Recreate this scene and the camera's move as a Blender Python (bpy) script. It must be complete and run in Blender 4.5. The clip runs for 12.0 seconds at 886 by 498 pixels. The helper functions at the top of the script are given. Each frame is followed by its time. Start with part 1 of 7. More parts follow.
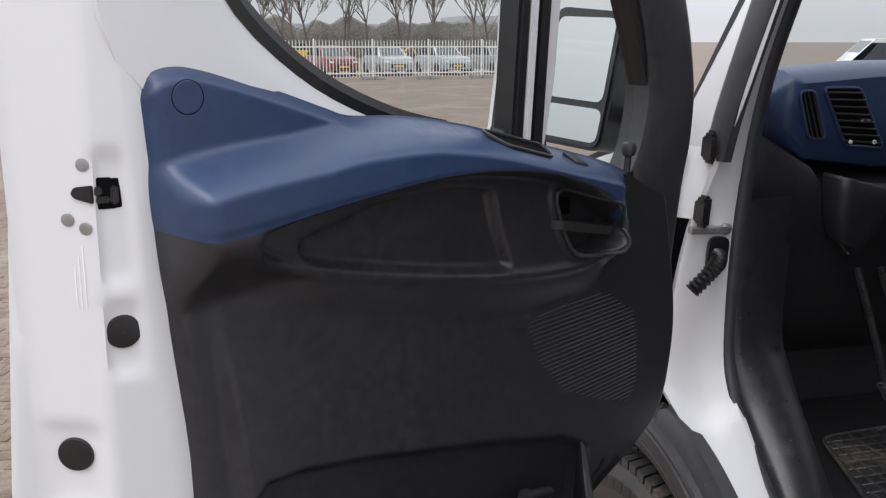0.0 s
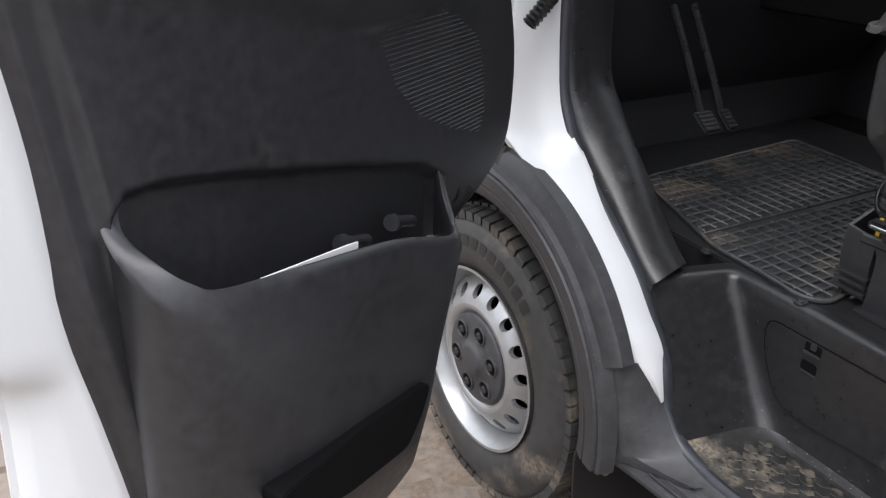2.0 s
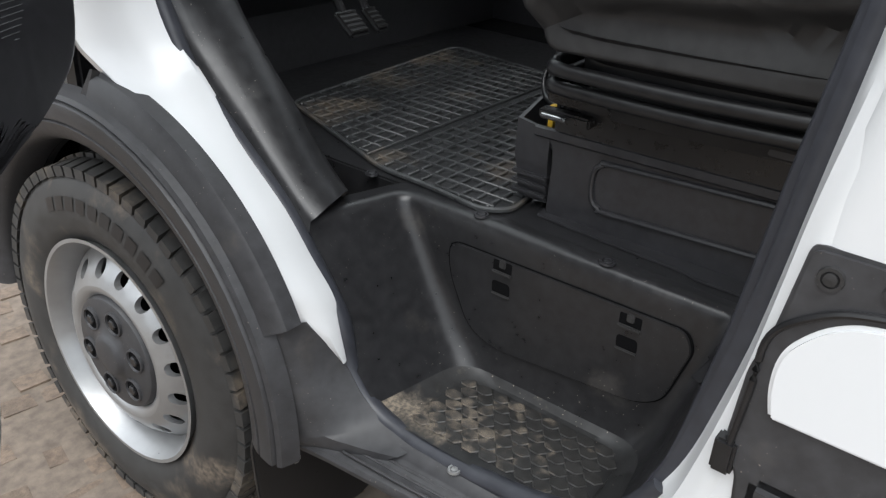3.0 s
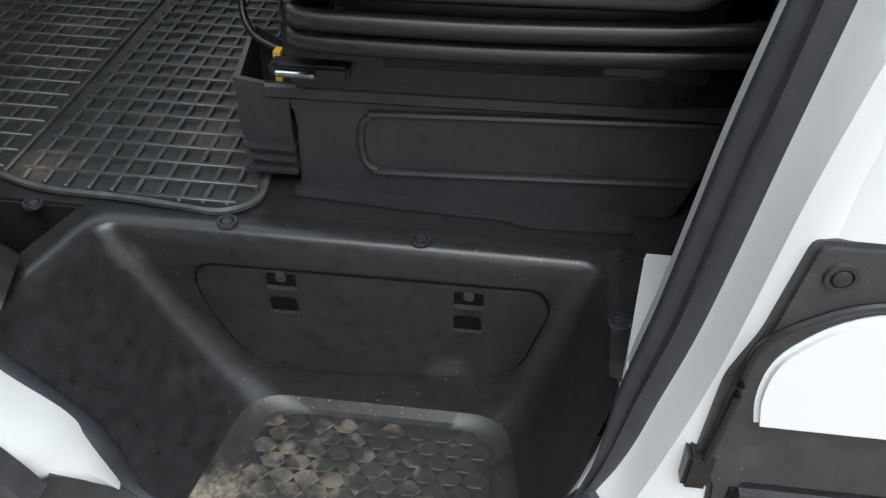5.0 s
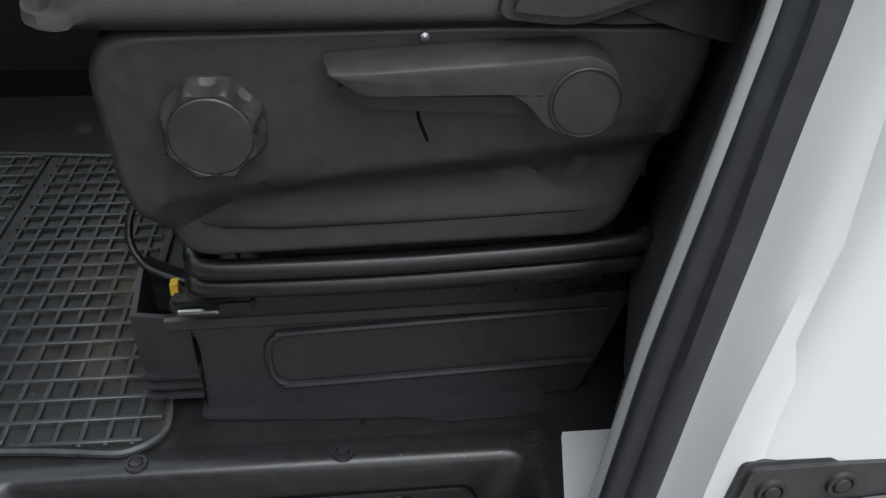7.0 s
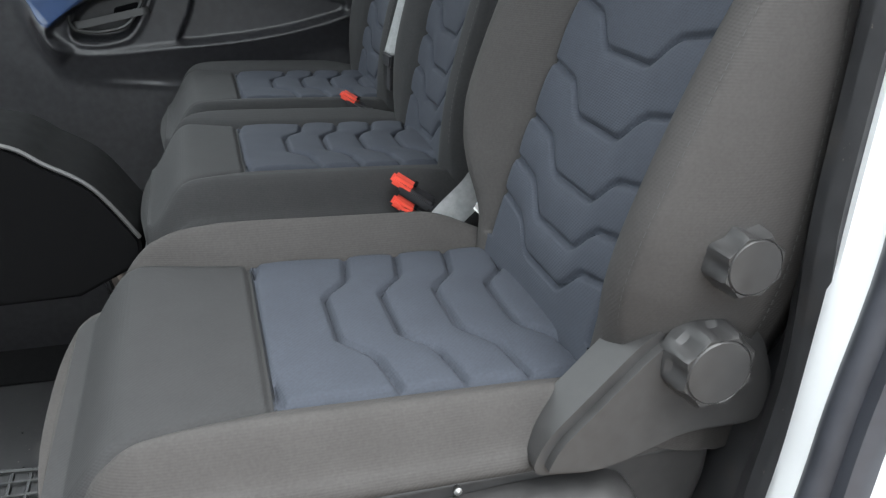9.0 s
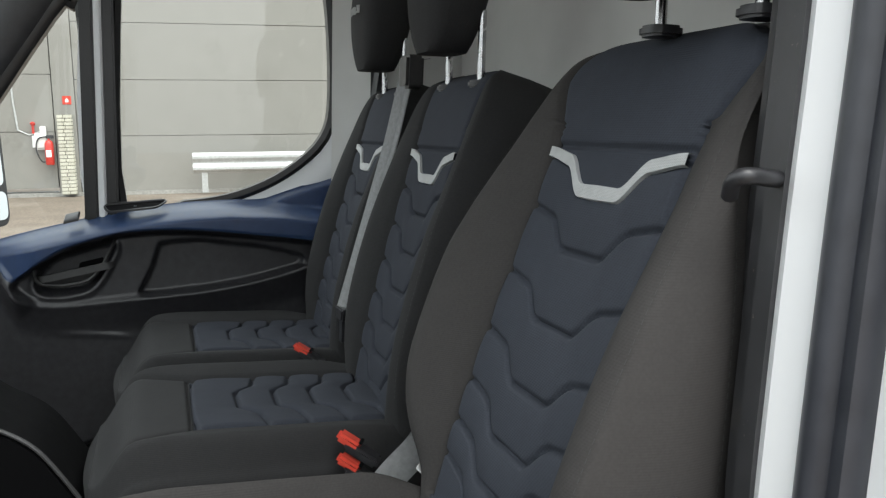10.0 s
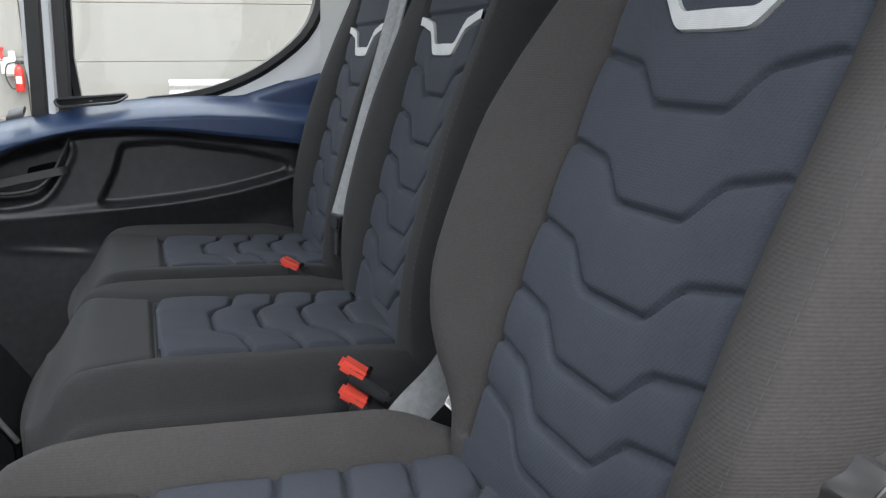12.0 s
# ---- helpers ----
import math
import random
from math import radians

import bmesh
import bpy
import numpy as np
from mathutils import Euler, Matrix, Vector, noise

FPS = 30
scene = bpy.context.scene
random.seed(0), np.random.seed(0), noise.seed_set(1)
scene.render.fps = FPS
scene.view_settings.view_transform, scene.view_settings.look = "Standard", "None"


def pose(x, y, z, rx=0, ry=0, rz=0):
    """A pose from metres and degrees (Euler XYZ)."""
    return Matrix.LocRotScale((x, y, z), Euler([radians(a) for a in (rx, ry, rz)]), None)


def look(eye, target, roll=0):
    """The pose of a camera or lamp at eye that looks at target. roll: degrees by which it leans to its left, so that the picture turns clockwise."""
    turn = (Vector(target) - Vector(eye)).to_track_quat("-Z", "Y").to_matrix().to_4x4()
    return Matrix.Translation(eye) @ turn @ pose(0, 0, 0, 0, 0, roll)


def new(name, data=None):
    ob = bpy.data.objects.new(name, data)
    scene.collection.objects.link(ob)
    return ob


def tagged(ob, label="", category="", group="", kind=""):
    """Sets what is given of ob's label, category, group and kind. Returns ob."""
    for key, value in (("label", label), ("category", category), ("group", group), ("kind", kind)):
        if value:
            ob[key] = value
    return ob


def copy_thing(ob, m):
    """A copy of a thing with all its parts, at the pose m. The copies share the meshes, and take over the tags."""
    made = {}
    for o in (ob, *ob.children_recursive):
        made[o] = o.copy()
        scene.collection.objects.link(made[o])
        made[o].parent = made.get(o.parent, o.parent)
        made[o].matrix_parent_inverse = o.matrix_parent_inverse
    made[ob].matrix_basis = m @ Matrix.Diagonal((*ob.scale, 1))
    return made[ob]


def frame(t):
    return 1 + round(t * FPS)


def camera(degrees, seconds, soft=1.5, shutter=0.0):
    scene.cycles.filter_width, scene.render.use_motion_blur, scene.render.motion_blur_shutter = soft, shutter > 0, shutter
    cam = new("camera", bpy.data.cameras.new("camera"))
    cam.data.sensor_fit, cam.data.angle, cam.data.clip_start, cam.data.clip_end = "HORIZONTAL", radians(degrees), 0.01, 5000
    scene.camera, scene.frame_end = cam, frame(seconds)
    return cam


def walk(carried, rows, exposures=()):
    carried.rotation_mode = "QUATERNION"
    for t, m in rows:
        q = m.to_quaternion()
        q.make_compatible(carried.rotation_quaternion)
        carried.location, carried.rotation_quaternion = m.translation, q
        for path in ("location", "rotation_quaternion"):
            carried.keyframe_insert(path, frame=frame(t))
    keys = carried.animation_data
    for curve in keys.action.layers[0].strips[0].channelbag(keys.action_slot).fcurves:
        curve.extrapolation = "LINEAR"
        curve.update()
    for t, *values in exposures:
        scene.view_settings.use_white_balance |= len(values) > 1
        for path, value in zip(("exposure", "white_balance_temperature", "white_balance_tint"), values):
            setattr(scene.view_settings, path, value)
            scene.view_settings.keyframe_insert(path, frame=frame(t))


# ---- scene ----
cam = camera(56.0, 12.0, soft=1.3)
PATH = [
    (0, (-0.966, -1.607, 1.775), (-0.428, 0.241, 1.234), 2.2),
    (0.5, (-1.062, -1.667, 1.752), (-0.529, 0.153, 1.117), 2.2),
    (1, (-1.086, -1.642, 1.681), (-0.552, 0.073, 0.802), 2.1),
    (1.5, (-1.089, -1.604, 1.603), (-0.433, 0.062, 0.712), 1.8),
    (2, (-1.042, -1.586, 1.563), (-0.121, -0.042, 0.686), 2),
    (2.5, (-0.926, -1.54, 1.472), (0.307, -0.207, 0.633), 3.5),
    (3, (-0.726, -1.407, 1.362), (0.69, -0.351, 0.423), 3),
    (3.2, (-0.685, -1.332, 1.315), (0.757, -0.443, 0.251), 3.3),
    (4.8, (-0.472, -1.034, 1.381), (1.039, -0.754, 0.101), 1.2),
    (5, (-0.423, -1.01, 1.391), (1.109, -0.859, 0.114), 1.4),
    (5.5, (-0.374, -0.963, 1.4), (1.163, -0.883, 0.123), 1.8),
    (6, (-0.34, -0.925, 1.442), (1.196, -0.981, 0.161), 1.6),
    (6.5, (-0.329, -0.934, 1.498), (1.225, -1.083, 0.247), 1.4),
    (7, (-0.343, -0.936, 1.523), (1.312, -1.123, 0.415), 1.4),
    (7.2, (-0.334, -0.926, 1.569), (1.326, -1.124, 0.47), 1.4),
    (8.8, (-0.212, -0.811, 1.757), (1.526, -1.275, 0.882), 0.9),
    (9, (-0.21, -0.808, 1.769), (1.546, -1.332, 0.969), 1.4),
    (9.5, (-0.226, -0.817, 1.8), (1.622, -1.411, 1.318), 1.2),
    (10, (-0.25, -0.824, 1.821), (1.626, -1.461, 1.547), 1.4),
    (10.5, (-0.257, -0.829, 1.832), (1.616, -1.49, 1.599), 1.3),
    (11, (-0.238, -0.803, 1.812), (1.631, -1.473, 1.566), 1.2),
    (11.5, (-0.173, -0.767, 1.762), (1.687, -1.441, 1.469), 1.3),
    (12, (-0.0, -0.855, 1.722), (1.835, -1.525, 1.293), 1.6),
]
EXPOSURES = [(0, 0.78, 6500, 14), (1.5, 0.88, 6500, 14), (2, 1.25, 6400, 12), (2.5, 2.02, 6300, 8), (3.0, 1.18, 6400, 8), (3.2, 1.05, 6400, 8), (4.8, 1.4, 6300, 6), (5, 1.35, 6300, 6), (5.5, 1.15, 6300, 6), (6, 1.45, 6300, 6), (6.5, 1.14, 6300, 7), (7, 1.05, 6300, 7), (9, 2.65, 6400, 6), (9.5, 2.4, 6400, 6), (10, 1.75, 6600, 6), (10.5, 1.5, 6600, 8), (11, 1.65, 6500, 9), (11.5, 1.92, 6400, 12), (12, 2.25, 6400, 10)]
walk(cam, [(t, look(eye, target, roll)) for t, eye, target, roll in PATH], EXPOSURES)

# ---- world and light: a bright overcast winter day ----
world = bpy.data.worlds.new("overcast_sky")
scene.world = world
world.use_nodes = True
wn = world.node_tree.nodes
wl = world.node_tree.links
sky = wn.new("ShaderNodeTexSky")
sky.sky_type = "NISHITA"
sky.sun_disc = False
sky.sun_elevation = radians(62)
sky.sun_rotation = radians(262)
sky.air_density, sky.dust_density, sky.ozone_density = 1.0, 4.0, 0.6
grey = wn.new("ShaderNodeHueSaturation")
grey.inputs["Saturation"].default_value = 0.25
wl.new(sky.outputs["Color"], grey.inputs["Color"])
cloud = wn.new("ShaderNodeMix")
cloud.data_type = "RGBA"
cloud.inputs[0].default_value = 0.85
where = wn.new("ShaderNodeTexCoord")
part_z = wn.new("ShaderNodeSeparateXYZ")
wl.new(where.outputs["Generated"], part_z.inputs[0])
rise = wn.new("ShaderNodeMapRange")
rise.inputs[3].default_value, rise.inputs[4].default_value = 0.36, 1.0
wl.new(part_z.outputs["Z"], rise.inputs[0])
overcast = wn.new("ShaderNodeMix")
overcast.data_type, overcast.blend_type = "RGBA", "MULTIPLY"
overcast.inputs[0].default_value = 1.0
overcast.inputs[7].default_value = (9.0, 9.3, 9.8, 1)
wl.new(rise.outputs[0], overcast.inputs[6])
wl.new(overcast.outputs[2], cloud.inputs[7])
wl.new(grey.outputs["Color"], cloud.inputs[6])
wl.new(cloud.outputs[2], wn["Background"].inputs["Color"])
wn["Background"].inputs["Strength"].default_value = 0.15
sun = new("sun", bpy.data.lights.new("sun", "SUN"))
sun.data.energy, sun.data.angle, sun.data.color = 0.9, radians(45), (1.0, 0.98, 0.96)
sun.matrix_world = look((-3.6, -1.8, 7.5), (0, 0, 0))


# ---- materials ----
def material(name, base, rough=0.6, metal=0.0, vary=0.15, scale=30.0, bump=0.1, bump_scale=400.0, stain=None, stain_scale=4.0,
             stain_low=0.55, focus=None, specks=None, coat=0.0, spec=0.5, weave=0.0, depth=0.0008, per_object=0.0, across=False):
    """Principled material with colour variation at two scales, fine relief and optional stains."""
    m = bpy.data.materials.new(name)
    m.use_nodes = True
    n, l = m.node_tree.nodes, m.node_tree.links
    b = n["Principled BSDF"]
    co = n.new("ShaderNodeNewGeometry").outputs["Position"] if across else n.new("ShaderNodeTexCoord").outputs["Object"]

    def noise_of(s, detail=4.0):
        t = n.new("ShaderNodeTexNoise")
        t.inputs["Scale"].default_value, t.inputs["Detail"].default_value = s, detail
        l.new(co, t.inputs["Vector"])
        return t.outputs["Fac"]

    def blend(kind, fac, a, c):
        x = n.new("ShaderNodeMix")
        x.data_type, x.blend_type = "RGBA", kind
        for sock, v in ((x.inputs[0], fac), (x.inputs[6], a), (x.inputs[7], c)):
            if isinstance(v, (int, float)):
                sock.default_value = v
            elif isinstance(v, tuple):
                sock.default_value = (*v[:3], 1)
            else:
                l.new(v, sock)
        return x.outputs[2]

    def ramp(fac, lo, hi, a=0.0, c=1.0):
        r = n.new("ShaderNodeMapRange")
        r.inputs[1].default_value, r.inputs[2].default_value = lo, hi
        r.inputs[3].default_value, r.inputs[4].default_value = a, c
        l.new(fac, r.inputs[0])
        return r.outputs[0]

    fine, broad = noise_of(scale), noise_of(scale * 0.08, 3.0)
    col = blend("MIX", ramp(fine, 0.3, 0.7), tuple(c * (1 - vary) for c in base), tuple(min(1, c * (1 + vary)) for c in base))
    col = blend("MULTIPLY", ramp(broad, 0.3, 0.75, 0.0, min(1.0, vary * 2)), col, (0.6, 0.6, 0.6))
    if per_object:
        info = n.new("ShaderNodeObjectInfo")
        col = blend("MULTIPLY", ramp(info.outputs["Random"], 0, 1, 0, per_object), col, (0.35, 0.33, 0.3))
        geo = n.new("ShaderNodeNewGeometry")
        col = blend("MULTIPLY", ramp(geo.outputs["Random Per Island"], 0, 1, 0, per_object), col, (0.45, 0.42, 0.4))
    wander = 0.08 if vary else 0.005
    rough_out = ramp(fine, 0.2, 0.8, max(0.02, rough - wander), min(1, rough + wander))
    if stain:
        field = noise_of(stain_scale, 8.0)
        if focus:
            dist = n.new("ShaderNodeVectorMath")
            dist.operation = "DISTANCE"
            dist.inputs[1].default_value = focus[:3]
            l.new(co, dist.inputs[0])
            more = n.new("ShaderNodeMath")
            more.operation = "ADD"
            l.new(field, more.inputs[0])
            l.new(ramp(dist.outputs["Value"], 0.02, focus[3], 0.22, -0.12), more.inputs[1])
            field = more.outputs[0]
        mask = ramp(field, stain_low, stain_low + 0.16)
        grit = ramp(noise_of(stain_scale * 14, 6.0), 0.35, 0.65, 0.25, 1.0)
        mul = n.new("ShaderNodeMath")
        mul.operation = "MULTIPLY"
        l.new(mask, mul.inputs[0])
        l.new(grit, mul.inputs[1])
        col = blend("MIX", mul.outputs[0], col, stain)
        r2 = n.new("ShaderNodeMix")
        l.new(mul.outputs[0], r2.inputs[0])
        l.new(rough_out, r2.inputs[2])
        r2.inputs[3].default_value = 0.9
        rough_out = r2.outputs[0]
    if specks:
        dots = ramp(noise_of(specks[3], 2.0), 0.71, 0.76)
        spread = ramp(noise_of(specks[3] * 0.05, 3.0), 0.42, 0.62)
        both = n.new("ShaderNodeMath")
        both.operation = "MULTIPLY"
        l.new(dots, both.inputs[0])
        l.new(spread, both.inputs[1])
        col = blend("MIX", both.outputs[0], col, specks)
    l.new(col, b.inputs["Base Color"])
    l.new(rough_out, b.inputs["Roughness"])
    b.inputs["Metallic"].default_value = metal
    b.inputs["Specular IOR Level"].default_value = spec
    b.inputs["Coat Weight"].default_value = coat
    b.inputs["Coat Roughness"].default_value = 0.08
    if bump or weave:
        bp = n.new("ShaderNodeBump")
        bp.inputs["Strength"].default_value, bp.inputs["Distance"].default_value = max(bump, weave), depth
        if weave:
            w1, w2 = n.new("ShaderNodeTexWave"), n.new("ShaderNodeTexWave")
            for w, d in ((w1, "DIAGONAL"), (w2, "Z")):
                w.bands_direction = d
                w.inputs["Scale"].default_value, w.inputs["Distortion"].default_value = bump_scale, 1.5
                l.new(co, w.inputs["Vector"])
            add = n.new("ShaderNodeMath")
            l.new(w1.outputs["Fac"], add.inputs[0])
            l.new(w2.outputs["Fac"], add.inputs[1])
            l.new(add.outputs[0], bp.inputs["Height"])
        else:
            l.new(noise_of(bump_scale, 3.0), bp.inputs["Height"])
        l.new(bp.outputs[0], b.inputs["Normal"])
    return m


def clear_glass(name, tint=(0.80, 0.83, 0.81)):
    m = bpy.data.materials.new(name)
    m.use_nodes = True
    n, l = m.node_tree.nodes, m.node_tree.links
    t, g, x = n.new("ShaderNodeBsdfTransparent"), n.new("ShaderNodeBsdfGlossy"), n.new("ShaderNodeMixShader")
    t.inputs[0].default_value = (*tint, 1)
    g.inputs["Roughness"].default_value = 0.01
    x.inputs[0].default_value = 0.05
    l.new(t.outputs[0], x.inputs[1])
    l.new(g.outputs[0], x.inputs[2])
    l.new(x.outputs[0], n["Material Output"].inputs["Surface"])
    return m


M_WHITE = material("white_body_paint", (0.67, 0.68, 0.69), 0.30, vary=0.0, scale=12, bump=0.0, coat=0.12)
M_BLACK = material("black_grained_plastic", (0.026, 0.026, 0.029), 0.36, vary=0.2, scale=60, bump=0.35, bump_scale=900, depth=0.00009, stain=(0.07, 0.063, 0.056), stain_scale=9, stain_low=0.70)
M_CLAD = material("grey_black_cladding", (0.040, 0.040, 0.043), 0.48, vary=0.2, scale=50, bump=0.4, bump_scale=800, depth=0.00009, stain=(0.10, 0.088, 0.076), stain_scale=6, stain_low=0.64, specks=(0.18, 0.16, 0.135, 180))
M_STEP = material("scuffed_step_plastic", (0.0185, 0.0185, 0.020), 0.33, vary=0.25, scale=50, bump=0.4, bump_scale=700, depth=0.00009, stain=(0.060, 0.055, 0.050), stain_scale=7, stain_low=0.62, specks=(0.20, 0.18, 0.155, 190))
M_FLOORDUST = material("dusty_step_floor", (0.0195, 0.0195, 0.020), 0.36, vary=0.25, scale=50, bump=0.4, bump_scale=700, depth=0.0002, stain=(0.23, 0.19, 0.145), stain_scale=11, stain_low=0.55, focus=(0.18, -0.64, 0.385, 0.25), specks=(0.26, 0.225, 0.18, 170))
M_HEX = material("trodden_hexagon", (0.030, 0.029, 0.028), 0.38, vary=0.35, scale=55, bump=0.5, bump_scale=500, depth=0.0006, stain=(0.17, 0.14, 0.108), stain_scale=30, stain_low=0.58, focus=(0.19, -0.68, 0.385, 0.42), across=True)
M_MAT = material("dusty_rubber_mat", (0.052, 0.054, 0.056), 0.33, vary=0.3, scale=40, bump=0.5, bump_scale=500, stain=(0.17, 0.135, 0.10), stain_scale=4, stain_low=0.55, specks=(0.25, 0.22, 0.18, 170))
# the sheet between the ribs gets a darker base colour than the ribs
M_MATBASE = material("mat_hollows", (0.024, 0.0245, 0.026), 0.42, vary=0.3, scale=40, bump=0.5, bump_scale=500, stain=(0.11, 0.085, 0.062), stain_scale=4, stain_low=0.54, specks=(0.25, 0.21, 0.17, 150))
M_RUBBER = material("black_rubber", (0.013, 0.013, 0.014), 0.34, vary=0.15, scale=40, bump=0.2, bump_scale=500, depth=0.0001)
M_SEAL = material("rubber_door_seal", (0.034, 0.036, 0.044), 0.42, vary=0.15, scale=40, bump=0.2, bump_scale=500, depth=0.0001)
M_BLUE = material("dark_blue_plastic", (0.024, 0.046, 0.108), 0.38, vary=0.1, scale=60, bump=0.35, bump_scale=900, depth=0.00009)
M_CLOTH = material("charcoal_seat_cloth", (0.047, 0.0445, 0.0435), 0.92, vary=0.12, scale=320, weave=0.25, bump_scale=130, depth=0.0004, spec=0.2)
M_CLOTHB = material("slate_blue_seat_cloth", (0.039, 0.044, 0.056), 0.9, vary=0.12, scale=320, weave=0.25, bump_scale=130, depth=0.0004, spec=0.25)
# darker copies, mainly for the bench: its weaker light is put into the colour
M_CLOTH_DIM = material("dimmed_black_seat_cloth", (0.031, 0.031, 0.032), 0.9, vary=0.12, scale=320, weave=0.25, bump_scale=130, depth=0.0004, spec=0.2)
M_CLOTHB_DIM = material("dimmed_slate_seat_cloth", (0.034, 0.038, 0.049), 0.9, vary=0.12, scale=320, weave=0.25, bump_scale=130, depth=0.0004, spec=0.25)
M_SILVERCLOTH = material("silver_grey_trim", (0.45, 0.46, 0.46), 0.55, vary=0.08, scale=80, weave=0.3, bump_scale=220)
M_BELT = material("grey_belt_webbing", (0.27, 0.275, 0.28), 0.8, vary=0.15, scale=120, weave=0.5, bump_scale=260)
M_CHROME = material("steel", (0.55, 0.55, 0.56), 0.25, metal=1.0, vary=0.1, scale=50, bump=0.02)
M_BOLT = material("zinc_bolt", (0.42, 0.42, 0.42), 0.4, metal=0.8, vary=0.2, scale=90, bump=0.1)
M_BLKSTEEL = material("black_painted_steel", (0.014, 0.014, 0.015), 0.3, vary=0.15, scale=50, bump=0.05)
M_GREYPL = material("dark_grey_plastic", (0.031, 0.0305, 0.031), 0.44, spec=0.4, vary=0.15, scale=60, bump=0.3, bump_scale=800, depth=0.00009)
M_RED = material("red_release_button", (0.62, 0.07, 0.045), 0.4, vary=0.08, scale=80, bump=0.02)
M_REFLECT = material("red_reflector", (0.50, 0.045, 0.025), 0.2, vary=0.1, scale=200, bump=0.4, bump_scale=300)
M_PAPER = material("white_paper", (0.80, 0.80, 0.80), 0.8, vary=0.04, scale=60, bump=0.03)
M_RIM = material("silver_wheel_paint", (0.36, 0.365, 0.37), 0.34, metal=0.65, vary=0.06, scale=30, bump=0.05, stain=(0.30, 0.28, 0.25), stain_scale=8, stain_low=0.62)
M_TYRE = material("tyre_rubber", (0.036, 0.035, 0.034), 0.62, vary=0.25, scale=40, bump=0.3, bump_scale=300, stain=(0.20, 0.16, 0.12), stain_scale=7, stain_low=0.54)
# near-black for slots, recesses and enclosed bodies: their shade is put into the colour
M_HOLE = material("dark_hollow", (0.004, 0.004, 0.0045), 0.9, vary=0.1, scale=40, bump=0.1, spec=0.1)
M_GLASS = clear_glass("window_glass")
M_MIRROR = material("mirror_silver", (0.66, 0.69, 0.69), 0.02, metal=1.0, vary=0.0, scale=10, bump=0.0)
M_YELLOW = material("yellow_sticker", (0.70, 0.45, 0.04), 0.5, vary=0.08)
M_LIGHTTRIM = material("pale_grey_bulkhead", (0.62, 0.62, 0.60), 0.5, vary=0.04, scale=10, bump=0.05)
M_THREAD = material("grey_stitching", (0.042, 0.042, 0.042), 0.8, vary=0.1)
M_GALV_IN = material("pale_grey_strip", (0.075, 0.075, 0.075), 0.4, vary=0.05)
M_HEADLINER = material("grey_headliner", (0.50, 0.50, 0.49), 0.9, vary=0.06, scale=40, bump=0.2)


# ---- building helpers ----
def part(name, bm, mat, parent=None, label="", sharp=38):
    """Links a bmesh as one mesh object, shaded smooth with sharp edges kept."""
    bmesh.ops.remove_doubles(bm, verts=bm.verts, dist=1e-5)
    bmesh.ops.recalc_face_normals(bm, faces=bm.faces)
    for f in bm.faces:
        f.smooth = True
    lim = radians(sharp)
    for e in bm.edges:
        e.smooth = len(e.link_faces) == 2 and e.calc_face_angle(0) < lim
    me = bpy.data.meshes.new(name)
    bm.to_mesh(me)
    bm.free()
    me.materials.append(mat)
    ob = new(name, me)
    ob.parent = parent
    if label:
        ob["label"] = label
    return ob


def thing(name, label, category, group="", kind=""):
    return tagged(new(name), label, category, group, kind)


def catmull(pts, n=6, closed=False):
    """A smooth line through control points."""
    p = [Vector(q) for q in pts]
    k = len(p)
    out = []
    for i in range(k if closed else k - 1):
        if closed:
            a, b, c, d = p[i - 1], p[i], p[(i + 1) % k], p[(i + 2) % k]
        else:
            a, b, c, d = p[max(i - 1, 0)], p[i], p[i + 1], p[min(i + 2, k - 1)]
        for j in range(n):
            t = j / n
            out.append(0.5 * (2 * b + (c - a) * t + (2 * a - 5 * b + 4 * c - d) * t * t + (3 * b - a - 3 * c + d) * t ** 3))
    if not closed:
        out.append(p[-1])
    return out


def rounded(pts, r, n=4):
    """A closed 2D outline with its corners rounded."""
    out = []
    k = len(pts)
    for i in range(k):
        p, a, b = Vector(pts[i]), Vector(pts[i - 1]), Vector(pts[(i + 1) % k])
        ri = min(r, 0.45 * (a - p).length, 0.45 * (b - p).length)
        s, e = p + (a - p).normalized() * ri, p + (b - p).normalized() * ri
        for j in range(n + 1):
            t = j / n
            out.append((1 - t) ** 2 * s + 2 * t * (1 - t) * p + t * t * e)
    return out


def loft(bm, rings, closed=False, caps=False, loop=False):
    rows = [[bm.verts.new(p) for p in ring] for ring in rings]
    pairs = list(zip(rows, rows[1:])) + ([(rows[-1], rows[0])] if loop else [])
    for a, b in pairs:
        m = len(a)
        for i in range(m if closed else m - 1):
            j = (i + 1) % m
            try:
                bm.faces.new((a[i], a[j], b[j], b[i]))
            except ValueError:
                pass
    if caps:
        for r in (rows[0], rows[-1]):
            try:
                bm.faces.new(r)
            except ValueError:
                pass
    return rows


def sweep(bm, path, profile, ref=(1, 0, 0), closed=True, caps=True, loop=False):
    """Carries a 2D profile (along ref, across ref) along a path."""
    path = [Vector(p) for p in path]
    ref = Vector(ref).normalized()
    rings = []
    k = len(path)
    for i, p in enumerate(path):
        d = (path[(i + 1) % k] - path[i - 1]) if loop else (path[min(i + 1, k - 1)] - path[max(i - 1, 0)])
        d.normalize()
        side = ref.cross(d).normalized()
        fwd = d.cross(side)
        rings.append([p + fwd * a + side * b for a, b in profile])
    loft(bm, rings, closed, caps and not loop, loop)


def ring_profile(r, n=10, rb=None):
    return [(r * math.cos(2 * math.pi * i / n), (rb or r) * math.sin(2 * math.pi * i / n)) for i in range(n)]


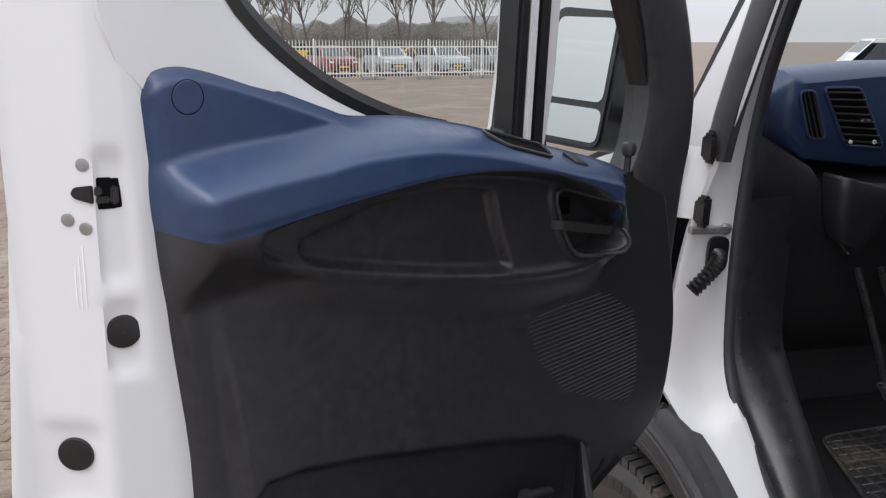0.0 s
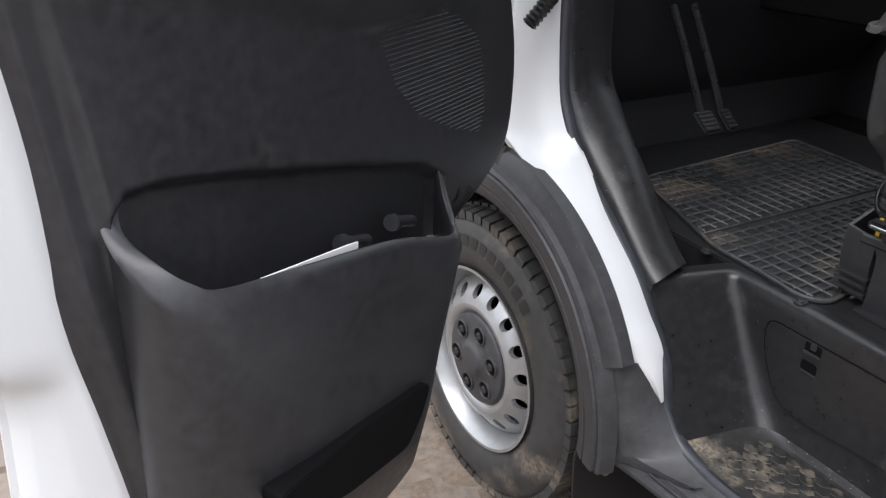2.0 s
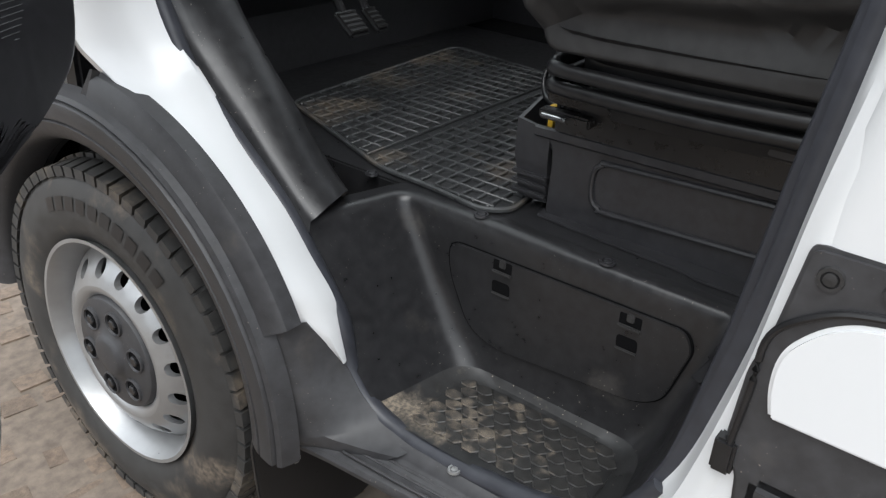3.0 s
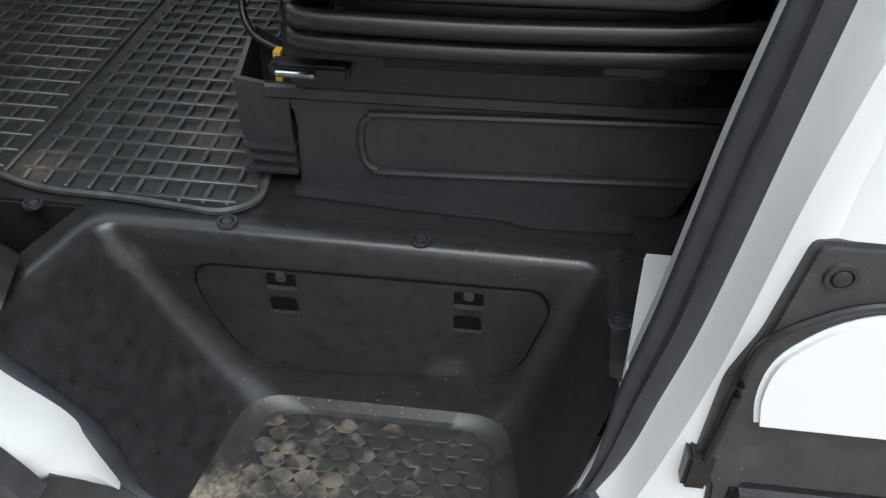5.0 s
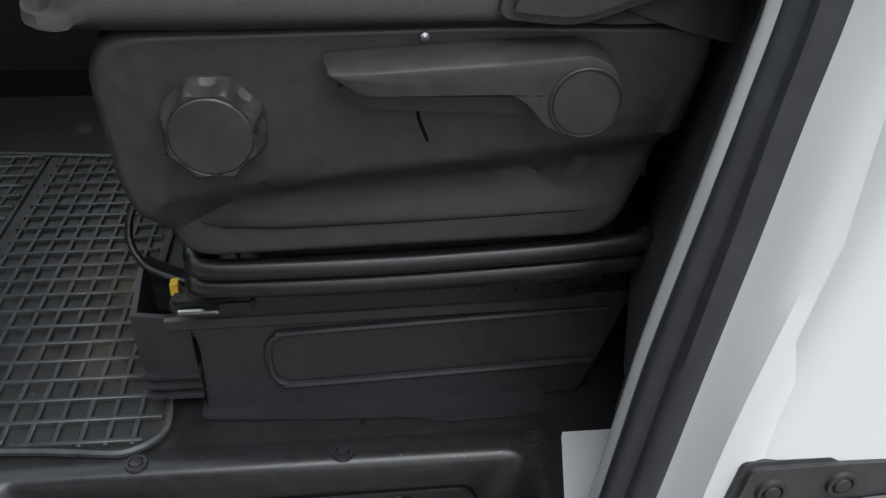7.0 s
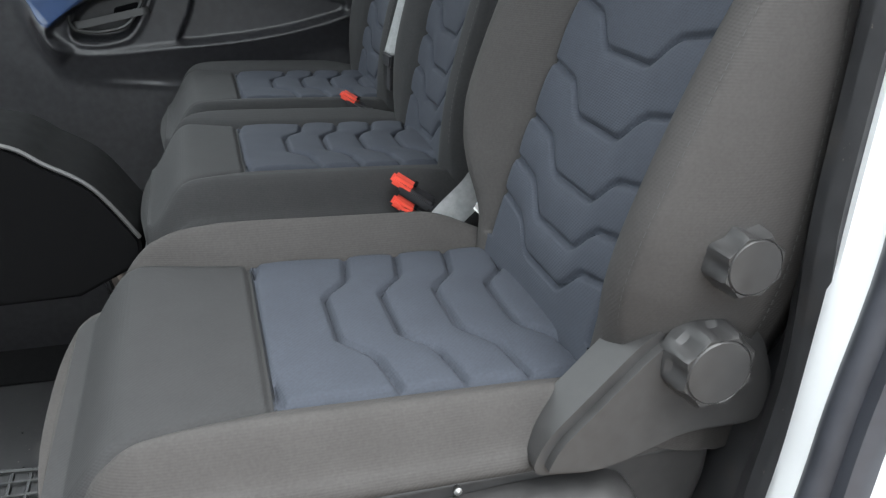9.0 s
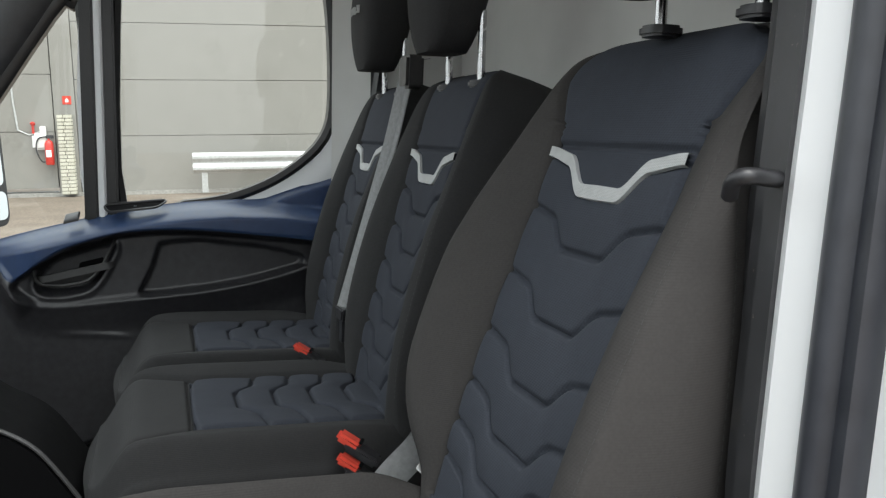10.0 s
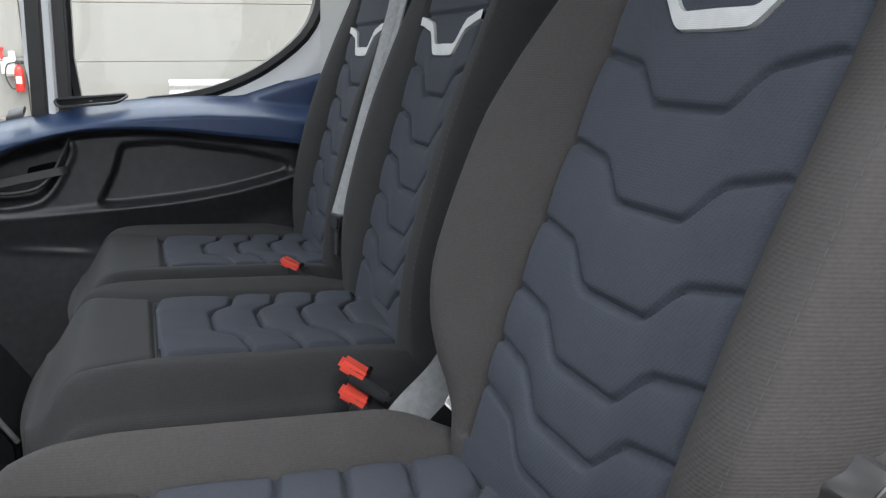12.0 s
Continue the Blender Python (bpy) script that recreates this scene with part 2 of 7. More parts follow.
def tube(bm, path, r, n=10):
    path = [Vector(p) for p in path]
    d = path[-1] - path[0]
    ref = (0, 0, 1) if abs(d.normalized().z) < 0.8 else (1, 0, 0)
    sweep(bm, path, ring_profile(r, n), ref)


def prism(bm, outline, axis, a, b, bevel=0.0, seg=2):
    """A plate: a 2D outline (in the two other axes, in order) from a to b along the axis."""
    def at(p, h):
        q = [p[0], p[1]]
        q.insert("xyz".index(axis), h)
        return q
    tmp = bmesh.new()
    lo, hi = [tmp.verts.new(at(p, a)) for p in outline], [tmp.verts.new(at(p, b)) for p in outline]
    tmp.faces.new(lo), tmp.faces.new(hi)
    k = len(outline)
    for i in range(k):
        tmp.faces.new((lo[i], lo[(i + 1) % k], hi[(i + 1) % k], hi[i]))
    bmesh.ops.recalc_face_normals(tmp, faces=tmp.faces)
    if bevel:
        rim = [e for e in tmp.edges if len(e.link_faces) == 2 and e.calc_face_angle(0) > 0.8]
        bmesh.ops.bevel(tmp, geom=rim, offset=bevel, segments=seg, affect="EDGES", clamp_overlap=True)
    merge(bm, tmp)


def merge(bm, tmp, m=None):
    if m is not None:
        bmesh.ops.transform(tmp, matrix=m, verts=tmp.verts)
    me = bpy.data.meshes.new("tmp")
    tmp.to_mesh(me)
    tmp.free()
    bm.from_mesh(me)
    bpy.data.meshes.remove(me)


def block(bm, lo, hi, bevel=0.004, m=None, seg=2):
    tmp = bmesh.new()
    bmesh.ops.create_cube(tmp, size=1)
    for v in tmp.verts:
        v.co = [(lo[i] + hi[i]) / 2 + v.co[i] * (hi[i] - lo[i]) for i in range(3)]
    if bevel:
        bmesh.ops.bevel(tmp, geom=list(tmp.edges), offset=bevel, segments=seg, affect="EDGES", clamp_overlap=True)
    merge(bm, tmp, m)


def lathe(bm, prof, centre, axis="x", n=40):
    """Turns (height along the axis, radius) pairs round an axis."""
    rings = []
    for i in range(n):
        t = 2 * math.pi * i / n
        ring = []
        for h, r in prof:
            c, s = r * math.cos(t), r * math.sin(t)
            q = {"x": (h, c, s), "y": (c, h, s), "z": (c, s, h)}[axis]
            ring.append(Vector(centre) + Vector(q))
        rings.append(ring)
    loft(bm, rings, False, False, True)


def lerp_table(table, v):
    """Linear interpolation in (key, value) pairs in rising order."""
    if v <= table[0][0]:
        return table[0][1]
    for (a, x), (b, y) in zip(table, table[1:]):
        if v <= b:
            return x + (y - x) * (v - a) / (b - a)
    return table[-1][1]


def groove(d, w=0.006):
    return math.exp(-(d / w) ** 2)


def smooth_step(a, b, v):
    t = max(0.0, min(1.0, (v - a) / (b - a)))
    return t * t * (3 - 2 * t)


def inside_distance(poly, p):
    """Signed distance to a closed outline, positive inside."""
    x, y = p
    best, inside = 1e9, False
    for (ax, ay), (bx, by) in zip(poly, poly[1:] + poly[:1]):
        dx, dy = bx - ax, by - ay
        t = max(0, min(1, ((x - ax) * dx + (y - ay) * dy) / (dx * dx + dy * dy + 1e-12)))
        best = min(best, math.hypot(x - ax - t * dx, y - ay - t * dy))
        if (ay > y) != (by > y) and x < (bx - ax) * (y - ay) / (by - ay) + ax:
            inside = not inside
    return best if inside else -best


# ---- the van: body, door opening, step, wheel ----
van = thing("van", "white panel van with black plastic cladding and open driver door", "van")


def screw(parent, at, axis="z", r=0.009, mat=None, name="screw"):
    """A recessed screw: a raised ring with a round head in it."""
    bm = bmesh.new()
    h = 0.004
    prof = [(0, r * 1.7), (h, r * 1.6), (h, r * 1.15), (0.001, r * 1.1), (0.001, r), (h * 1.2, r * 0.85), (h * 1.4, 0.0004)]
    if axis in ("-x", "-y", "-z"):
        prof = [(-a, b) for a, b in prof]
    lathe(bm, prof, at, axis[-1], 14)
    return part(name, bm, mat or M_CLAD, parent)


# painted door jamb: (seal y, seal z, outer x, outer y, outer z), from the roof down the front pillar and along the wheel arch
JAMB_FRONT = [(-0.36, 2.25, 0.10, -0.42, 2.27), (-0.20, 2.00, 0.09, -0.27, 2.02), (-0.125, 1.83, 0.08, -0.21, 1.83),
              (-0.066, 1.62, 0.075, -0.145, 1.62), (-0.056, 1.35, 0.07, -0.04, 1.35), (-0.08, 1.09, 0.06, -0.012, 1.10),
              (-0.12, 0.985, 0.050, -0.005, 0.985), (-0.18, 0.915, 0.058, -0.065, 0.93), (-0.28, 0.822, 0.062, -0.265, 0.845),
              (-0.394, 0.727, 0.064, -0.362, 0.778), (-0.461, 0.647, 0.068, -0.43, 0.716), (-0.505, 0.595, 0.075, -0.482, 0.645),
              (-0.522, 0.56, 0.085, -0.500, 0.585), (-0.534, 0.52, 0.11, -0.518, 0.545), (-0.542, 0.475, 0.148, -0.541, 0.476)]
bm = bmesh.new()
inn = catmull([(0.165, a, b) for a, b, *_ in JAMB_FRONT], 5)
out = catmull([(c, d, e) for _, _, c, d, e in JAMB_FRONT], 5)
rings = []
for p, q in zip(inn, out):
    mid = p.lerp(q, 0.45) + Vector((-0.012, -0.008, 0.0))
    rings.append([p + Vector((0.02, 0.012, 0)), p, p.lerp(mid, 0.5) + Vector((-0.004, -0.003, 0)), mid, mid.lerp(q, 0.5), q, q + Vector((-0.006, 0.012, -0.004)), q + Vector((0.01, 0.05, -0.02))])
loft(bm, rings)
part("front_pillar", bm, M_WHITE, van)

# outside of the front pillar: black cover next to the jamb, painted strip up to the windscreen
OUTER = catmull([(0.077, -0.115, 1.50), (0.075, -0.145, 1.62), (0.08, -0.21, 1.83), (0.09, -0.27, 2.02), (0.10, -0.42, 2.27)], 5)
bm = bmesh.new()
loft(bm, [[p + Vector((0.012, 0.004, 0)), p + Vector((-0.006, 0.006, 0)), p + Vector((-0.010, 0.02, 0)), p + Vector((-0.006, 0.075, 0)), p + Vector((0.008, 0.10, 0)), p + Vector((0.03, 0.11, 0))] for p in OUTER])
part("pillar_cover", bm, M_CLAD, van, "black plastic cover along the front pillar")
bm = bmesh.new()
SCREEN = catmull([(0.17, 0.26, 1.50), (0.175, 0.18, 1.62), (0.18, 0.03, 1.85), (0.19, -0.09, 2.04), (0.20, -0.26, 2.40)], 5)
loft(bm, [[p + Vector((0.012, 0.105, 0)), p.lerp(q, 0.5) + Vector((-0.01, 0.04, 0)), q] for p, q in zip(OUTER, SCREEN)])
loft(bm, [[(0.077, -0.10, 1.52), (0.09, 0.1, 1.51), (0.17, 0.28, 1.50)], [(0.07, -0.04, 1.36), (0.05, 0.1, 1.34), (0.05, 0.3, 1.30)]])
part("pillar_panel", bm, M_WHITE, van)

# rear door post and the side of the load space
# heights with the y of the seal's inner edge, its outer edge and the outer edge of the painted face
JAMB_REAR = [(0.414, -1.030, -1.040, -1.075), (0.45, -1.068, -1.08, -1.13), (0.50, -1.106, -1.124, -1.165), (0.55, -1.126, -1.146, -1.180), (0.60, -1.142, -1.163, -1.192), (0.70, -1.156, -1.184, -1.214), (0.80, -1.170, -1.203, -1.230), (0.90, -1.181, -1.216, -1.241),
             (1.02, -1.194, -1.229, -1.254), (1.16, -1.215, -1.245, -1.280), (1.27, -1.231, -1.256, -1.294), (1.36, -1.243, -1.266, -1.302), (1.48, -1.250, -1.272, -1.304), (1.60, -1.254, -1.277, -1.305), (1.77, -1.261, -1.284, -1.305), (1.95, -1.270, -1.292, -1.305), (2.25, -1.272, -1.294, -1.302)]
POST_ROWS = list(zip(*[[p.y for p in catmull([(0, r[k], r[0]) for r in JAMB_REAR], 4)] for k in (1, 2, 3)], [p.z for p in catmull([(0, r[1], r[0]) for r in JAMB_REAR], 4)]))
bm = bmesh.new()
rings = []
for yi, yo, yw, z in POST_ROWS:
    low, deep = smooth_step(0.72, 0.47, z), 0.012 * smooth_step(1.38, 1.55, z)
    back = 0.002 * smooth_step(1.45, 1.25, z)
    row = [(0.275, yi - 0.05), (0.262, yi - 0.012 - back), (0.256, yi - 0.003 - back), (0.246, yi - back * 0.8), (0.222, yi - deep), (0.182, yo - deep), (0.168, yo - deep - 0.004), (0.146, yo - deep - 0.010), (0.132, (yo - deep + yw) / 2), (0.124, yw),
           (0.119, yw - 0.010), (0.121, yw - 0.022), (0.134, yw - 0.06)]
    rings.append([(x - low * max(0.0, (x - 0.146) * 0.62), y, z) for x, y in row])
loft(bm, rings)
part("rear_door_post", bm, M_WHITE, van)
bm = bmesh.new()
rings = []
for z in (0.24, 0.45, 0.7, 0.95, 1.2, 1.27, 1.3, 1.6, 1.9, 2.2, 2.45, 2.6):
    y0 = lerp_table([(0.24, -1.06), (0.45, -1.16), (0.55, -1.205), (0.7, -1.228), (0.95, -1.255), (1.12, -1.288), (1.2, -1.296), (1.41, -1.305), (1.8, -1.31), (2.3, -1.30)], z)
    x = 0.120 - 0.02 * math.sin(max(0, min(1, (z - 1.0) / 0.9)) * math.pi) + 0.10 * max(0, z - 1.9)
    rings.append([(x + 0.03, y0 + 0.02, z), (x + 0.014, y0 + 0.014, z), (x + 0.004, y0, z), (x, y0 - 0.02, z), (x - 0.006, y0 - 0.25, z), (x - 0.01, -2.2, z), (x - 0.01, -4.4, z), (x + 0.3, -4.42, z)])
loft(bm, rings)
part("side_panel", bm, M_WHITE, van)

# door seal round the opening
SEAL = [(-0.36, 2.25), (-0.20, 2.00), (-0.125, 1.83), (-0.066, 1.62), (-0.054, 1.35), (-0.07, 1.09), (-0.108, 0.985), (-0.165, 0.9), (-0.268, 0.816), (-0.384, 0.72),
        (-0.451, 0.638), (-0.519, 0.544), (-0.545, 0.45), (-0.612, 0.384), (-0.732, 0.365), (-0.88, 0.375), (-0.97, 0.392), (-1.035, 0.42), (-1.095, 0.466), (-1.142, 0.545),
        (-1.162, 0.70), (-1.175, 0.93), (-1.196, 1.15), (-1.217, 1.41), (-1.218, 1.64), (-1.233, 1.8), (-1.23, 2.0), (-1.22, 2.25)]
bm = bmesh.new()
path = catmull([(0.168, y, z) for y, z in SEAL[:20]], 5)
sweep(bm, path, [(0.003 + 0.019 * math.cos(a), -0.001 + 0.0145 * math.sin(a)) for a in (math.pi * k / 7 for k in range(14))], (1, 0, 0))
part("door_seal", bm, M_SEAL, van, "black rubber seal round the door opening", sharp=70)
# the broad two-lobed seal on the rear post
bm = bmesh.new()
rings = []
for yi, yo, yw, z in POST_ROWS[8:]:
    low, deep = smooth_step(0.72, 0.47, z), 0.012 * smooth_step(1.38, 1.55, z)
    a, b = Vector((0.225 - 0.045 * low, yi - deep, z)), Vector((0.180 - 0.018 * low, yo - deep, z))
    slim = 0.22 * smooth_step(0.66, 0.52, z)
    a, b = a.lerp(b, slim), b.lerp(a, slim)
    d = b - a
    out = Vector((d.y, -d.x, 0)).normalized()
    rings.append([a - out * 0.004, a] + [a + d * u + out * h for u, h in ((0.10, 0.009), (0.22, 0.014), (0.36, 0.014), (0.46, 0.008), (0.52, 0.007), (0.60, 0.012), (0.74, 0.016), (0.90, 0.010))] + [b, b - out * 0.004])
loft(bm, rings, True, True)
part("rear_seal", bm, M_SEAL, van, "broad black rubber seal on the rear door post", sharp=60)

# wheel arch cladding, round the wheel centre
def arch(profile, a0, a1, n=40):
    rings = []
    for i in range(n + 1):
        t = radians(a0 + (a1 - a0) * i / n)
        rings.append([(x, -r * math.sin(t), 0.34 + r * math.cos(t)) for r, x in profile])
    return rings


bm = bmesh.new()
loft(bm, arch([(0.425, 0.12), (0.43, 0.035), (0.44, 0.018), (0.455, 0.010), (0.472, 0.004), (0.475, 0.009), (0.479, 0.003), (0.505, 0.0), (0.512, 0.001), (0.516, 0.010), (0.521, 0.005), (0.529, 0.010), (0.534, 0.028), (0.538, 0.045)], -95, 93))
part("arch_trim", bm, M_CLAD, van, "dark grey plastic wheel arch trim")
bm = bmesh.new()
loft(bm, arch([(0.525, 0.022), (0.545, 0.028), (0.566, 0.036), (0.574, 0.044), (0.576, 0.075)], 4, 65, 28))
loft(bm, [[(0.026, 0.01, 0.845), (0.03, -0.03, 0.868), (0.04, -0.039, 0.866)], [(0.030, -0.012, 0.875), (0.034, -0.035, 0.89), (0.044, -0.045, 0.90)], [(0.036, -0.045, 0.925), (0.038, -0.05, 0.925), (0.05, -0.055, 0.92)]])
part("arch_flange", bm, M_CLAD, van)
# near-black liner, the shade of the wheel housing put into the colour
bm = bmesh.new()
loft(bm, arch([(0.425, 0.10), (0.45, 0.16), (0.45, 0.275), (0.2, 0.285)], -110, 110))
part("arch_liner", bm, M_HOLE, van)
for at in ((0.050, -0.307, 0.808), (0.075, -0.447, 0.583)):
    screw(van, at, "-x", 0.008, M_BOLT, "arch_screw")

# cladding below the front jamb, and the sill
bm = bmesh.new()
c1 = catmull([(0.045, -0.478, 0.578), (0.036, -0.488, 0.50), (0.034, -0.495, 0.42), (0.052, -0.510, 0.348), (0.085, -0.58, 0.338), (0.118, -0.68, 0.349)], 6)
c2 = catmull([(0.092, -0.512, 0.574), (0.150, -0.545, 0.475), (0.156, -0.585, 0.418), (0.158, -0.63, 0.388), (0.158, -0.68, 0.377), (0.158, -0.72, 0.371)], 6)
rings = []
for p, q in zip(c1, c2):
    rings.append([p + Vector((0.03, 0.02, -0.05)), p + Vector((0.0, 0.008, -0.012)), p, p.lerp(q, 0.3) + Vector((-0.008, -0.006, 0.006)), p.lerp(q, 0.65) + Vector((-0.004, 0, 0.0)), q, q + Vector((0.02, 0.01, -0.01))])
loft(bm, rings)
part("lower_cladding", bm, M_CLAD, van)
bm = bmesh.new()
rings = []
for y in (-0.49, -0.53, -0.58, -0.64, -0.7, -0.78, -0.87, -1.0, -1.1, -1.2, -1.3):
    up = 0.03 * smooth_step(-0.98, -1.2, y)
    edge = lerp_table([(-1.3, 0.112), (-0.87, 0.094), (-0.70, 0.082), (-0.56, 0.070), (-0.49, 0.058)], y)
    rings.append([(edge + (0.158 - edge) * u, y, z + up * (u > 0.3)) for u, z in ((1.45, 0.372), (1.0, 0.372), (0.80, 0.366), (0.70, 0.354), (0.66, 0.350), (0.32, 0.341), (0.28, 0.336), (0.06, 0.330), (0.0, 0.322), (0.02, 0.312), (0.5, 0.300))])
loft(bm, rings)
part("sill_cladding", bm, M_CLAD, van)
for k in range(3):
    bm = bmesh.new()
    tube(bm, [(x + 0.014 * k, y, 0.339 + 0.0035 * k) for x, y in ((0.090, -0.60), (0.096, -0.72), (0.106, -0.88), (0.115, -1.02), (0.122, -1.16))], 0.0028, 6)
    part("sill_rib", bm, M_CLAD, van)
for y in (-0.80, -0.95):
    screw(van, (0.152, y, 0.373), "z", 0.007, M_BOLT, "sill_screw")
bm = bmesh.new()
prism(bm, rounded([(0.036, 0.03), (0.30, -0.02), (0.37, 0.0), (0.38, 0.36), (0.03, 0.36), (0.013, 0.30), (0.020, 0.2)], 0.012), "y", -0.445, -0.435, 0.002)
part("mud_flap", bm, M_RUBBER, van, "black rubber mud flap behind the front wheel")
screw(van, (0.115, -0.446, 0.215), "-y", 0.006, M_BOLT, "flap_bolt")

# wheel
wheel = new("wheel")
wheel.parent = van
wheel.matrix_local = Matrix.Translation((0.018, 0.006, 0.302)) @ Matrix.Scale(1.19, 4) @ Matrix.Translation((-0.018, 0, -0.345))
tyre = [(0.235, 0.205), (0.25, 0.235), (0.255, 0.27), (0.248, 0.31), (0.232, 0.334), (0.22, 0.343), (0.135, 0.350), (0.05, 0.343), (0.036, 0.334), (0.022, 0.31), (0.014, 0.275), (0.016, 0.245), (0.024, 0.225), (0.032, 0.216), (0.04, 0.205)]
bm = bmesh.new()
lathe(bm, tyre, (0, 0, 0.345), "x", 96)
part("tyre", bm, M_TYRE, wheel, "black road tyre with worn dusty tread")
for row, (x0, x1, off) in enumerate(((0.026, 0.068, 0), (0.078, 0.125, 0.5), (0.134, 0.181, 0), (0.190, 0.232, 0.5))):
    bm = bmesh.new()
    for i in range(64):
        t = 2 * math.pi * (i + off) / 64
        r = 0.336 if row in (0, 3) else 0.345
        tmp = bmesh.new()
        bmesh.ops.create_cube(tmp, size=1)
        for v in tmp.verts:
            v.co = ((x0 + x1) / 2 + v.co.x * (x1 - x0), v.co.y * 0.0265 + v.co.x * 0.007, r + v.co.z * 0.018 + (0.004 if (row == 0 and v.co.x > 0) or (row == 3 and v.co.x < 0) else 0))
        merge(bm, tmp, Matrix.Translation((0, 0, 0.345)) @ Matrix.Rotation(t, 4, "X"))
    tagged(part("tread", bm, M_TYRE, wheel), kind="stuff")
# raised shoulder writing band, as plain bars
for k in range(10):
    bm = bmesh.new()
    t0 = radians(-28 + 7 * k)
    rings = [[(0.0125 + (r > 0.29) * 0.004, -r * math.sin(t), 0.345 + r * math.cos(t)) for r in (0.272, 0.296)] for t in (t0, t0 + 0.045, t0 + 0.09)]
    loft(bm, rings)
    part("raised_bar", bm, M_RUBBER, wheel)
bm = bmesh.new()
lathe(bm, [(0.045, 0.205), (0.026, 0.213), (0.018, 0.219), (0.018, 0.212), (0.03, 0.205), (0.05, 0.199), (0.068, 0.190), (0.09, 0.19), (0.11, 0.187), (0.2, 0.185)], (0, 0, 0.345), "x", 72)
part("rim", bm, M_RIM, wheel, "silver painted steel rim")
bm = bmesh.new()
# pierced disc: sixteen round holes on a ring
def disc_point(r, t):
    x = lerp_table([(0.09, 0.05), (0.115, 0.024), (0.13, 0.022), (0.15, 0.030), (0.17, 0.046), (0.19, 0.068)], r)
    return (x, r * math.cos(t), 0.345 + r * math.sin(t))


lathe(bm, [(0.06, 0.08), (0.05, 0.095), (0.026, 0.115), (0.0215, 0.124), (0.022, 0.13)], (0, 0, 0.345), "x", 64)
N = 16
for k in range(N):
    tc = 2 * math.pi * (k + 0.5) / N
    half = math.pi / N
    ring_in, ring_mid, ring_out = [], [], []
    for j in range(24):
        a = 2 * math.pi * j / 24
        c, s = math.cos(a), math.sin(a)
        q = max(abs(c), abs(s))
        ring_out.append(disc_point(0.16 + 0.03 * c / q, tc + half * s / q))
        h = disc_point(0.159 + 0.0155 * c, tc + 0.0135 * s / 0.157)
        ring_mid.append(h)
        ring_in.append((h[0] + 0.012, h[1], h[2]))
    loft(bm, [ring_out, ring_mid, ring_in], True)
part("wheel_disc", bm, M_RIM, wheel, "silver wheel disc with a ring of round holes")
# near-black disc behind the holes: shade inside the wheel put into the colour
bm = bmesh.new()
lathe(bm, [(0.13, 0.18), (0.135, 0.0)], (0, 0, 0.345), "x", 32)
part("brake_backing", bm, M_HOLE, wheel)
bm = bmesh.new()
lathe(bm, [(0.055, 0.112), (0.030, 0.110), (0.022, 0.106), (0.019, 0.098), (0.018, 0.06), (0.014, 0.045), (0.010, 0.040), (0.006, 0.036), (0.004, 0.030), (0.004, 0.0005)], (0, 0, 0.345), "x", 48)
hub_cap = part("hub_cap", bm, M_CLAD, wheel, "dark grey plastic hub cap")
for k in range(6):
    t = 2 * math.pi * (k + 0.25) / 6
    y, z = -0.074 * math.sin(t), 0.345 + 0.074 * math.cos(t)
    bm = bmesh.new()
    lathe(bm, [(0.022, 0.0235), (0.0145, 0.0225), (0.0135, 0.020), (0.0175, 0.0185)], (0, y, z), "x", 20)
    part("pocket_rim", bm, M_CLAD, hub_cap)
    # pocket floor in near-black, its shade put into the colour
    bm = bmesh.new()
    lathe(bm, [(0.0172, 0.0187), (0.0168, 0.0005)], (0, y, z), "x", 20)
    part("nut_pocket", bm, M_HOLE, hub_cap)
    bm = bmesh.new()
    lathe(bm, [(0.018, 0.0105), (0.0135, 0.010), (0.012, 0.008), (0.012, 0.0005)], (0, y, z), "x", 6)
    part("wheel_nut", bm, M_BLKSTEEL, hub_cap)
bm = bmesh.new()
block(bm, (0.046, -0.185, 0.275), (0.052, -0.15, 0.29), 0.001, Matrix.Translation((0.008, 0, 0)))
part("balance_weight", bm, M_CHROME, wheel)

# step well
def u_path(open_x, front_open, front, back_x, rear, rear_open, r=0.05, rear_x=0.17, n=6):
    a, b, c, d = Vector((open_x, front_open)), Vector((back_x, front)), Vector((back_x, rear)), Vector((rear_x, rear_open))
    pts = [a.lerp(b, t / 6) for t in range(6)]
    for p, q, s in ((b, a, c), (c, b, d)):
        s0, s1 = p + (q - p).normalized() * r, p + (s - p).normalized() * r
        pts += [(1 - t) ** 2 * s0 + 2 * t * (1 - t) * p + t * t * s1 for t in (i / n for i in range(n + 1))]
        if p is b:
            pts += [b.lerp(c, 0.2 + 0.1 * t) for t in range(7)]
    pts += [c.lerp(d, 0.3 + 0.14 * t) for t in range(6)]
    return pts


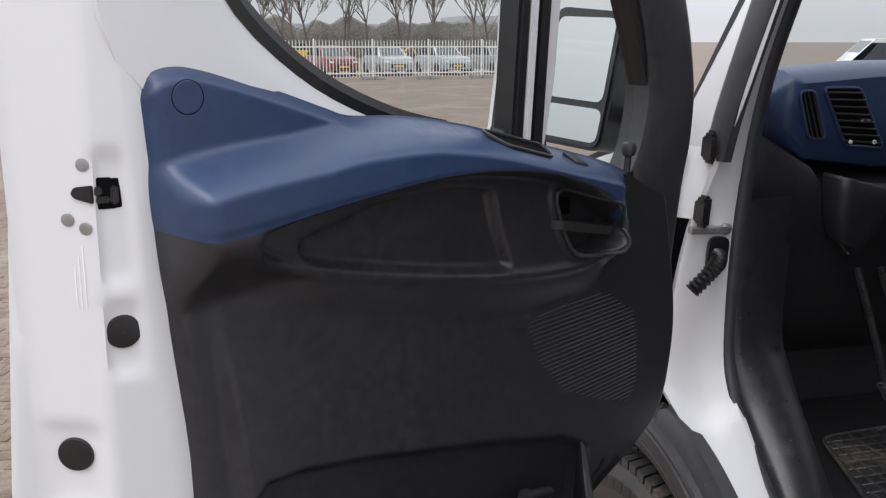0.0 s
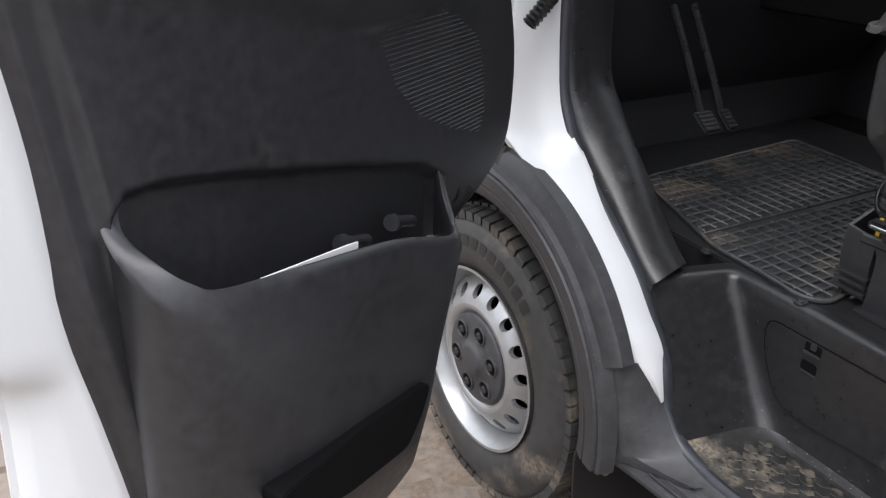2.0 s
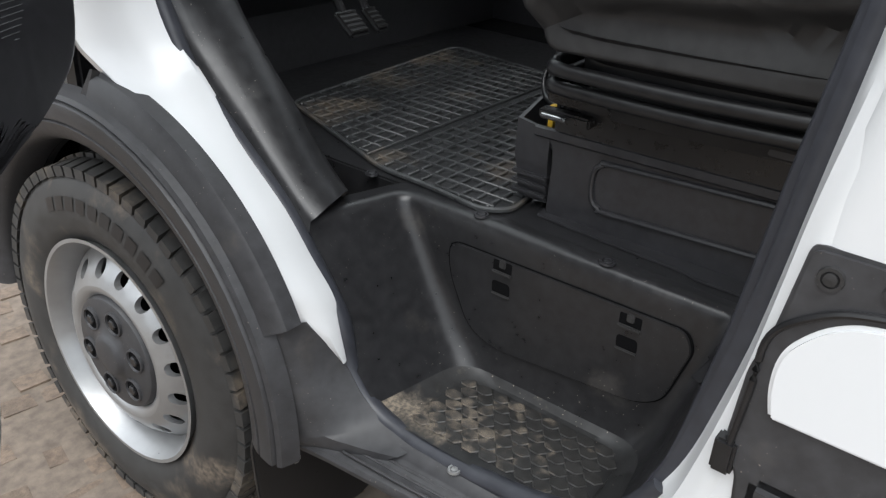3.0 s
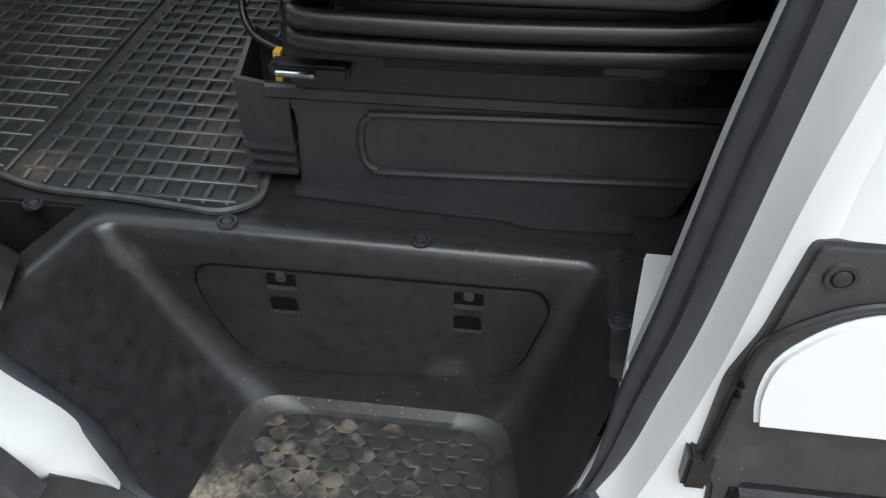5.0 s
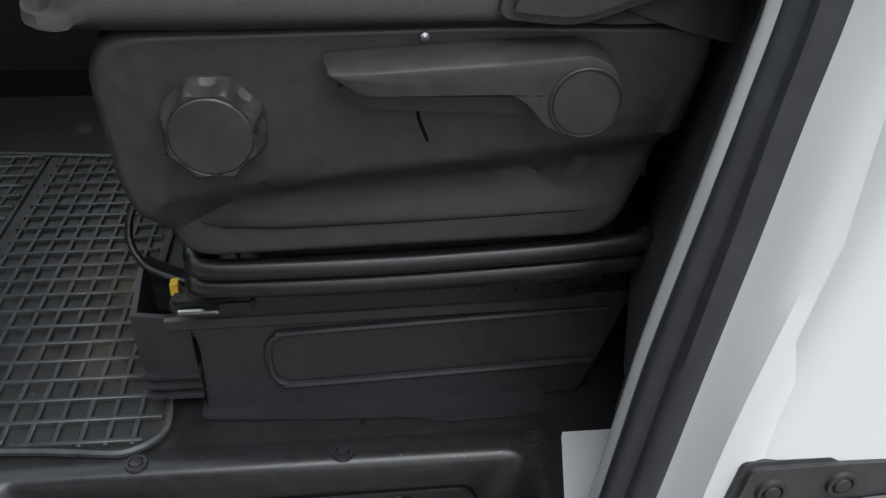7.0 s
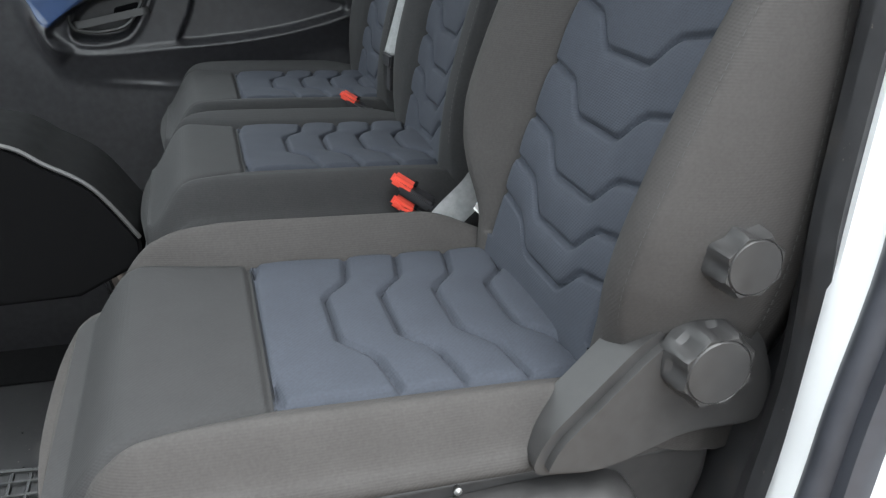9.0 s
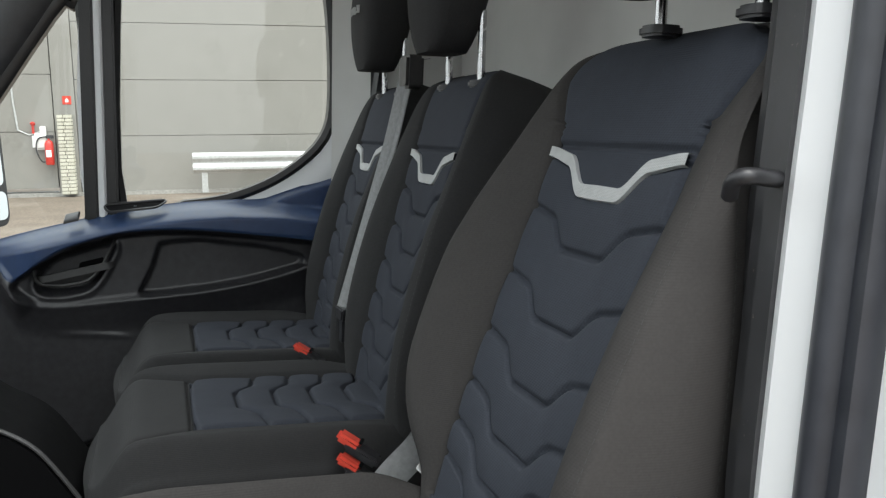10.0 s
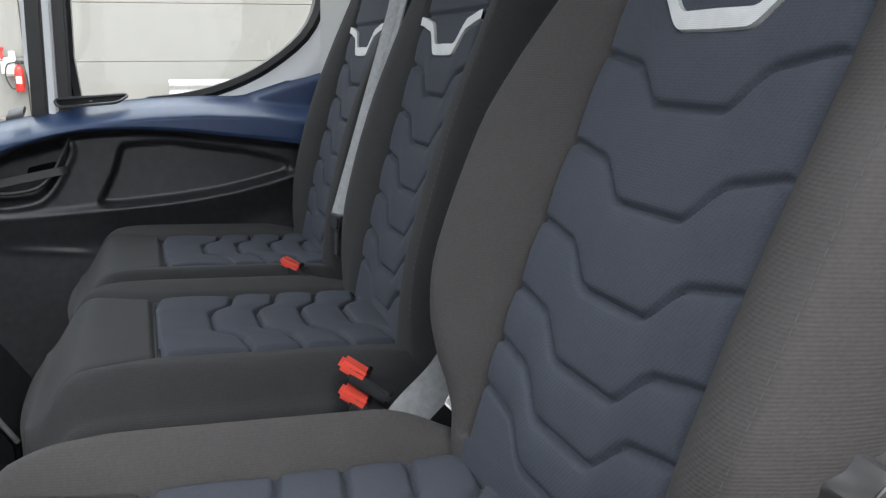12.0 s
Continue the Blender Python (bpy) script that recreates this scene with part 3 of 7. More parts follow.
bm = bmesh.new()
levels = [(0.700, u_path(0.200, -0.36, -0.43, 0.445, -1.192, -1.148, 0.03, 0.206)), (0.7035, u_path(0.198, -0.39, -0.452, 0.425, -1.162, -1.138, 0.03, 0.208)),
          (0.7035, u_path(0.194, -0.398, -0.458, 0.416, -1.148, -1.134, 0.03, 0.210)), (0.7015, u_path(0.189, -0.406, -0.464, 0.406, -1.138, -1.138, 0.03, 0.212)), (0.697, u_path(0.184, -0.414, -0.469, 0.400, -1.131, -1.144, 0.03, 0.215)),
          (0.689, u_path(0.180, -0.419, -0.473, 0.3975, -1.127, -1.147, 0.03, 0.217)), (0.675, u_path(0.174, -0.427, -0.480, 0.396, -1.122, -1.149, 0.03, 0.218)), (0.63, u_path(0.168, -0.452, -0.503, 0.396, -1.110, -1.143, 0.033, 0.214)), (0.55, u_path(0.168, -0.50, -0.545, 0.396, -1.09, -1.122, 0.04, 0.198)),
          (0.46, u_path(0.168, -0.555, -0.595, 0.395, -1.067, -1.095, 0.05, 0.182)), (0.425, u_path(0.168, -0.585, -0.622, 0.392, -1.05, -1.085, 0.055)),
          (0.40, u_path(0.168, -0.605, -0.643, 0.386, -1.035, -1.07, 0.06)), (0.388, u_path(0.168, -0.625, -0.665, 0.374, -1.02, -1.05, 0.06)), (0.384, u_path(0.168, -0.65, -0.69, 0.358, -1.0, -1.03, 0.06))]
rows = loft(bm, [[(p.x, p.y, z) for p in pts] for z, pts in levels[:-2]])
part("step_well", bm, M_STEP, van, "dusty black moulded plastic step well", sharp=55)
bm = bmesh.new()
rows = loft(bm, [[(p.x, p.y, z) for p in pts] for z, pts in levels[-3:]])
bm.faces.new(rows[-1])
part("step_floor", bm, M_FLOORDUST, van, "step floor with trodden-in pale dust", sharp=30)
for at in ((0.420, -0.366, 0.704), (0.417, -0.638, 0.704), (0.415, -0.898, 0.704), (0.419, -1.150, 0.704), (0.296, -1.149, 0.704)):
    screw(van, at, "z", 0.0085, M_BLACK, "step_screw")
hatch = [(-0.585, 0.648), (-1.062, 0.652), (-1.078, 0.62), (-1.045, 0.505), (-1.0, 0.478), (-0.70, 0.452), (-0.64, 0.478), (-0.59, 0.58)]
bm = bmesh.new()
prism(bm, rounded(hatch, 0.035), "x", 0.3925, 0.40, 0.0)
part("hatch_gap", bm, M_HOLE, van)
bm = bmesh.new()
mid = Vector((-0.83, 0.565))
prism(bm, rounded([tuple(mid + (Vector(p) - mid) * 0.987) for p in hatch], 0.033), "x", 0.3895, 0.40, 0.0015)
part("step_hatch", bm, M_STEP, van, "black plastic hatch in the step riser")
for y, dz in ((-0.711, 0.0), (-0.966, -0.004)):
    # slots are thin near-black plates, their shade put into the colour
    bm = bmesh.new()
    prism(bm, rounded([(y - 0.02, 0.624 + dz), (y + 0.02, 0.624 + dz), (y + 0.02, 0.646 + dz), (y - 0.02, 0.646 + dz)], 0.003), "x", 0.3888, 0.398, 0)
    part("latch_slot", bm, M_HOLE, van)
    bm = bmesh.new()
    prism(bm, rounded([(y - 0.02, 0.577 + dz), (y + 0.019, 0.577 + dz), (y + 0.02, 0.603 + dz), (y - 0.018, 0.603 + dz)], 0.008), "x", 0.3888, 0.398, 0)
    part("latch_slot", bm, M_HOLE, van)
    bm = bmesh.new()
    block(bm, (0.384, y - 0.021, 0.618 + dz), (0.396, y + 0.021, 0.625 + dz), 0.002)
    block(bm, (0.386, y - 0.007, 0.632 + dz), (0.396, y + 0.007, 0.648 + dz), 0.002)
    part("hatch_latch", bm, M_GREYPL, van)
    bm = bmesh.new()
    block(bm, (0.385, y - 0.0205, 0.5735 + dz), (0.395, y + 0.0195, 0.579 + dz), 0.002)
    part("latch_lip", bm, M_GREYPL, van)
# tread pad of flat hexagons
bm = bmesh.new()
prism(bm, rounded([(0.196, -0.658), (0.366, -0.668), (0.368, -1.010), (0.200, -1.020)], 0.012), "z", 0.380, 0.3858, 0.001)
part("tread_pad", bm, M_FLOORDUST, van, "dusty black anti-slip pad")
hexm = bpy.data.meshes.new("hexagon")
bm = bmesh.new()
lo = [bm.verts.new((0.0150 * math.cos(a), 0.0200 * math.sin(a), 0)) for a in (math.pi / 3 * i + math.pi / 6 for i in range(6))]
hi = [bm.verts.new((0.0132 * math.cos(a), 0.0178 * math.sin(a), 0.0018)) for a in (math.pi / 3 * i + math.pi / 6 for i in range(6))]
bm.faces.new(hi)
for i in range(6):
    bm.faces.new((lo[i], lo[(i + 1) % 6], hi[(i + 1) % 6], hi[i]))
bm.to_mesh(hexm)
bm.free()
hexm.materials.append(M_HEX)
for i in range(9):
    for j in range(7):
        h = new("hexagon", hexm)
        h.parent = van
        h.location = (0.206 + 0.0240 * j, -0.684 - 0.0365 * i - (0.0182 if j % 2 else 0), 0.3858)

# floor, white floor edge behind the step, bulkhead, roof, far side
bm = bmesh.new()
block(bm, (0.43, -1.6, 0.60), (1.62, 0.30, 0.70), 0.004)
part("floor_pan", bm, M_STEP, van, "black moulded cab floor covering")
bm = bmesh.new()
prism(bm, rounded([(0.215, -1.146), (0.25, -1.152), (0.40, -1.176), (0.452, -1.19), (0.462, -1.24), (0.462, -1.5), (0.215, -1.5)], 0.02, 6), "z", 0.60, 0.699, 0.006, 3)
part("floor_edge", bm, M_WHITE, van)
bm = bmesh.new()
block(bm, (0.16, -1.60, 0.6), (1.84, -1.53, 2.5), 0.01)
part("bulkhead", bm, M_LIGHTTRIM, van, "pale grey painted steel bulkhead behind the seats")
# dark panel added so the gap behind the driver seat does not show pale
bm = bmesh.new()
block(bm, (0.17, -1.53, 0.62), (1.83, -1.512, 1.42), 0.004)
part("bulkhead_trim", bm, M_CLAD, van, "dark panel on the lower bulkhead")
bm = bmesh.new()
block(bm, (0.18, -1.6, 2.42), (1.82, -0.35, 2.47), 0.02)
part("roof_lining", bm, M_HEADLINER, van, "light grey roof lining")
bm = bmesh.new()
block(bm, (0.14, -4.4, 2.5), (1.84, -0.32, 2.56), 0.02)
part("roof", bm, M_WHITE, van)
bm = bmesh.new()
block(bm, (1.88, -4.4, 0.25), (1.93, -1.27, 2.5), 0.01)
block(bm, (0.09, -4.45, 0.25), (1.93, -4.40, 2.5), 0.01)
part("far_side_panel", bm, M_WHITE, van)
bm = bmesh.new()
rings = [[(1.86, -1.235, z), (1.845, -1.275, z), (1.82, -1.31, z), (1.74, -1.42, z), (1.72, -1.53, z)] for z in (0.6, 1.2, 1.8, 2.45)]
loft(bm, rings)
part("far_door_post", bm, M_LIGHTTRIM, van)
bm = bmesh.new()
rings = [[(1.80, -1.32, z), (1.795, -1.34, z), (1.79, -1.37, z), (1.775, -1.38, z)] for z in (1.62, 1.9, 2.2, 2.4)]
loft(bm, rings)
part("far_belt_guide", bm, M_BLACK, van)
bm = bmesh.new()
block(bm, (0.2, 0.30, 0.4), (1.82, 0.36, 1.55), 0.01)
part("firewall", bm, M_CLAD, van)
# far step filled in near-black, the cab's shade being in the colour
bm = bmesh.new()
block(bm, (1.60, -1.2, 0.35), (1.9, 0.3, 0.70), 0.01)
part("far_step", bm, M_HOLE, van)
bm = bmesh.new()
prism(bm, rounded([(-0.60, 0.62), (-0.52, 0.98), (-0.30, 1.08), (-0.10, 1.2), (0.30, 1.46), (0.30, 0.62)], 0.05), "x", 1.78, 1.83, 0.008)
part("far_kick_panel", bm, M_BLACK, van)
# near-black block under the floor: the void's shade is in the colour
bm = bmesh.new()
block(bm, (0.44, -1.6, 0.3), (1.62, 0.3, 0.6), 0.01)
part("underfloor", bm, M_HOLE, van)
# bonnet, windscreen and pillars towards the front
bm = bmesh.new()
rings = [[(x, y, z + 0.06 * math.sin((x - 0.12) / 1.74 * math.pi)) for x in (0.12, 0.3, 0.6, 1.0, 1.4, 1.7, 1.86)] for y, z in ((0.30, 1.50), (0.45, 1.46), (0.7, 1.36), (0.95, 1.2), (1.02, 0.9), (1.03, 0.5))]
loft(bm, rings)
part("bonnet", bm, M_WHITE, van)
bm = bmesh.new()
rings = [[(0.06, 0.02, 1.52), (0.05, 0.3, 1.46), (0.05, 0.7, 1.33), (0.1, 1.0, 1.1)], [(0.02, 0.02, 1.3), (0.02, 0.3, 1.25), (0.02, 0.7, 1.15), (0.08, 1.0, 1.0)],
         [(0.03, 0.02, 0.93), (0.02, 0.2, 0.9), (0.02, 0.5, 0.8), (0.08, 1.0, 0.7)]]
loft(bm, rings)
part("front_wing", bm, M_WHITE, van)
bm = bmesh.new()
rings = [[(x, y - 0.06 * abs((x - 0.99) / 0.8) ** 2, z) for x in (0.22, 0.5, 0.99, 1.5, 1.78)] for y, z in ((0.30, 1.52), (0.02, 1.95), (-0.28, 2.44))]
loft(bm, rings)
ws = part("windscreen", bm, M_GLASS, van, "clear laminated windscreen")
ws.visible_shadow = False
for x in (0.20, 1.79):
    bm = bmesh.new()
    sweep(bm, [(x, 0.20, 1.50), (x, -0.05, 1.90), (x, -0.36, 2.44)], [(-0.03, -0.05), (0.03, -0.05), (0.03, 0.05), (-0.03, 0.05)], (1, 0, 0))
    part("pillar_trim", bm, M_BLACK, van)
# black inner kick panel beside the step
bm = bmesh.new()
K1 = catmull([(0.178, -0.06, 1.40), (0.178, -0.085, 1.09), (0.18, -0.125, 0.98), (0.182, -0.19, 0.905), (0.182, -0.29, 0.825), (0.182, -0.40, 0.73), (0.184, -0.435, 0.705)], 5)
K2 = catmull([(0.33, -0.03, 1.40), (0.32, -0.06, 1.11), (0.315, -0.12, 1.01), (0.31, -0.19, 0.935), (0.305, -0.27, 0.86), (0.30, -0.357, 0.773), (0.297, -0.418, 0.724)], 5)
rings = [[p + Vector((-0.004, 0, -0.02)), p, p.lerp(q, 0.12) + Vector((0, -0.008, 0.008)), p.lerp(q, 0.5) + Vector((0, -0.01, 0.012)), p.lerp(q, 0.88) + Vector((0, -0.006, 0.008)), q, q + Vector((0.012, 0.03, -0.02))] for p, q in zip(K1, K2)]
loft(bm, rings)
part("kick_panel", bm, M_STEP, van)
bm = bmesh.new()
rings = [[Vector((q.x + dx, q.y + dy, max(0.69, q.z + dz))) for dx, dy, dz in ((0.0, 0.0, -0.002), (0.014, 0.03, -0.03), (0.04, 0.09, -0.07), (0.07, 0.17, -0.10), (0.12, 0.34, -0.12))] for q in K2]
loft(bm, rings)
part("footwell_side", bm, M_BLACK, van)

# rear post trim inside, belt and anchor
bm = bmesh.new()
prof = [(0.252, -0.014), (0.254, 0.002), (0.275, 0.000), (0.279, -0.008), (0.298, -0.010), (0.302, -0.016), (0.320, -0.022), (0.326, -0.032), (0.345, -0.06), (0.36, -0.14), (0.37, -0.26)]
rings = []
for yi, yo, yw, z in POST_ROWS:
    if z > 0.86:
        back, broad = 0.014 * smooth_step(1.56, 1.38, z), 0.10 * smooth_step(0.80, 0.92, z) * smooth_step(1.42, 1.30, z)
        row = [(x - 0.75 * back if k < 2 else x, yi + dy - back) for k, (x, dy) in enumerate(prof)]
        row[8:] = [(0.345 + 0.3 * broad, yi - 0.06 + 0.1 * broad), (0.36 + broad, yi - 0.14 + 0.65 * broad), (0.37 + 1.1 * broad, yi - 0.26)]
        rings.append([(x, y, z) for x, y in row])
loft(bm, rings)
part("post_trim", bm, M_CLAD, van, "dark grey ribbed trim on the door post")
bm = bmesh.new()
tube(bm, catmull([(0.270, -1.28, 1.792), (0.258, -1.252, 1.794), (0.254, -1.228, 1.796), (0.262, -1.222, 1.792), (0.274, -1.228, 1.780)], 5), 0.0065, 10)
lathe(bm, [(-1.275, 0.011), (-1.266, 0.0105), (-1.263, 0.007), (-1.263, 0.0005)], (0.268, 0, 1.767), "y", 16)
part("belt_anchor", bm, M_BLACK, van)
# fuel flap surround
bm = bmesh.new()
prism(bm, rounded([(-1.252, 0.984), (-1.36, 0.985), (-1.62, 0.98), (-1.62, 0.42), (-1.262, 0.42), (-1.238, 0.664), (-1.216, 0.69), (-1.222, 0.81), (-1.238, 0.875)], 0.012), "x", 0.112, 0.15, 0.005)
part("flap_surround", bm, M_CLAD, van, "dark grey plastic panel round the fuel flap")
bm = bmesh.new()
prism(bm, [(p.y, p.z) for p in catmull([(0, -1.258, 0.762), (0, -1.250, 0.80), (0, -1.251, 0.84), (0, -1.264, 0.870), (0, -1.297, 0.903), (0, -1.345, 0.920), (0, -1.45, 0.928)], 5)] + [(-1.58, 0.928), (-1.58, 0.76)], "x", 0.106, 0.135, 0.005)
part("fuel_flap", bm, M_WHITE, van)
bm = bmesh.new()
block(bm, (0.102, -1.62, 0.44), (0.13, -1.258, 0.672), 0.01)
part("side_moulding", bm, M_CLAD, van)
for y, z in ((-1.279, 0.953), (-1.342, 0.957)):
    screw(van, (0.112, y, z), "-x", 0.0085, M_GREYPL, "flap_screw")
bm = bmesh.new()
tube(bm, catmull([(0.110, -1.225, 0.70), (0.109, -1.232, 0.79), (0.109, -1.237, 0.866), (0.109, -1.278, 0.908), (0.109, -1.323, 0.927), (0.109, -1.40, 0.936), (0.109, -1.60, 0.938)], 6), 0.0045, 8)
part("flap_rim", bm, M_RUBBER, van)
bm = bmesh.new()
block(bm, (0.104, -1.235, 0.66), (0.135, -1.208, 0.71), 0.004)
part("flap_stop", bm, M_RUBBER, van)

# door hinge boxes, check strap and cable boot on the front post
for z0, z1 in ((1.49, 1.56), (1.35, 1.42)):
    bm = bmesh.new()
    block(bm, (0.060, -0.080, z0), (0.080, -0.045, z1), 0.006)
    block(bm, (0.052, -0.092, z0 + 0.012), (0.062, -0.05, z1 - 0.012), 0.003)
    part("door_hinge", bm, M_BLKSTEEL, van)
bm = bmesh.new()
block(bm, (0.04, -0.075, 1.335), (0.13, -0.055, 1.35), 0.002)
lathe(bm, [(-0.05, 0.014), (-0.066, 0.013), (-0.07, 0.007), (-0.07, 0.0005)], (0.132, 0, 1.343), "y", 16)
part("check_strap", bm, M_BOLT, van)
bm = bmesh.new()
pts = catmull([(0.118, -0.055, 1.285), (0.105, -0.09, 1.28), (0.075, -0.105, 1.255), (0.04, -0.10, 1.215)], 10)
rings = []
for i, p in enumerate(pts):
    d = (pts[min(i + 1, len(pts) - 1)] - pts[max(i - 1, 0)]).normalized()
    side = d.cross(Vector((0, 0, 1))).normalized()
    up = side.cross(d)
    r = 0.019 if i % 2 else 0.0145
    rings.append([p + side * r * math.cos(a) + up * r * math.sin(a) for a in (2 * math.pi * k / 12 for k in range(12))])
loft(bm, rings, True)
prism(bm, rounded([(0.095, 1.245), (0.145, 1.245), (0.145, 1.325), (0.095, 1.325)], 0.02), "y", -0.07, -0.05, 0.005)
part("cable_boot", bm, M_RUBBER, van, "black corrugated rubber cable boot")


# ---- doors: built closed, inner side towards +x, hinge at the origin's y, heights as in the van ----
REAR_EDGE = [(0.40, -1.165), (0.55, -1.17), (0.72, -1.185), (0.90, -1.212), (1.05, -1.237), (1.25, -1.250), (1.42, -1.268), (1.53, -1.274), (1.64, -1.282), (1.72, -1.288)]
FRONT_EDGE = [(0.40, -0.70), (0.60, -0.62), (0.80, -0.56), (0.87, -0.46), (0.915, -0.34), (0.951, -0.26), (1.003, -0.185), (1.10, -0.15), (1.20, -0.14), (1.33, -0.164), (1.45, -0.20), (1.56, -0.26)]
TOP_EDGE = [(-1.292, 1.640), (-1.289, 1.666), (-1.282, 1.688), (-1.269, 1.704), (-1.252, 1.713), (-1.232, 1.7155), (-1.205, 1.711), (-1.172, 1.702), (-1.105, 1.681), (-1.038, 1.658), (-1.0, 1.647), (-0.915, 1.642), (-0.786, 1.622), (-0.6, 1.578), (-0.393, 1.525), (-0.28, 1.47), (-0.15, 1.43)]
BLUE_LOW = [(-1.30, 1.541), (-1.27, 1.538), (-1.240, 1.536), (-1.194, 1.540), (-1.126, 1.549), (-1.044, 1.559), (-0.951, 1.568), (-0.868, 1.571), (-0.775, 1.566), (-0.67, 1.550), (-0.564, 1.519), (-0.52, 1.497), (-0.485, 1.473), (-0.455, 1.446), (-0.435, 1.436), (-0.415, 1.452), (-0.395, 1.492), (-0.36, 1.5045), (-0.28, 1.4695), (-0.15, 1.4295)]
CREASE = [(-1.30, 1.595), (-1.271, 1.610), (-1.197, 1.624), (-1.106, 1.632), (-1.038, 1.640), (-0.95, 1.641), (-0.9, 1.638), (-0.786, 1.620), (-0.6, 1.576), (-0.393, 1.523), (-0.28, 1.468), (-0.15, 1.428)]
BIN = [(-1.103, 1.507), (-1.106, 1.493), (-1.095, 1.475), (-0.992, 1.447), (-0.865, 1.417), (-0.729, 1.392), (-0.703, 1.401), (-0.711, 1.416), (-0.735, 1.465), (-0.753, 1.529), (-0.849, 1.545), (-0.983, 1.537), (-1.065, 1.519)]
CUP = [(-0.614, 1.508), (-0.592, 1.512), (-0.475, 1.478), (-0.44, 1.44), (-0.432, 1.41), (-0.445, 1.388), (-0.49, 1.382), (-0.553, 1.392), (-0.581, 1.425), (-0.612, 1.49)]
MOUTH = [(-1.185, 1.522), (-1.180, 1.506), (-1.161, 1.492), (-1.122, 1.476), (-1.008, 1.448), (-0.862, 1.416), (-0.752, 1.396), (-0.626, 1.379), (-0.517, 1.374), (-0.452, 1.388), (-0.425, 1.42), (-0.44, 1.442), (-0.485, 1.473), (-0.564, 1.516), (-0.67, 1.547), (-0.775, 1.563), (-0.868, 1.568), (-0.951, 1.565), (-1.044, 1.556), (-1.126, 1.546), (-1.185, 1.535)]


def eased(table):
    """The same table with a smooth line through its points."""
    return sorted((p.y, p.z) for p in catmull([(0, *q) for q in table], 4))


LIP_LINE = [(-1.25, 1.53), (-1.161, 1.492), (-1.122, 1.476), (-1.008, 1.448), (-0.862, 1.416), (-0.752, 1.396), (-0.626, 1.379), (-0.517, 1.374), (-0.452, 1.388), (-0.425, 1.42), (-0.40, 1.45)]
REAR_EDGE, FRONT_EDGE, TOP_EDGE, CREASE = eased(REAR_EDGE), eased(FRONT_EDGE), eased(TOP_EDGE), eased(CREASE)
BLUE_LOW = eased(BLUE_LOW)
BIN, CUP, MOUTH, LIP_LINE = rounded(BIN, 0.015, 2), rounded(CUP, 0.02, 2), rounded(MOUTH, 0.01, 1), eased(LIP_LINE)


def cup_of(s):
    """Outline of the handle cup; it sits further back on the passenger door."""
    return CUP if s > 0 else [(y - 0.045, z + 0.012) for y, z in CUP]


def panel_height(y, z, s=1):
    """How far the door lining stands out at a place."""
    low = lerp_table(BLUE_LOW, y)
    crease = lerp_table(CREASE, y)
    x = 0.018 + 0.022 * smooth_step(1.30, 0.95, z)
    # shoulder roll below the crease
    front = smooth_step(-0.36, -0.5, y)
    lift_ = 0.070 * smooth_step(crease + 0.004, crease - 0.040, z) * smooth_step(low - 0.10, low - 0.002, z) * front
    x += lift_ * smooth_step(-0.004, 0.036, y - lerp_table(REAR_EDGE, z))
    # lip under the arm rest: stands proud and fades downwards
    lip = lerp_table(LIP_LINE, y)
    along = smooth_step(-1.24, -1.06, y) * smooth_step(-0.37, -0.45, y)
    x += (0.026 * smooth_step(lip - 0.085, lip + 0.004, z) * smooth_step(lip + 0.05, lip + 0.004, z) + 0.004 * groove(z - lip + 0.004, 0.006)) * along
    # mouth between the shoulder and the lip, with the flat bin field and the handle cup in it
    if 1.33 < z < 1.60:
        d = inside_distance(MOUTH, (y, z))
        if d > -0.002:
            floor_ = 0.040 - 0.018 * smooth_step(0.0, 0.007, inside_distance(BIN, (y, z)))
            d2 = inside_distance(cup_of(s), (y, z))
            floor_ += 0.006 * smooth_step(-0.016, -0.004, d2) - 0.036 * smooth_step(-0.002, 0.012, d2)
            x += (floor_ - x) * smooth_step(-0.002, 0.012, d)
    # crease ahead of the speaker
    fold_ = 1.292 + 0.075 * (y + 0.67)
    x += 0.004 * groove(z - fold_, 0.006) * smooth_step(-0.70, -0.64, y) * smooth_step(-0.50, -0.56, y)
    # rounded rear edge and a soft vertical fold
    re, fe = lerp_table(REAR_EDGE, z), lerp_table(FRONT_EDGE, z)
    x -= 0.03 * smooth_step(re + 0.022, re, y) + 0.02 * smooth_step(fe - 0.03, fe, y)
    x += 0.012 * smooth_step(re + 0.05, re + 0.07, y) * smooth_step(1.5, 1.2, z)
    # scoop of the lower pocket
    if z < 1.25:
        x -= 0.035 * smooth_step(-0.006, 0.02, inside_distance(POCKET, (y, z)))
    return x


POCKET = [(-1.175, 1.165), (-1.15, 1.19), (-1.092, 1.188), (-0.984, 1.166), (-0.708, 1.096), (-0.525, 1.043), (-0.46, 1.0), (-0.46, 0.60), (-1.12, 0.70), (-1.175, 1.12)]


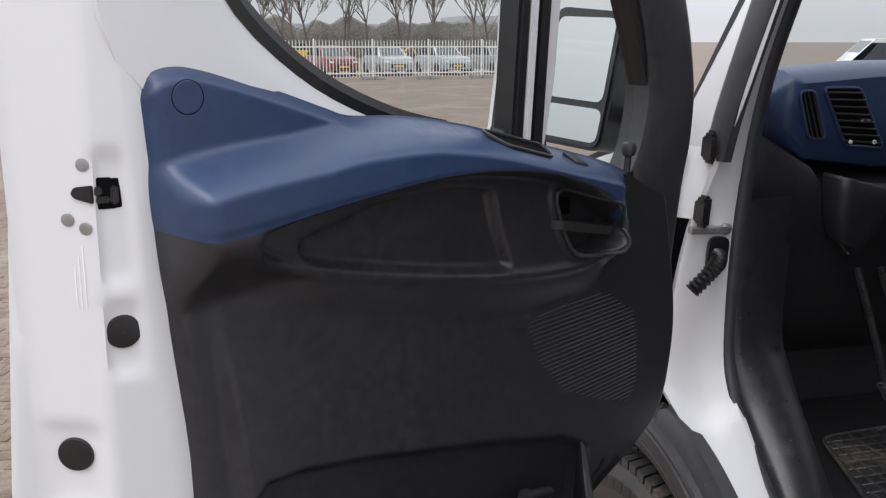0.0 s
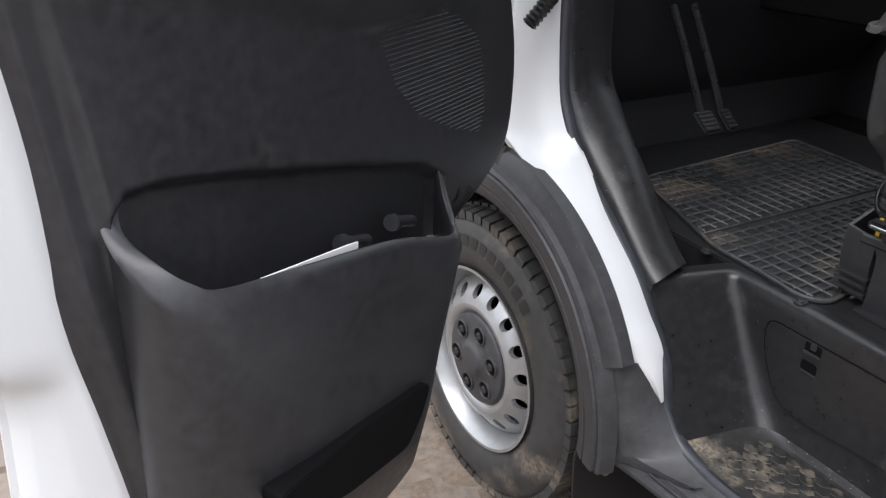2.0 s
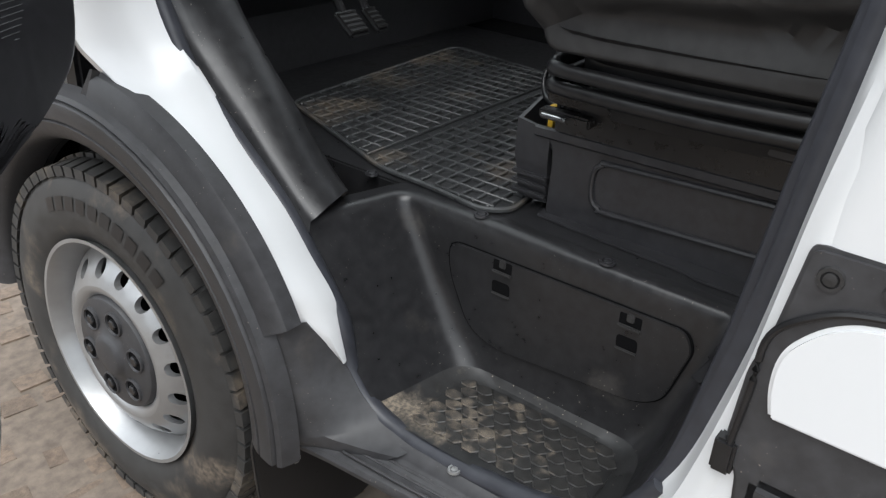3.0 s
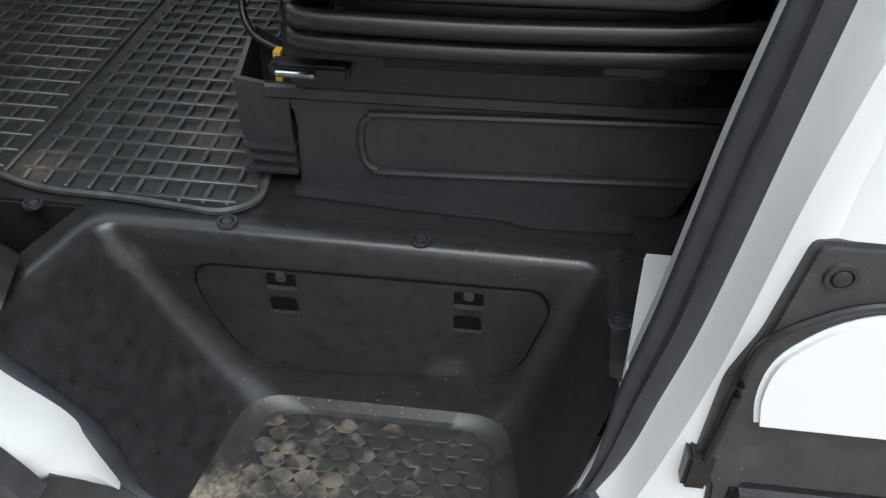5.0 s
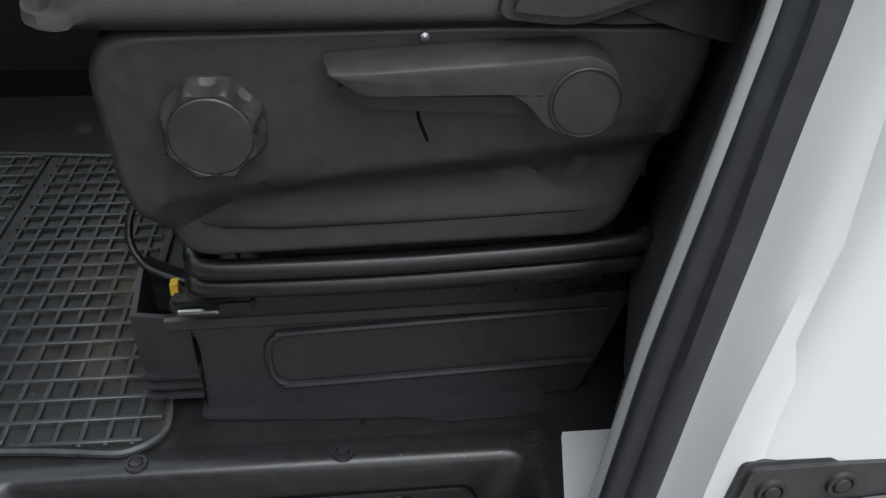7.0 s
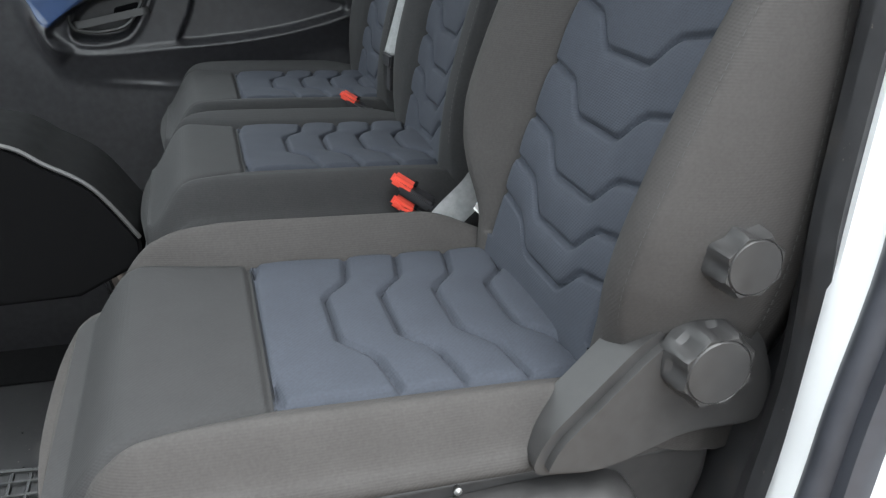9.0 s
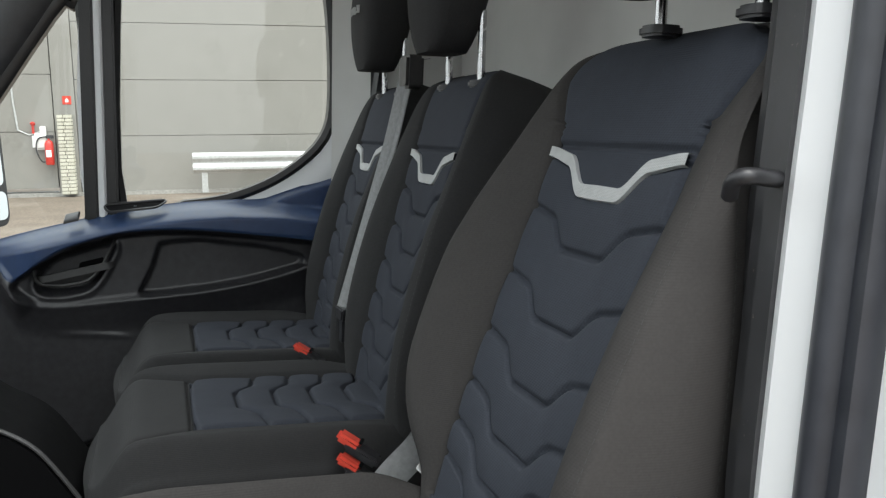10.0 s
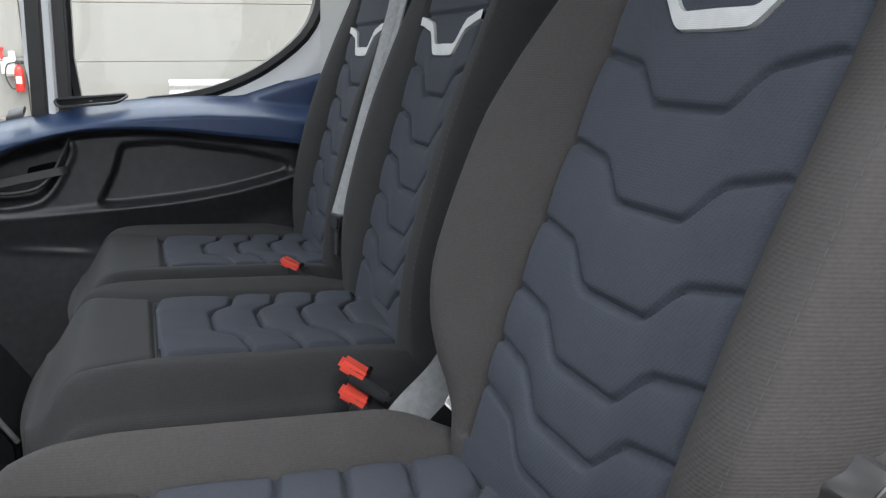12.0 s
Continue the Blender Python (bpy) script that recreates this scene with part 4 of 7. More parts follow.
def lining(s, upper):
    bm = bmesh.new()
    nu, nv = 220, (50 if upper else 210)
    rings = []
    for i in range(nu + 1):
        u = i / nu
        col = []
        for j in range(nv + 1):
            v = j / nv
            z = 1.3
            for _ in range(4):
                re, fe = lerp_table(REAR_EDGE, z), lerp_table(FRONT_EDGE, z)
                y = re + (fe - re) * u
                lo, hi = lerp_table(BLUE_LOW, y), lerp_table(TOP_EDGE, y)
                z = lo + (hi - lo) * v if upper else 0.40 + (lo - 0.40) * v
            x = panel_height(y, z, s) + (0.003 * smooth_step(0, 0.08, v) if upper else 0)
            if upper:
                x -= 0.018 * smooth_step(0.020, 0.0, hi - z)
            col.append((s * x, y, z + lift(s, y, z)))
        rings.append(col)
    loft(bm, rings)
    # returns at the rear and top so that the lining has depth
    loft(bm, [[(p[0], p[1], p[2]) for p in rings[0]], [(s * -0.01, p[1] - 0.004, p[2]) for p in rings[0]]])
    loft(bm, [[(p[0], p[1], p[2]) for p in rings[-1]], [(s * -0.02, p[1] + 0.01, p[2]) for p in rings[-1]]])
    if upper:
        loft(bm, [[r[-1] for r in rings], [(s * -0.03, r[-1][1], r[-1][2] - 0.004) for r in rings]])
    return bm


def ledge(x, y):
    """Height at which the sloping top of the lining reaches a depth x."""
    lo, hi = lerp_table(TOP_EDGE, y) - 0.045, lerp_table(TOP_EDGE, y)
    for _ in range(12):
        mid_ = (lo + hi) / 2
        if panel_height(y, mid_) > x:
            lo = mid_
        else:
            hi = mid_
    return hi


def lift(s, y, z):
    """The passenger door's arm rest stands a little higher towards the front."""
    return 0.0 if s > 0 else 0.026 * smooth_step(-1.0, -0.6, y) * smooth_step(1.75, 1.62, z) * smooth_step(1.05, 1.3, z)


def make_door(name, s, label):
    door = thing(name, label, "van door")
    M = lambda x, y, z: (s * x, y, z + lift(s, y, z))  # noqa: E731
    part("upper_lining", lining(s, True), M_BLUE, door, "dark blue moulded plastic upper lining", sharp=100)
    part("lower_lining", lining(s, False), M_BLACK, door, "black moulded plastic lower lining", sharp=100)
    # white shell with the shut face at the rear
    bm = bmesh.new()
    OUT = [(0.38, -1.28), (0.60, -1.296), (0.72, -1.302), (0.90, -1.289), (0.935, -1.289), (0.965, -1.298), (0.99, -1.316), (1.008, -1.342), (1.020, -1.375), (1.026, -1.405), (1.034, -1.418), (1.05, -1.42), (1.22, -1.416), (1.545, -1.389), (1.80, -1.372), (2.0, -1.365), (2.32, -1.355)]
    zs = [0.38, 0.6, 0.72, 0.90, 0.935, 0.95, 0.965, 0.978, 0.99, 1.0, 1.008, 1.014, 1.020, 1.026, 1.034, 1.05, 1.08, 1.12] + [1.14 + 0.01 * i for i in range(52)] + [1.70, 1.75, 1.80, 1.9, 2.0, 2.15, 2.32]
    rings = []
    for z in zs:
        yo = lerp_table(OUT, z)
        re = lerp_table(REAR_EDGE, min(z, 1.72))
        wide = smooth_step(0.96, 1.034, z)
        A = Vector((0.003, re - 0.008))
        B = Vector((-0.012, -1.325)).lerp(Vector((-0.02, (re + yo) / 2)), 1 - wide)
        C = Vector((-0.075, -1.385)).lerp(Vector((-0.05, yo + 0.012)), 1 - wide)
        # shallow pressings round the latch and the caps
        dent = 0.006 * (smooth_step(1.47, 1.495, z) * smooth_step(1.632, 1.615, z) + smooth_step(1.37, 1.385, z) * smooth_step(1.465, 1.45, z)) * wide
        dip = 0.006 * smooth_step(1.19, 1.225, z) * smooth_step(1.32, 1.30, z) * wide
        out = [M(-0.012, -1.18, z), M(0.002, re + 0.01, z)]
        for k in range(9):
            p, w = A.lerp(B, k / 8), smooth_step(0.15, 0.4, k / 8) * smooth_step(1.02, 0.93, k / 8)
            out.append(M(p.x - 0.965 * dent * w, p.y + 0.263 * dent * w, z))
        for k in range(1, 9):
            p, w = B.lerp(C, k / 8), smooth_step(0.1, 0.3, k / 8) * smooth_step(1.0, 0.8, k / 8)
            out.append(M(p.x - 0.69 * dip * w, p.y + 0.724 * dip * w, z))
        rings.append(out + [M(-0.078, min(C.y - 0.006, yo + 0.03), z), M(-0.079, yo + 0.008, z), M(-0.084, yo, z), M(-0.092, yo + 0.002, z), M(-0.10, yo + 0.02, z)])
    loft(bm, rings)
    loft(bm, [[r[-1], M(-0.125, -0.9, z), M(-0.118, -0.66, z)] for r, z in zip(rings, zs) if z < 1.6])
    loft(bm, [[M(-0.118, -0.66, z), M(-0.10, -0.10 if z > 1.15 else lerp_table(FRONT_EDGE, z) - 0.02, z)] for z in zs if z < 1.44])
    part("shell", bm, M_WHITE, door, sharp=50)
    # window frame: white band round the glass, black gasket, division bar
    win = [(-0.672, 1.605), (-0.672, 2.15), (-0.70, 2.215), (-1.13, 2.215), (-1.175, 2.17), (-1.19, 1.92), (-1.165, 1.80), (-1.07, 1.710), (-0.95, 1.652), (-0.82, 1.618)]
    band = [(-0.60, 1.56), (-0.60, 2.20), (-0.68, 2.31), (-1.22, 2.33), (-1.30, 2.28), (-1.31, 1.93), (-1.30, 1.72), (-1.14, 1.62), (-1.0, 1.55), (-0.82, 1.53)]
    bm = bmesh.new()
    a, b = catmull([(0, *p) for p in win], 4, True), catmull([(0, *p) for p in band], 4, True)
    loft(bm, [[M(-0.055, p.y, p.z) for p in a], [M(-0.012, p.y, p.z) for p in a], [M(-0.004, *(p.lerp(q, 0.12))[1:]) for p, q in zip(a, b)], [M(0.006, *(p.lerp(q, 0.5))[1:]) for p, q in zip(a, b)], [M(0.003, q.y, q.z) for q in b], [M(-0.03, q.y, q.z) for q in b]], True)
    part("window_frame", bm, M_WHITE, door)
    bm = bmesh.new()
    sweep(bm, [M(-0.020, p.y, p.z) for p in a], [(-0.020, -0.013), (0.016, -0.013), (0.020, 0.0), (0.012, 0.012), (-0.016, 0.014)], M(1, 0, 0), loop=True)
    part("window_gasket", bm, M_RUBBER, door)
    bm = bmesh.new()
    bm.faces.new([bm.verts.new(M(-0.03, p.y, p.z)) for p in a])
    g = part("pane", bm, M_GLASS, door, "clear side window glass")
    g.visible_shadow = False
    bm = bmesh.new()
    bar = 0.0 if s > 0 else 0.020
    xs = sorted((s * -0.035, s * 0.013))
    block(bm, (xs[0], -0.659 + bar, 1.56), (xs[1], -0.642 + bar, 2.33), 0.004)
    part("division_bar", bm, M_WHITE, door)
    for y0, y1 in ((-0.686, -0.660), (-0.641, -0.610)):
        bm = bmesh.new()
        xs = sorted((s * -0.034, s * 0.012))
        block(bm, (xs[0], y0 + bar, 1.56), (xs[1], y1 + bar, 2.25), 0.005)
        part("glass_run", bm, M_RUBBER, door)
    # front quarter window and black frame ahead of it
    quarter = [(-0.597, 1.55), (-0.60, 2.07), (-0.575, 2.10), (-0.525, 2.07), (-0.275, 1.66), (-0.24, 1.50)]
    bm = bmesh.new()
    q = catmull([(0, *p) for p in quarter], 4, True)
    sweep(bm, [M(-0.02, p.y, p.z) for p in q], [(-0.022, -0.018), (0.018, -0.018), (0.02, 0.0), (0.012, 0.016), (-0.018, 0.018)], M(1, 0, 0), loop=True)
    part("quarter_gasket", bm, M_RUBBER, door)
    bm = bmesh.new()
    bm.faces.new([bm.verts.new(M(-0.03, p.y, p.z)) for p in q])
    g = part("pane", bm, M_GLASS, door)
    g.visible_shadow = False
    bm = bmesh.new()
    rings = [[M(-0.05 + k, y0, z), M(0.002 + k, y0, z), M(0.014 + k, y0 + 0.02, z), M(0.014 + k, y1 - 0.03, z), M(0.0 + k, y1, z), M(-0.06, y1 + 0.005, z)] for z, y0, y1, k in ((2.3, -0.66, -0.50, 0), (2.05, -0.505, -0.37, 0), (1.85, -0.375, -0.215, 0), (1.68, -0.30, -0.135, 0), (1.56, -0.30, -0.115, -0.002), (1.45, -0.33, -0.11, -0.012), (1.3, -0.28, -0.10, -0.022), (1.1, -0.26, -0.11, -0.022), (1.01, -0.28, -0.15, -0.022), (0.96, -0.33, -0.22, -0.022))]
    cols = [catmull(col, 5) for col in zip(*rings)]
    loft(bm, list(zip(*cols)))
    part("front_frame", bm, M_CLAD, door, "black plastic front edge of the door")
    # storage tray on top of the lining, its depth shade put into the colour
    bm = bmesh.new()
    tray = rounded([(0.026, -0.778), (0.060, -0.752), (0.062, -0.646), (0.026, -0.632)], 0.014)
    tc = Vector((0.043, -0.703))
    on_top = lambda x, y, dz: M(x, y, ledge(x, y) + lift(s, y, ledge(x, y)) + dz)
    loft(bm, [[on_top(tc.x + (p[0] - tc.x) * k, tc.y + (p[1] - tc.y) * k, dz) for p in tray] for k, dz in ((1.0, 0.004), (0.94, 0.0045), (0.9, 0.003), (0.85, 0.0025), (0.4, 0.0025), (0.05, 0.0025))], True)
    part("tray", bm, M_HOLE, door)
    bm = bmesh.new()
    sweep(bm, [on_top(p[0], p[1], 0.004) for p in tray], ring_profile(0.003, 6), (0, 0, 1), loop=True)
    part("tray_rim", bm, M_BLACK, door)
    bm = bmesh.new()
    switch = [(0.030, -0.582), (0.058, -0.580), (0.058, -0.548), (0.030, -0.550)]
    loft(bm, [[on_top(0.044 + (x - 0.044) * k, -0.565 + (y + 0.565) * k, dz) for x, y in switch] for k, dz in ((1.0, -0.002), (1.0, 0.004), (0.85, 0.006), (0.05, 0.006))], True)
    part("window_switch", bm, M_BLACK, door)
    if s > 0:
        bm = bmesh.new()
        lathe(bm, [(-0.014, 0.004), (-0.010, 0.011), (0, 0.014), (0.010, 0.011), (0.014, 0.0005)], M(0.05, -0.42, 1.562), "z", 16)
        lathe(bm, [(-0.04, 0.006), (-0.01, 0.006)], M(0.05, -0.42, 1.562), "z", 10)
        part("lock_knob", bm, M_BLACK, door)
    # plug in the upper lining
    bm = bmesh.new()
    lathe(bm, [(s * 0.012, 0.0178), (s * 0.0212, 0.0177), (s * 0.0217, 0.0170), (s * 0.0217, 0.0005)], (0, -1.232, 1.681), "x", 36)
    plug = part("plug", bm, M_BLUE, door, sharp=30)
    bm = bmesh.new()
    lathe(bm, [(s * 0.0206, 0.0188), (s * 0.0213, 0.0187), (s * 0.0214, 0.0180), (s * 0.0206, 0.0178)], (0, -1.232, 1.681), "x", 36)
    part("gap", bm, M_HOLE, plug)
    # handle in its cup
    bm = bmesh.new()
    cy, cz = (0.0, 0.0) if s > 0 else (-0.045, -0.012 + lift(s, -0.57, 1.45))
    grip = [(0.020, -0.606, 1.456), (0.040, -0.602, 1.454), (0.046, -0.585, 1.450), (0.046, -0.54, 1.440), (0.044, -0.48, 1.427), (0.040, -0.450, 1.421), (0.022, -0.440, 1.420)]
    sweep(bm, catmull([M(x, y + cy, z + cz) for x, y, z in grip], 4), [(-0.008, -0.010), (0.008, -0.012), (0.010, 0.006), (-0.006, 0.009)], (0, 0, 1))
    part("handle", bm, M_GREYPL, door, "dark grey pull handle")
    # raised frame round the cup
    bm = bmesh.new()
    sweep(bm, [M(panel_height(p[0], p[1], s) + 0.003, p[0], p[1] + lift(s, *p)) for p in cup_of(s)], ring_profile(0.0042, 6), M(1, 0, 0), loop=True)
    part("cup_frame", bm, M_GREYPL, door)
    # near-black plate for the hollow behind the grip, shade put into the colour
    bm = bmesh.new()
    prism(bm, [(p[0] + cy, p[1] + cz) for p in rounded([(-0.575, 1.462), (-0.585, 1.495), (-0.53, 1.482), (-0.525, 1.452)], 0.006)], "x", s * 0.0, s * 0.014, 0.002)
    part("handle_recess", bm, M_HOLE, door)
    # lower pocket
    bm = bmesh.new()
    LIP = [(-1.150, 1.175, 0.015), (-1.170, 1.150, 0.045), (-1.17, 1.125, 0.10), (-1.155, 1.106, 0.13), (-1.12, 1.088, 0.142), (-0.984, 1.064, 0.15), (-0.79, 1.028, 0.16), (-0.66, 0.985, 0.17), (-0.62, 0.978, 0.164), (-0.57, 0.965, 0.13), (-0.515, 0.985, 0.08), (-0.485, 1.02, 0.05)]
    RIM = [(-1.172, 1.187, 0.008), (-1.190, 1.155, 0.032), (-1.195, 1.118, 0.07), (-1.184, 1.080, 0.12), (-1.135, 1.050, 0.152), (-0.99, 1.048, 0.163), (-0.79, 1.012, 0.17), (-0.66, 0.968, 0.178), (-0.61, 0.958, 0.172), (-0.555, 0.95, 0.135), (-0.50, 0.97, 0.085), (-0.47, 1.0, 0.05)]
    MIDW = [(-1.176, 0.02), (-1.188, 0.038), (-1.186, 0.072), (-1.168, 0.112), (-1.115, 0.143), (-0.98, 0.166), (-0.79, 0.173), (-0.68, 0.17), (-0.635, 0.155), (-0.585, 0.12), (-0.54, 0.08), (-0.50, 0.03)]
    LOWW = [(-1.158, 0.02), (-1.162, 0.038), (-1.150, 0.068), (-1.118, 0.10), (-1.05, 0.128), (-0.95, 0.15), (-0.82, 0.155), (-0.74, 0.15), (-0.69, 0.14), (-0.64, 0.11), (-0.60, 0.07), (-0.57, 0.02)]
    lip, rim = catmull([(x, y, z) for y, z, x in LIP], 5), catmull([(x, y, z) for y, z, x in RIM], 5)
    midw, loww = catmull([(x, y, 0.76) for y, x in MIDW], 5), catmull([(x, y, 0.53) for y, x in LOWW], 5)
    rings = []
    for p, q, m_, w in zip(lip, rim, midw, loww):
        base = Vector((0.02, w.y * 0.9 - 0.085, 0.42))
        ring = [Vector((p.x * 0.8, p.y, max(0.72, p.z - 0.3))), p + Vector((-0.006, 0, -0.03)), p + Vector((-0.004, 0, -0.004)), p, p.lerp(q, 0.15) + Vector((0.001, 0, 0.002)), p.lerp(q, 0.85) + Vector((0.002, 0, 0.002)), q, q + Vector((0.003, 0.003, -0.012)),
                q.lerp(m_, 0.5) + Vector((0.004, 0, 0)), m_, m_.lerp(w, 0.5) + Vector((0.006, 0, 0)), w, w.lerp(base, 0.35) + Vector((0.012, 0, -0.02)), w.lerp(base, 0.75) + Vector((0.004, 0, -0.018)), base]
        rings.append([M(*v) for v in ring])
    loft(bm, rings)
    part("pocket", bm, M_BLACK, door, "black plastic map pocket", sharp=55)
    # near-black sheet closes the pocket; the shade inside is in the colour
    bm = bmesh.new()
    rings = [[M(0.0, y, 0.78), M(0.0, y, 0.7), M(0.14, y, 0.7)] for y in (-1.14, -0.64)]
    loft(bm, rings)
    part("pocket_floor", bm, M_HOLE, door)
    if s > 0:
        # near-black plate stands in for a recess, its shade put into the colour
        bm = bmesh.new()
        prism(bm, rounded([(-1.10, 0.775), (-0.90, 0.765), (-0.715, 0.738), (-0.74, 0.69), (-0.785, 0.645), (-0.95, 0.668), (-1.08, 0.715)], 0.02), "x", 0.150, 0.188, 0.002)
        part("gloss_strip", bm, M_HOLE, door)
        for y, z, x in ((-0.803, 1.002, 0.072), (-0.662, 0.985, 0.070)):
            bm = bmesh.new()
            rod = catmull([(x, y, z), (x - 0.006, y + 0.035, z - 0.012), (x - 0.016, y + 0.085, z - 0.032)], 4)
            tube(bm, rod, 0.0105, 14)
            tube(bm, [rod[0] + (rod[0] - rod[1]).normalized() * 0.006, rod[0], rod[1]], 0.0150, 14)
            part("pocket_rod", bm, M_BLACK, door)
        bm = bmesh.new()
        prism(bm, [(-1.06, 0.82), (-0.85, 0.80), (-0.852, 1.042), (-0.875, 1.046), (-1.052, 1.070)], "x", 0.136, 0.1385, 0)
        tagged(part("paper_sheet", bm, M_PAPER, None), "white folded paper in the door's map pocket", "paper")
        paper.append(scene.objects["paper_sheet"])
        # speaker grille: fine ribs on a raised field
        grille = [(-0.652, 1.293), (-0.53, 1.31), (-0.398, 1.293), (-0.315, 1.237), (-0.28, 1.116), (-0.327, 1.046), (-0.43, 1.08), (-0.541, 1.132), (-0.61, 1.2)]
        for k in range(30):
            z = 1.055 + 0.0082 * k
            ys = [-0.70 + 0.004 * i for i in range(100) if inside_distance(grille, (-0.70 + 0.004 * i, z)) > 0.004]
            if len(ys) > 2:
                bm = bmesh.new()
                tube(bm, [(panel_height(y, z) - 0.0002, y, z) for y in (ys[0], (ys[0] * 2 + ys[-1]) / 3, (ys[0] + ys[-1] * 2) / 3, ys[-1])], 0.0009, 5)
                part("grille_rib", bm, M_BLACK, door)
        bm = bmesh.new()
        block(bm, (0.04, -1.192, 0.60), (0.058, -1.15, 0.775), 0.004)
        part("reflector", bm, M_REFLECT, door, "red reflector at the foot of the door")
    # latch, bolts and rubber caps in the shut face
    def on_face(x, y, z, nx, ny):
        """A frame on the shut face: x outward along it, y up, z out of it."""
        return Matrix(((s * ny, 0, s * nx, s * x), (-nx, 0, ny, y), (0, 1, 0, z), (0, 0, 0, 1)))

    N1, N2 = (0.965, -0.263), (0.69, -0.724)
    mouth = on_face(-0.0155, -1.320, 1.581, *N1)
    tmp, bm = bmesh.new(), bmesh.new()
    prism(tmp, rounded([(-0.024, -0.017), (0.0055, -0.017), (0.0055, 0.017), (-0.024, 0.017)], 0.004), "z", -0.012, 0.0015, 0.001)
    merge(bm, tmp, mouth)
    part("latch_mouth", bm, M_HOLE, door)
    for x0, x1, y0, y1 in ((-0.004, 0.006, -0.002, 0.008), (-0.012, 0.004, -0.010, -0.003), (-0.020, -0.012, -0.012, 0.008)):
        tmp, bm = bmesh.new(), bmesh.new()
        block(tmp, (x0, y0, -0.004), (x1, y1, 0.005), 0.002)
        merge(bm, tmp, mouth)
        part("latch_claw", bm, M_BLKSTEEL, door)
    tmp, bm = bmesh.new(), bmesh.new()
    prism(tmp, rounded([(-0.008, -0.010), (0.012, -0.005), (0.016, 0.0), (0.012, 0.007), (-0.008, 0.010)], 0.003), "z", -0.004, 0.003, 0.001)
    merge(bm, tmp, on_face(-0.019, -1.331, 1.581, *N2))
    part("latch_claw", bm, M_BLKSTEEL, door)
    for x, y, z, n_, r, mat, nm in ((-0.0125, -1.3045, 1.424, N1, 0.0195, M_RUBBER, "rubber_cap"), (-0.050, -1.353, 1.274, N2, 0.021, M_RUBBER, "rubber_cap"), (-0.020, -1.332, 1.612, N2, 0.0072, M_BOLT, "latch_bolt"),
                                    (-0.021, -1.333, 1.544, N2, 0.0072, M_BOLT, "latch_bolt"), (-0.034, -1.346, 1.553, N2, 0.0072, M_BOLT, "latch_bolt")):
        tmp, bm = bmesh.new(), bmesh.new()
        flat = 0.35 if nm == "latch_bolt" else 1.0
        lathe(tmp, [(-0.004, r), (0.0015 * flat, r), (0.0035 * flat, r * 0.95), (0.004 * flat, r * 0.8), (0.0046 * flat, r * 0.4), (0.0046 * flat, 0.0003)], (0, 0, 0), "z", 28)
        merge(bm, tmp, on_face(x, y, z, *n_))
        part(nm, bm, mat, door)
    if s > 0:
        for k in range(3):
            tmp, bm = bmesh.new(), bmesh.new()
            block(tmp, (0.006 + 0.005 * k, -0.035, 0.0), (0.0075 + 0.005 * k, 0.035 - 0.012 * k, 0.0012), 0)
            merge(bm, tmp, on_face(-0.02, -1.332, 1.49, *N2))
            part("embossed_bar", bm, M_PAPER, door)
    # mirror on its arm, facing the rear
    mirror = new("mirror")
    mirror.parent = door
    bm = bmesh.new()
    mx, my, mz = (-0.325, -0.05, 1.655) if s > 0 else (-0.325, -0.29, 1.71)
    tmp = bmesh.new()
    outline = rounded([(-0.11, -0.17), (0.10, -0.17), (0.11, 0.14), (-0.11, 0.15)], 0.035, 5)
    prism(tmp, outline, "y", -0.016, 0.06, 0.008)
    turn = Matrix.Translation((s * mx, my, mz)) @ Matrix.Rotation(radians(-MIRROR_TURN if s > 0 else -34.0), 4, "Z") @ Matrix.Rotation(radians(-MIRROR_TILT), 4, "X")
    merge(bm, tmp, turn)
    part("mirror_shell", bm, M_BLACK, mirror)
    for z0, z1, nm in ((-0.060, 0.126, "mirror_glass"), (-0.152, -0.075, "wide_mirror_glass")):
        tmp, bm = bmesh.new(), bmesh.new()
        prism(tmp, rounded([(-0.090, z0), (0.086, z0), (0.090, z1), (-0.090, z1)], 0.022, 5), "y", -0.0175, -0.011, 0)
        merge(bm, tmp, turn)
        part(nm, bm, M_MIRROR, mirror)
    bm = bmesh.new()
    for z in (1.71, 1.56):
        tube(bm, [M(-0.09, -0.10, z), M(-0.16, -0.05, z + 0.01), M(-0.24, 0.0, z)], 0.02, 10)
    part("mirror_arm", bm, M_BLACK, mirror)
    return door


MIRROR_TURN, MIRROR_TILT = 8.0, 7.0
HINGE = (0.085, -0.06, 0.0)
paper = []
left_door = make_door("driver_door", 1, "white van door with blue and black plastic lining, wide open")
left_door.matrix_world = pose(*HINGE, 0, 0, -61.0)
for p in paper:
    p.matrix_world = left_door.matrix_world.copy()
right_door = make_door("passenger_door", -1, "white van door with blue and black plastic lining, closed")
right_door.matrix_world = pose(1.895, -0.06, 0)


# ---- seats ----
# each backrest leans by its own angle: (up along it, out of its front)
LEAN_DRIVER = (Vector((0, -0.335, 0.942)), Vector((0, 0.942, 0.335)))
LEAN_BENCH = (Vector((0, -0.262, 0.965)), Vector((0, 0.965, 0.262)))


def wing(x, half):
    """The stitched line's shape across a seat: low in the middle, rising to both sides."""
    a = abs(x) / half
    return 0.033 * smooth_step(0.27, 0.60, a) + 0.010 * smooth_step(0.5, 1.0, a)


